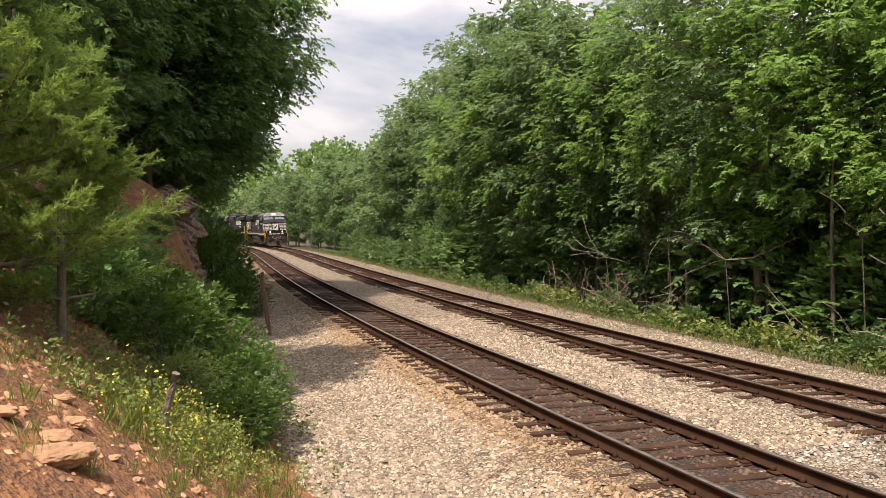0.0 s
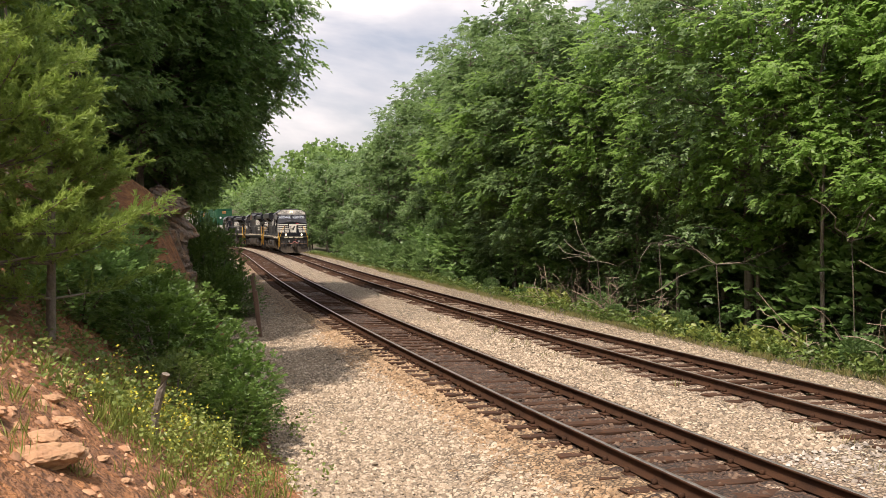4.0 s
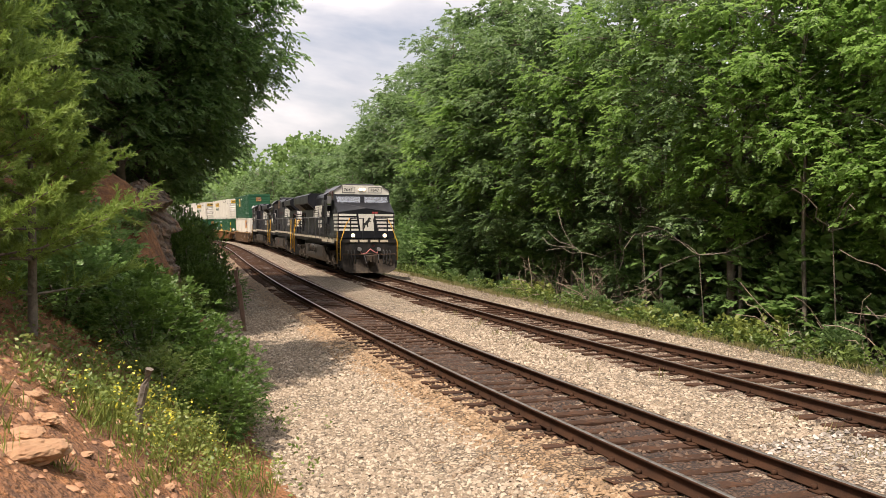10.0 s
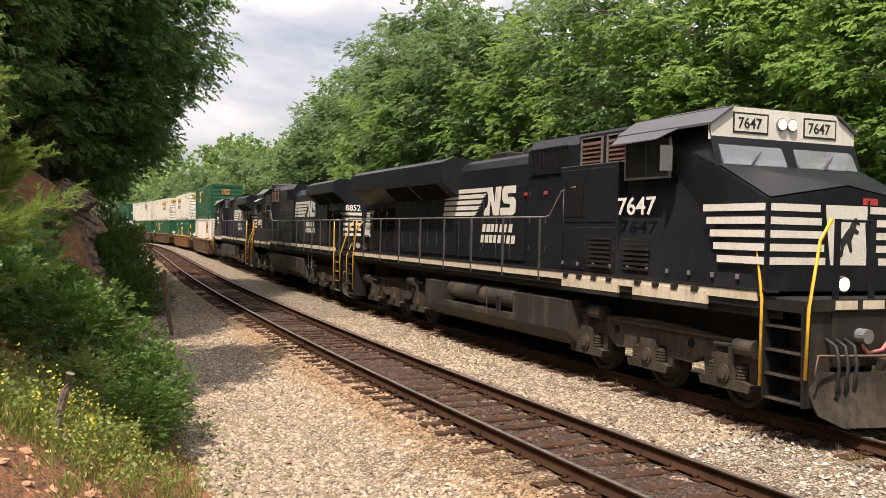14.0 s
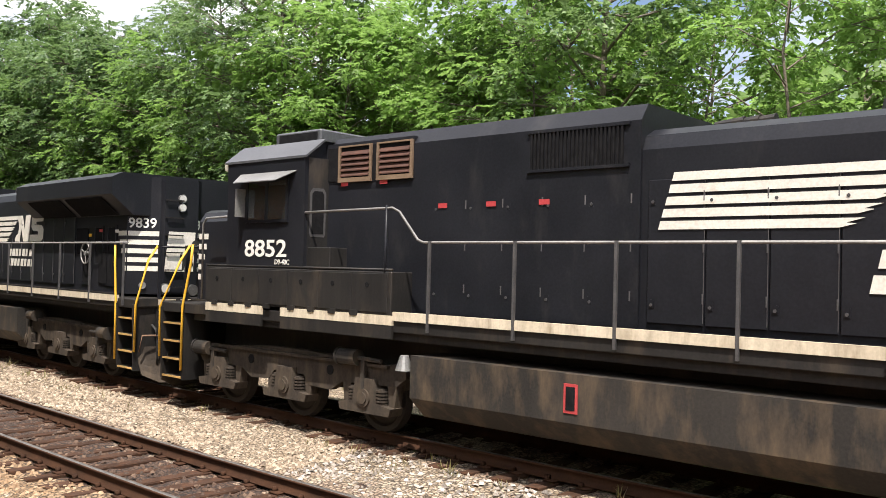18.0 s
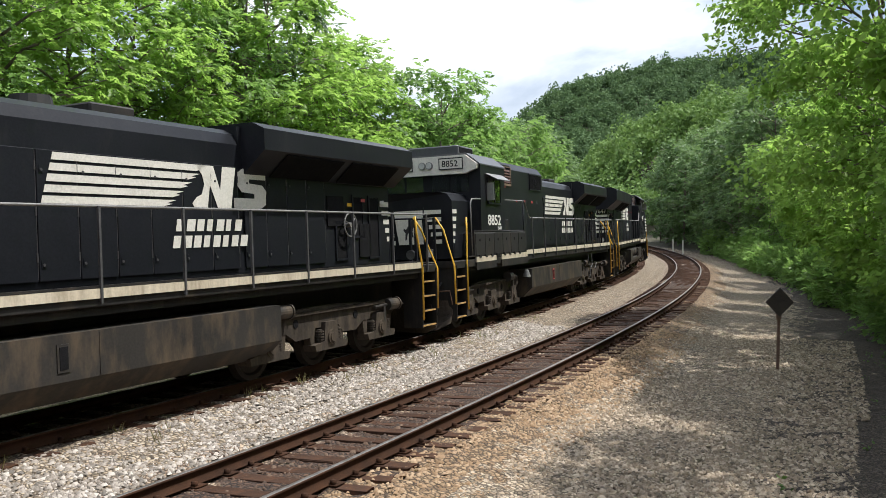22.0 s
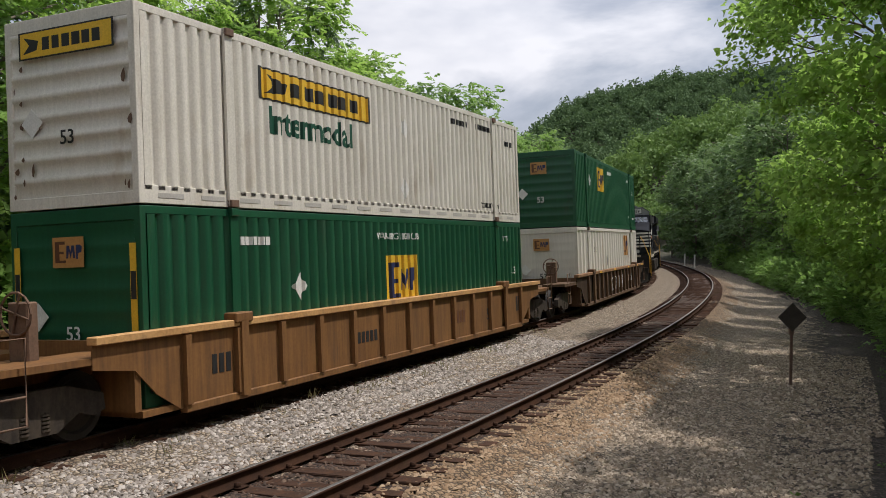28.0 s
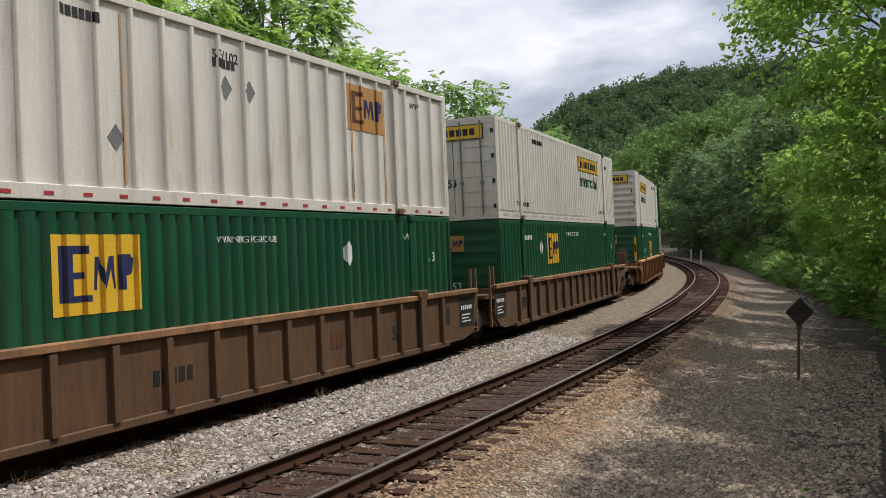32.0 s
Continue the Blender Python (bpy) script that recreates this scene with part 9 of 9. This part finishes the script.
pebbles("oily_stones", "dark oil-stained stones between the rails", "pebble_oily", [(11000, -24, 28, -0.85, 0.85), (7000, -20, 28, 3.0, 5.5)], 10)


def bank_rubble():
    """Broken stone and clods on the soil of the bank."""
    rng = np.random.default_rng(41)
    x, y = rng.normal(-3.5, 0.95, 1500), rng.uniform(5.6, 17.0, 1500)
    c = np.stack([x, y, ground_z(x, y) + 0.004], 1)
    base = np.array([(-1, -0.7, -0.5), (1, -0.8, -0.5), (1.1, 0.7, -0.5), (-0.9, 0.8, -0.5), (-0.55, 0.05, 0.55), (0.6, -0.1, 0.45)], float)
    tri = np.array([(0, 1, 5), (0, 5, 4), (2, 3, 4), (2, 4, 5), (1, 2, 5), (3, 0, 4)])
    v = base[None] * (0.012 + 0.05 * rng.uniform(0, 1, (len(c), 1, 1)) ** 3) * rng.uniform(0.6, 1.3, (len(c), 6, 3))
    a = rng.uniform(0, 6.28, len(c))
    ca, sa, z0 = np.cos(a), np.sin(a), np.zeros_like(a)
    Rm = np.stack([np.stack([ca, -sa, z0], -1), np.stack([sa, ca, z0], -1), np.stack([z0, z0, z0 + 1], -1)], 1)
    v = np.einsum("nij,nkj->nki", Rm, v) + c[:, None]
    f = (np.arange(len(c))[:, None, None] * 6 + tri[None]).reshape(-1, 3)
    tagged(new("bank_rubble", mesh_np("bank_rubble", v.reshape(-1, 3), f, M["pebble_bank"])), "loose orange stones and clods on the bank", "rubble", kind="stuff")


M["pebble_bank"] = pebble_mat("orange_rubble", [(0.10, 0.045, 0.025), (0.24, 0.11, 0.055), (0.36, 0.19, 0.10), (0.48, 0.32, 0.20)])
bank_rubble()


def post(name, label, category, x, y, h, r, lean, material, group="", z=None):
    bm = bmesh.new()
    box(bm, -r, r, -r * 0.7, r * 0.7, -0.3, h, r * 0.25)
    box(bm, -r * 0.3, r * 0.3, r * 0.7, r * 1.5, -0.3, h)
    ob = part(name, bm, material)
    ob.matrix_basis = Matrix.Translation((x, y, (gz(x, y) if z is None else z))) @ Matrix.Rotation(lean, 4, "Y")
    return tagged(ob, label, category, group)


for px, py, h, lean in ((-5.27, 26.9, 1.45, -0.10), (-5.9, 29.8, 1.75, -0.12), (-6.86, 34.2, 1.6, -0.06), (-9.14, 42.5, 1.9, -0.05), (-9.9, 43.6, 2.2, -0.1), (-10.9, 48.4, 1.8, -0.04)):
    post("fence_post", "rusty leaning steel fence post in the gravel", "fence post", px, py, h, 0.055, lean, M["steel_post"], "fence posts", -0.5)
bm = bmesh.new()
pipe(bm, [(0, 0, -0.2), (0.03, 0.02, 0.25), (0.10, 0.0, 0.5), (0.16, -0.03, 0.68)], 0.045, 7)
tagged(part("tree_stump", bm, M["bark"], at=pose(-2.98, 9.35, gz(-2.98, 9.35))), "thin broken stump on the bank", "stump")
# diamond sign seen from behind
M["sign_back"] = mat("weathered_dark_sheet", (0.028, 0.022, 0.018), (0.060, 0.048, 0.040), 5, 40, 0.7, relief=0.1)
sign = thing("trackside_sign", "back of a dark diamond sign on a steel post", "sign")
sign.matrix_world = pose(10.2, -20.34, -0.52, 0, 0, 48)
bm = bmesh.new()
box(bm, -0.03, 0.03, -0.02, 0.02, -0.3, 1.75)
part("post", bm, M["steel_post"], sign)
bm = bmesh.new()
prism(bm, [(0, -0.33), (0.33, 0), (0, 0.33), (-0.33, 0)], -0.012, 0.012)
part("plate", bm, M["sign_back"], sign, "dark back of the diamond plate", at=pose(0, 0.035, 1.6))
bm = bmesh.new()
box(bm, -0.05, 0.05, -0.05, 0.03, 1.2, 1.36)
part("bracket", bm, M["steel_post"], sign)
for px, py in ((58.7, -92.3), (54.6, -87.8)):
    bm = bmesh.new()
    cyl(bm, (0, 0, -0.3), (0, 0, 1.45), 0.09, n=10)
    tagged(part("marker_post", bm, M["white"], at=pose(px, py, -0.4)), "white marker post beside the curve", "marker post", "marker posts")
# tangles of bare brush at the wood's edge
rngq = np.random.default_rng(77)
for s0, l0, n_ in ((33.0, 10.9, 34), (35.5, 11.0, 38), (38.5, 11.2, 34), (30.0, 11.0, 18), (22.0, 10.9, 16), (18.5, 11.0, 18)):
    x, y, _ = spot(s0, l0)
    bm = bmesh.new()
    for k in range(n_):
        p = Vector((rngq.normal(0, 0.75), rngq.normal(0, 0.75), -0.15))
        d = Vector((rngq.normal(0, 0.35), rngq.normal(0, 0.35), 1.0))
        pts = [p]
        for j in range(6):
            d = (d + Vector(rngq.normal(0, 0.28, 3)) + Vector((0, 0, -0.05 * j))).normalized()
            pts.append(pts[-1] + d * rngq.uniform(0.25, 0.48))
        pipe(bm, pts, rngq.uniform(0.006, 0.014), 4)
    tagged(part("brush", bm, M["dead_wood"], at=pose(float(x), float(y), gz(x, y))), "tangle of bare brown brush at the wood's edge", "brush", "bare brush", "stuff")
# dead branches at the wood's edge
rngb = np.random.default_rng(31)
for s0, l0, zz in ((26.0, 10.3, 1.6), (30.0, 10.6, 2.2), (20.5, 10.6, 2.4), (34.5, 10.4, 1.4), (17.5, 10.8, 1.2)):
    x, y, _ = spot(s0, l0)
    bm = bmesh.new()
    for k in range(5):
        a = rngb.uniform(0, 6.28)
        p0 = Vector((0, 0, 0))
        pts = [p0]
        d = Vector((math.cos(a), math.sin(a), rngb.uniform(-0.2, 0.6)))
        for j in range(5):
            d = (d + Vector(rngb.normal(0, 0.3, 3))).normalized()
            pts.append(pts[-1] + d * 0.45)
        pipe(bm, pts, 0.014, 5)
    cyl(bm, (0, 0, 0), (0.25, 0.3, -zz - 0.8), 0.012, 0.02, n=6)
    tagged(part("dead_branch", bm, M["bark"], at=pose(float(x), float(y), zz)), "bare grey dead branches at the wood's edge", "branch", "dead branches")


def motions():
    for ob, back, base, seat in RIDERS:
        walk(ob, [(t, ride(back, base, t) @ seat) for t in TIMES])


motions()
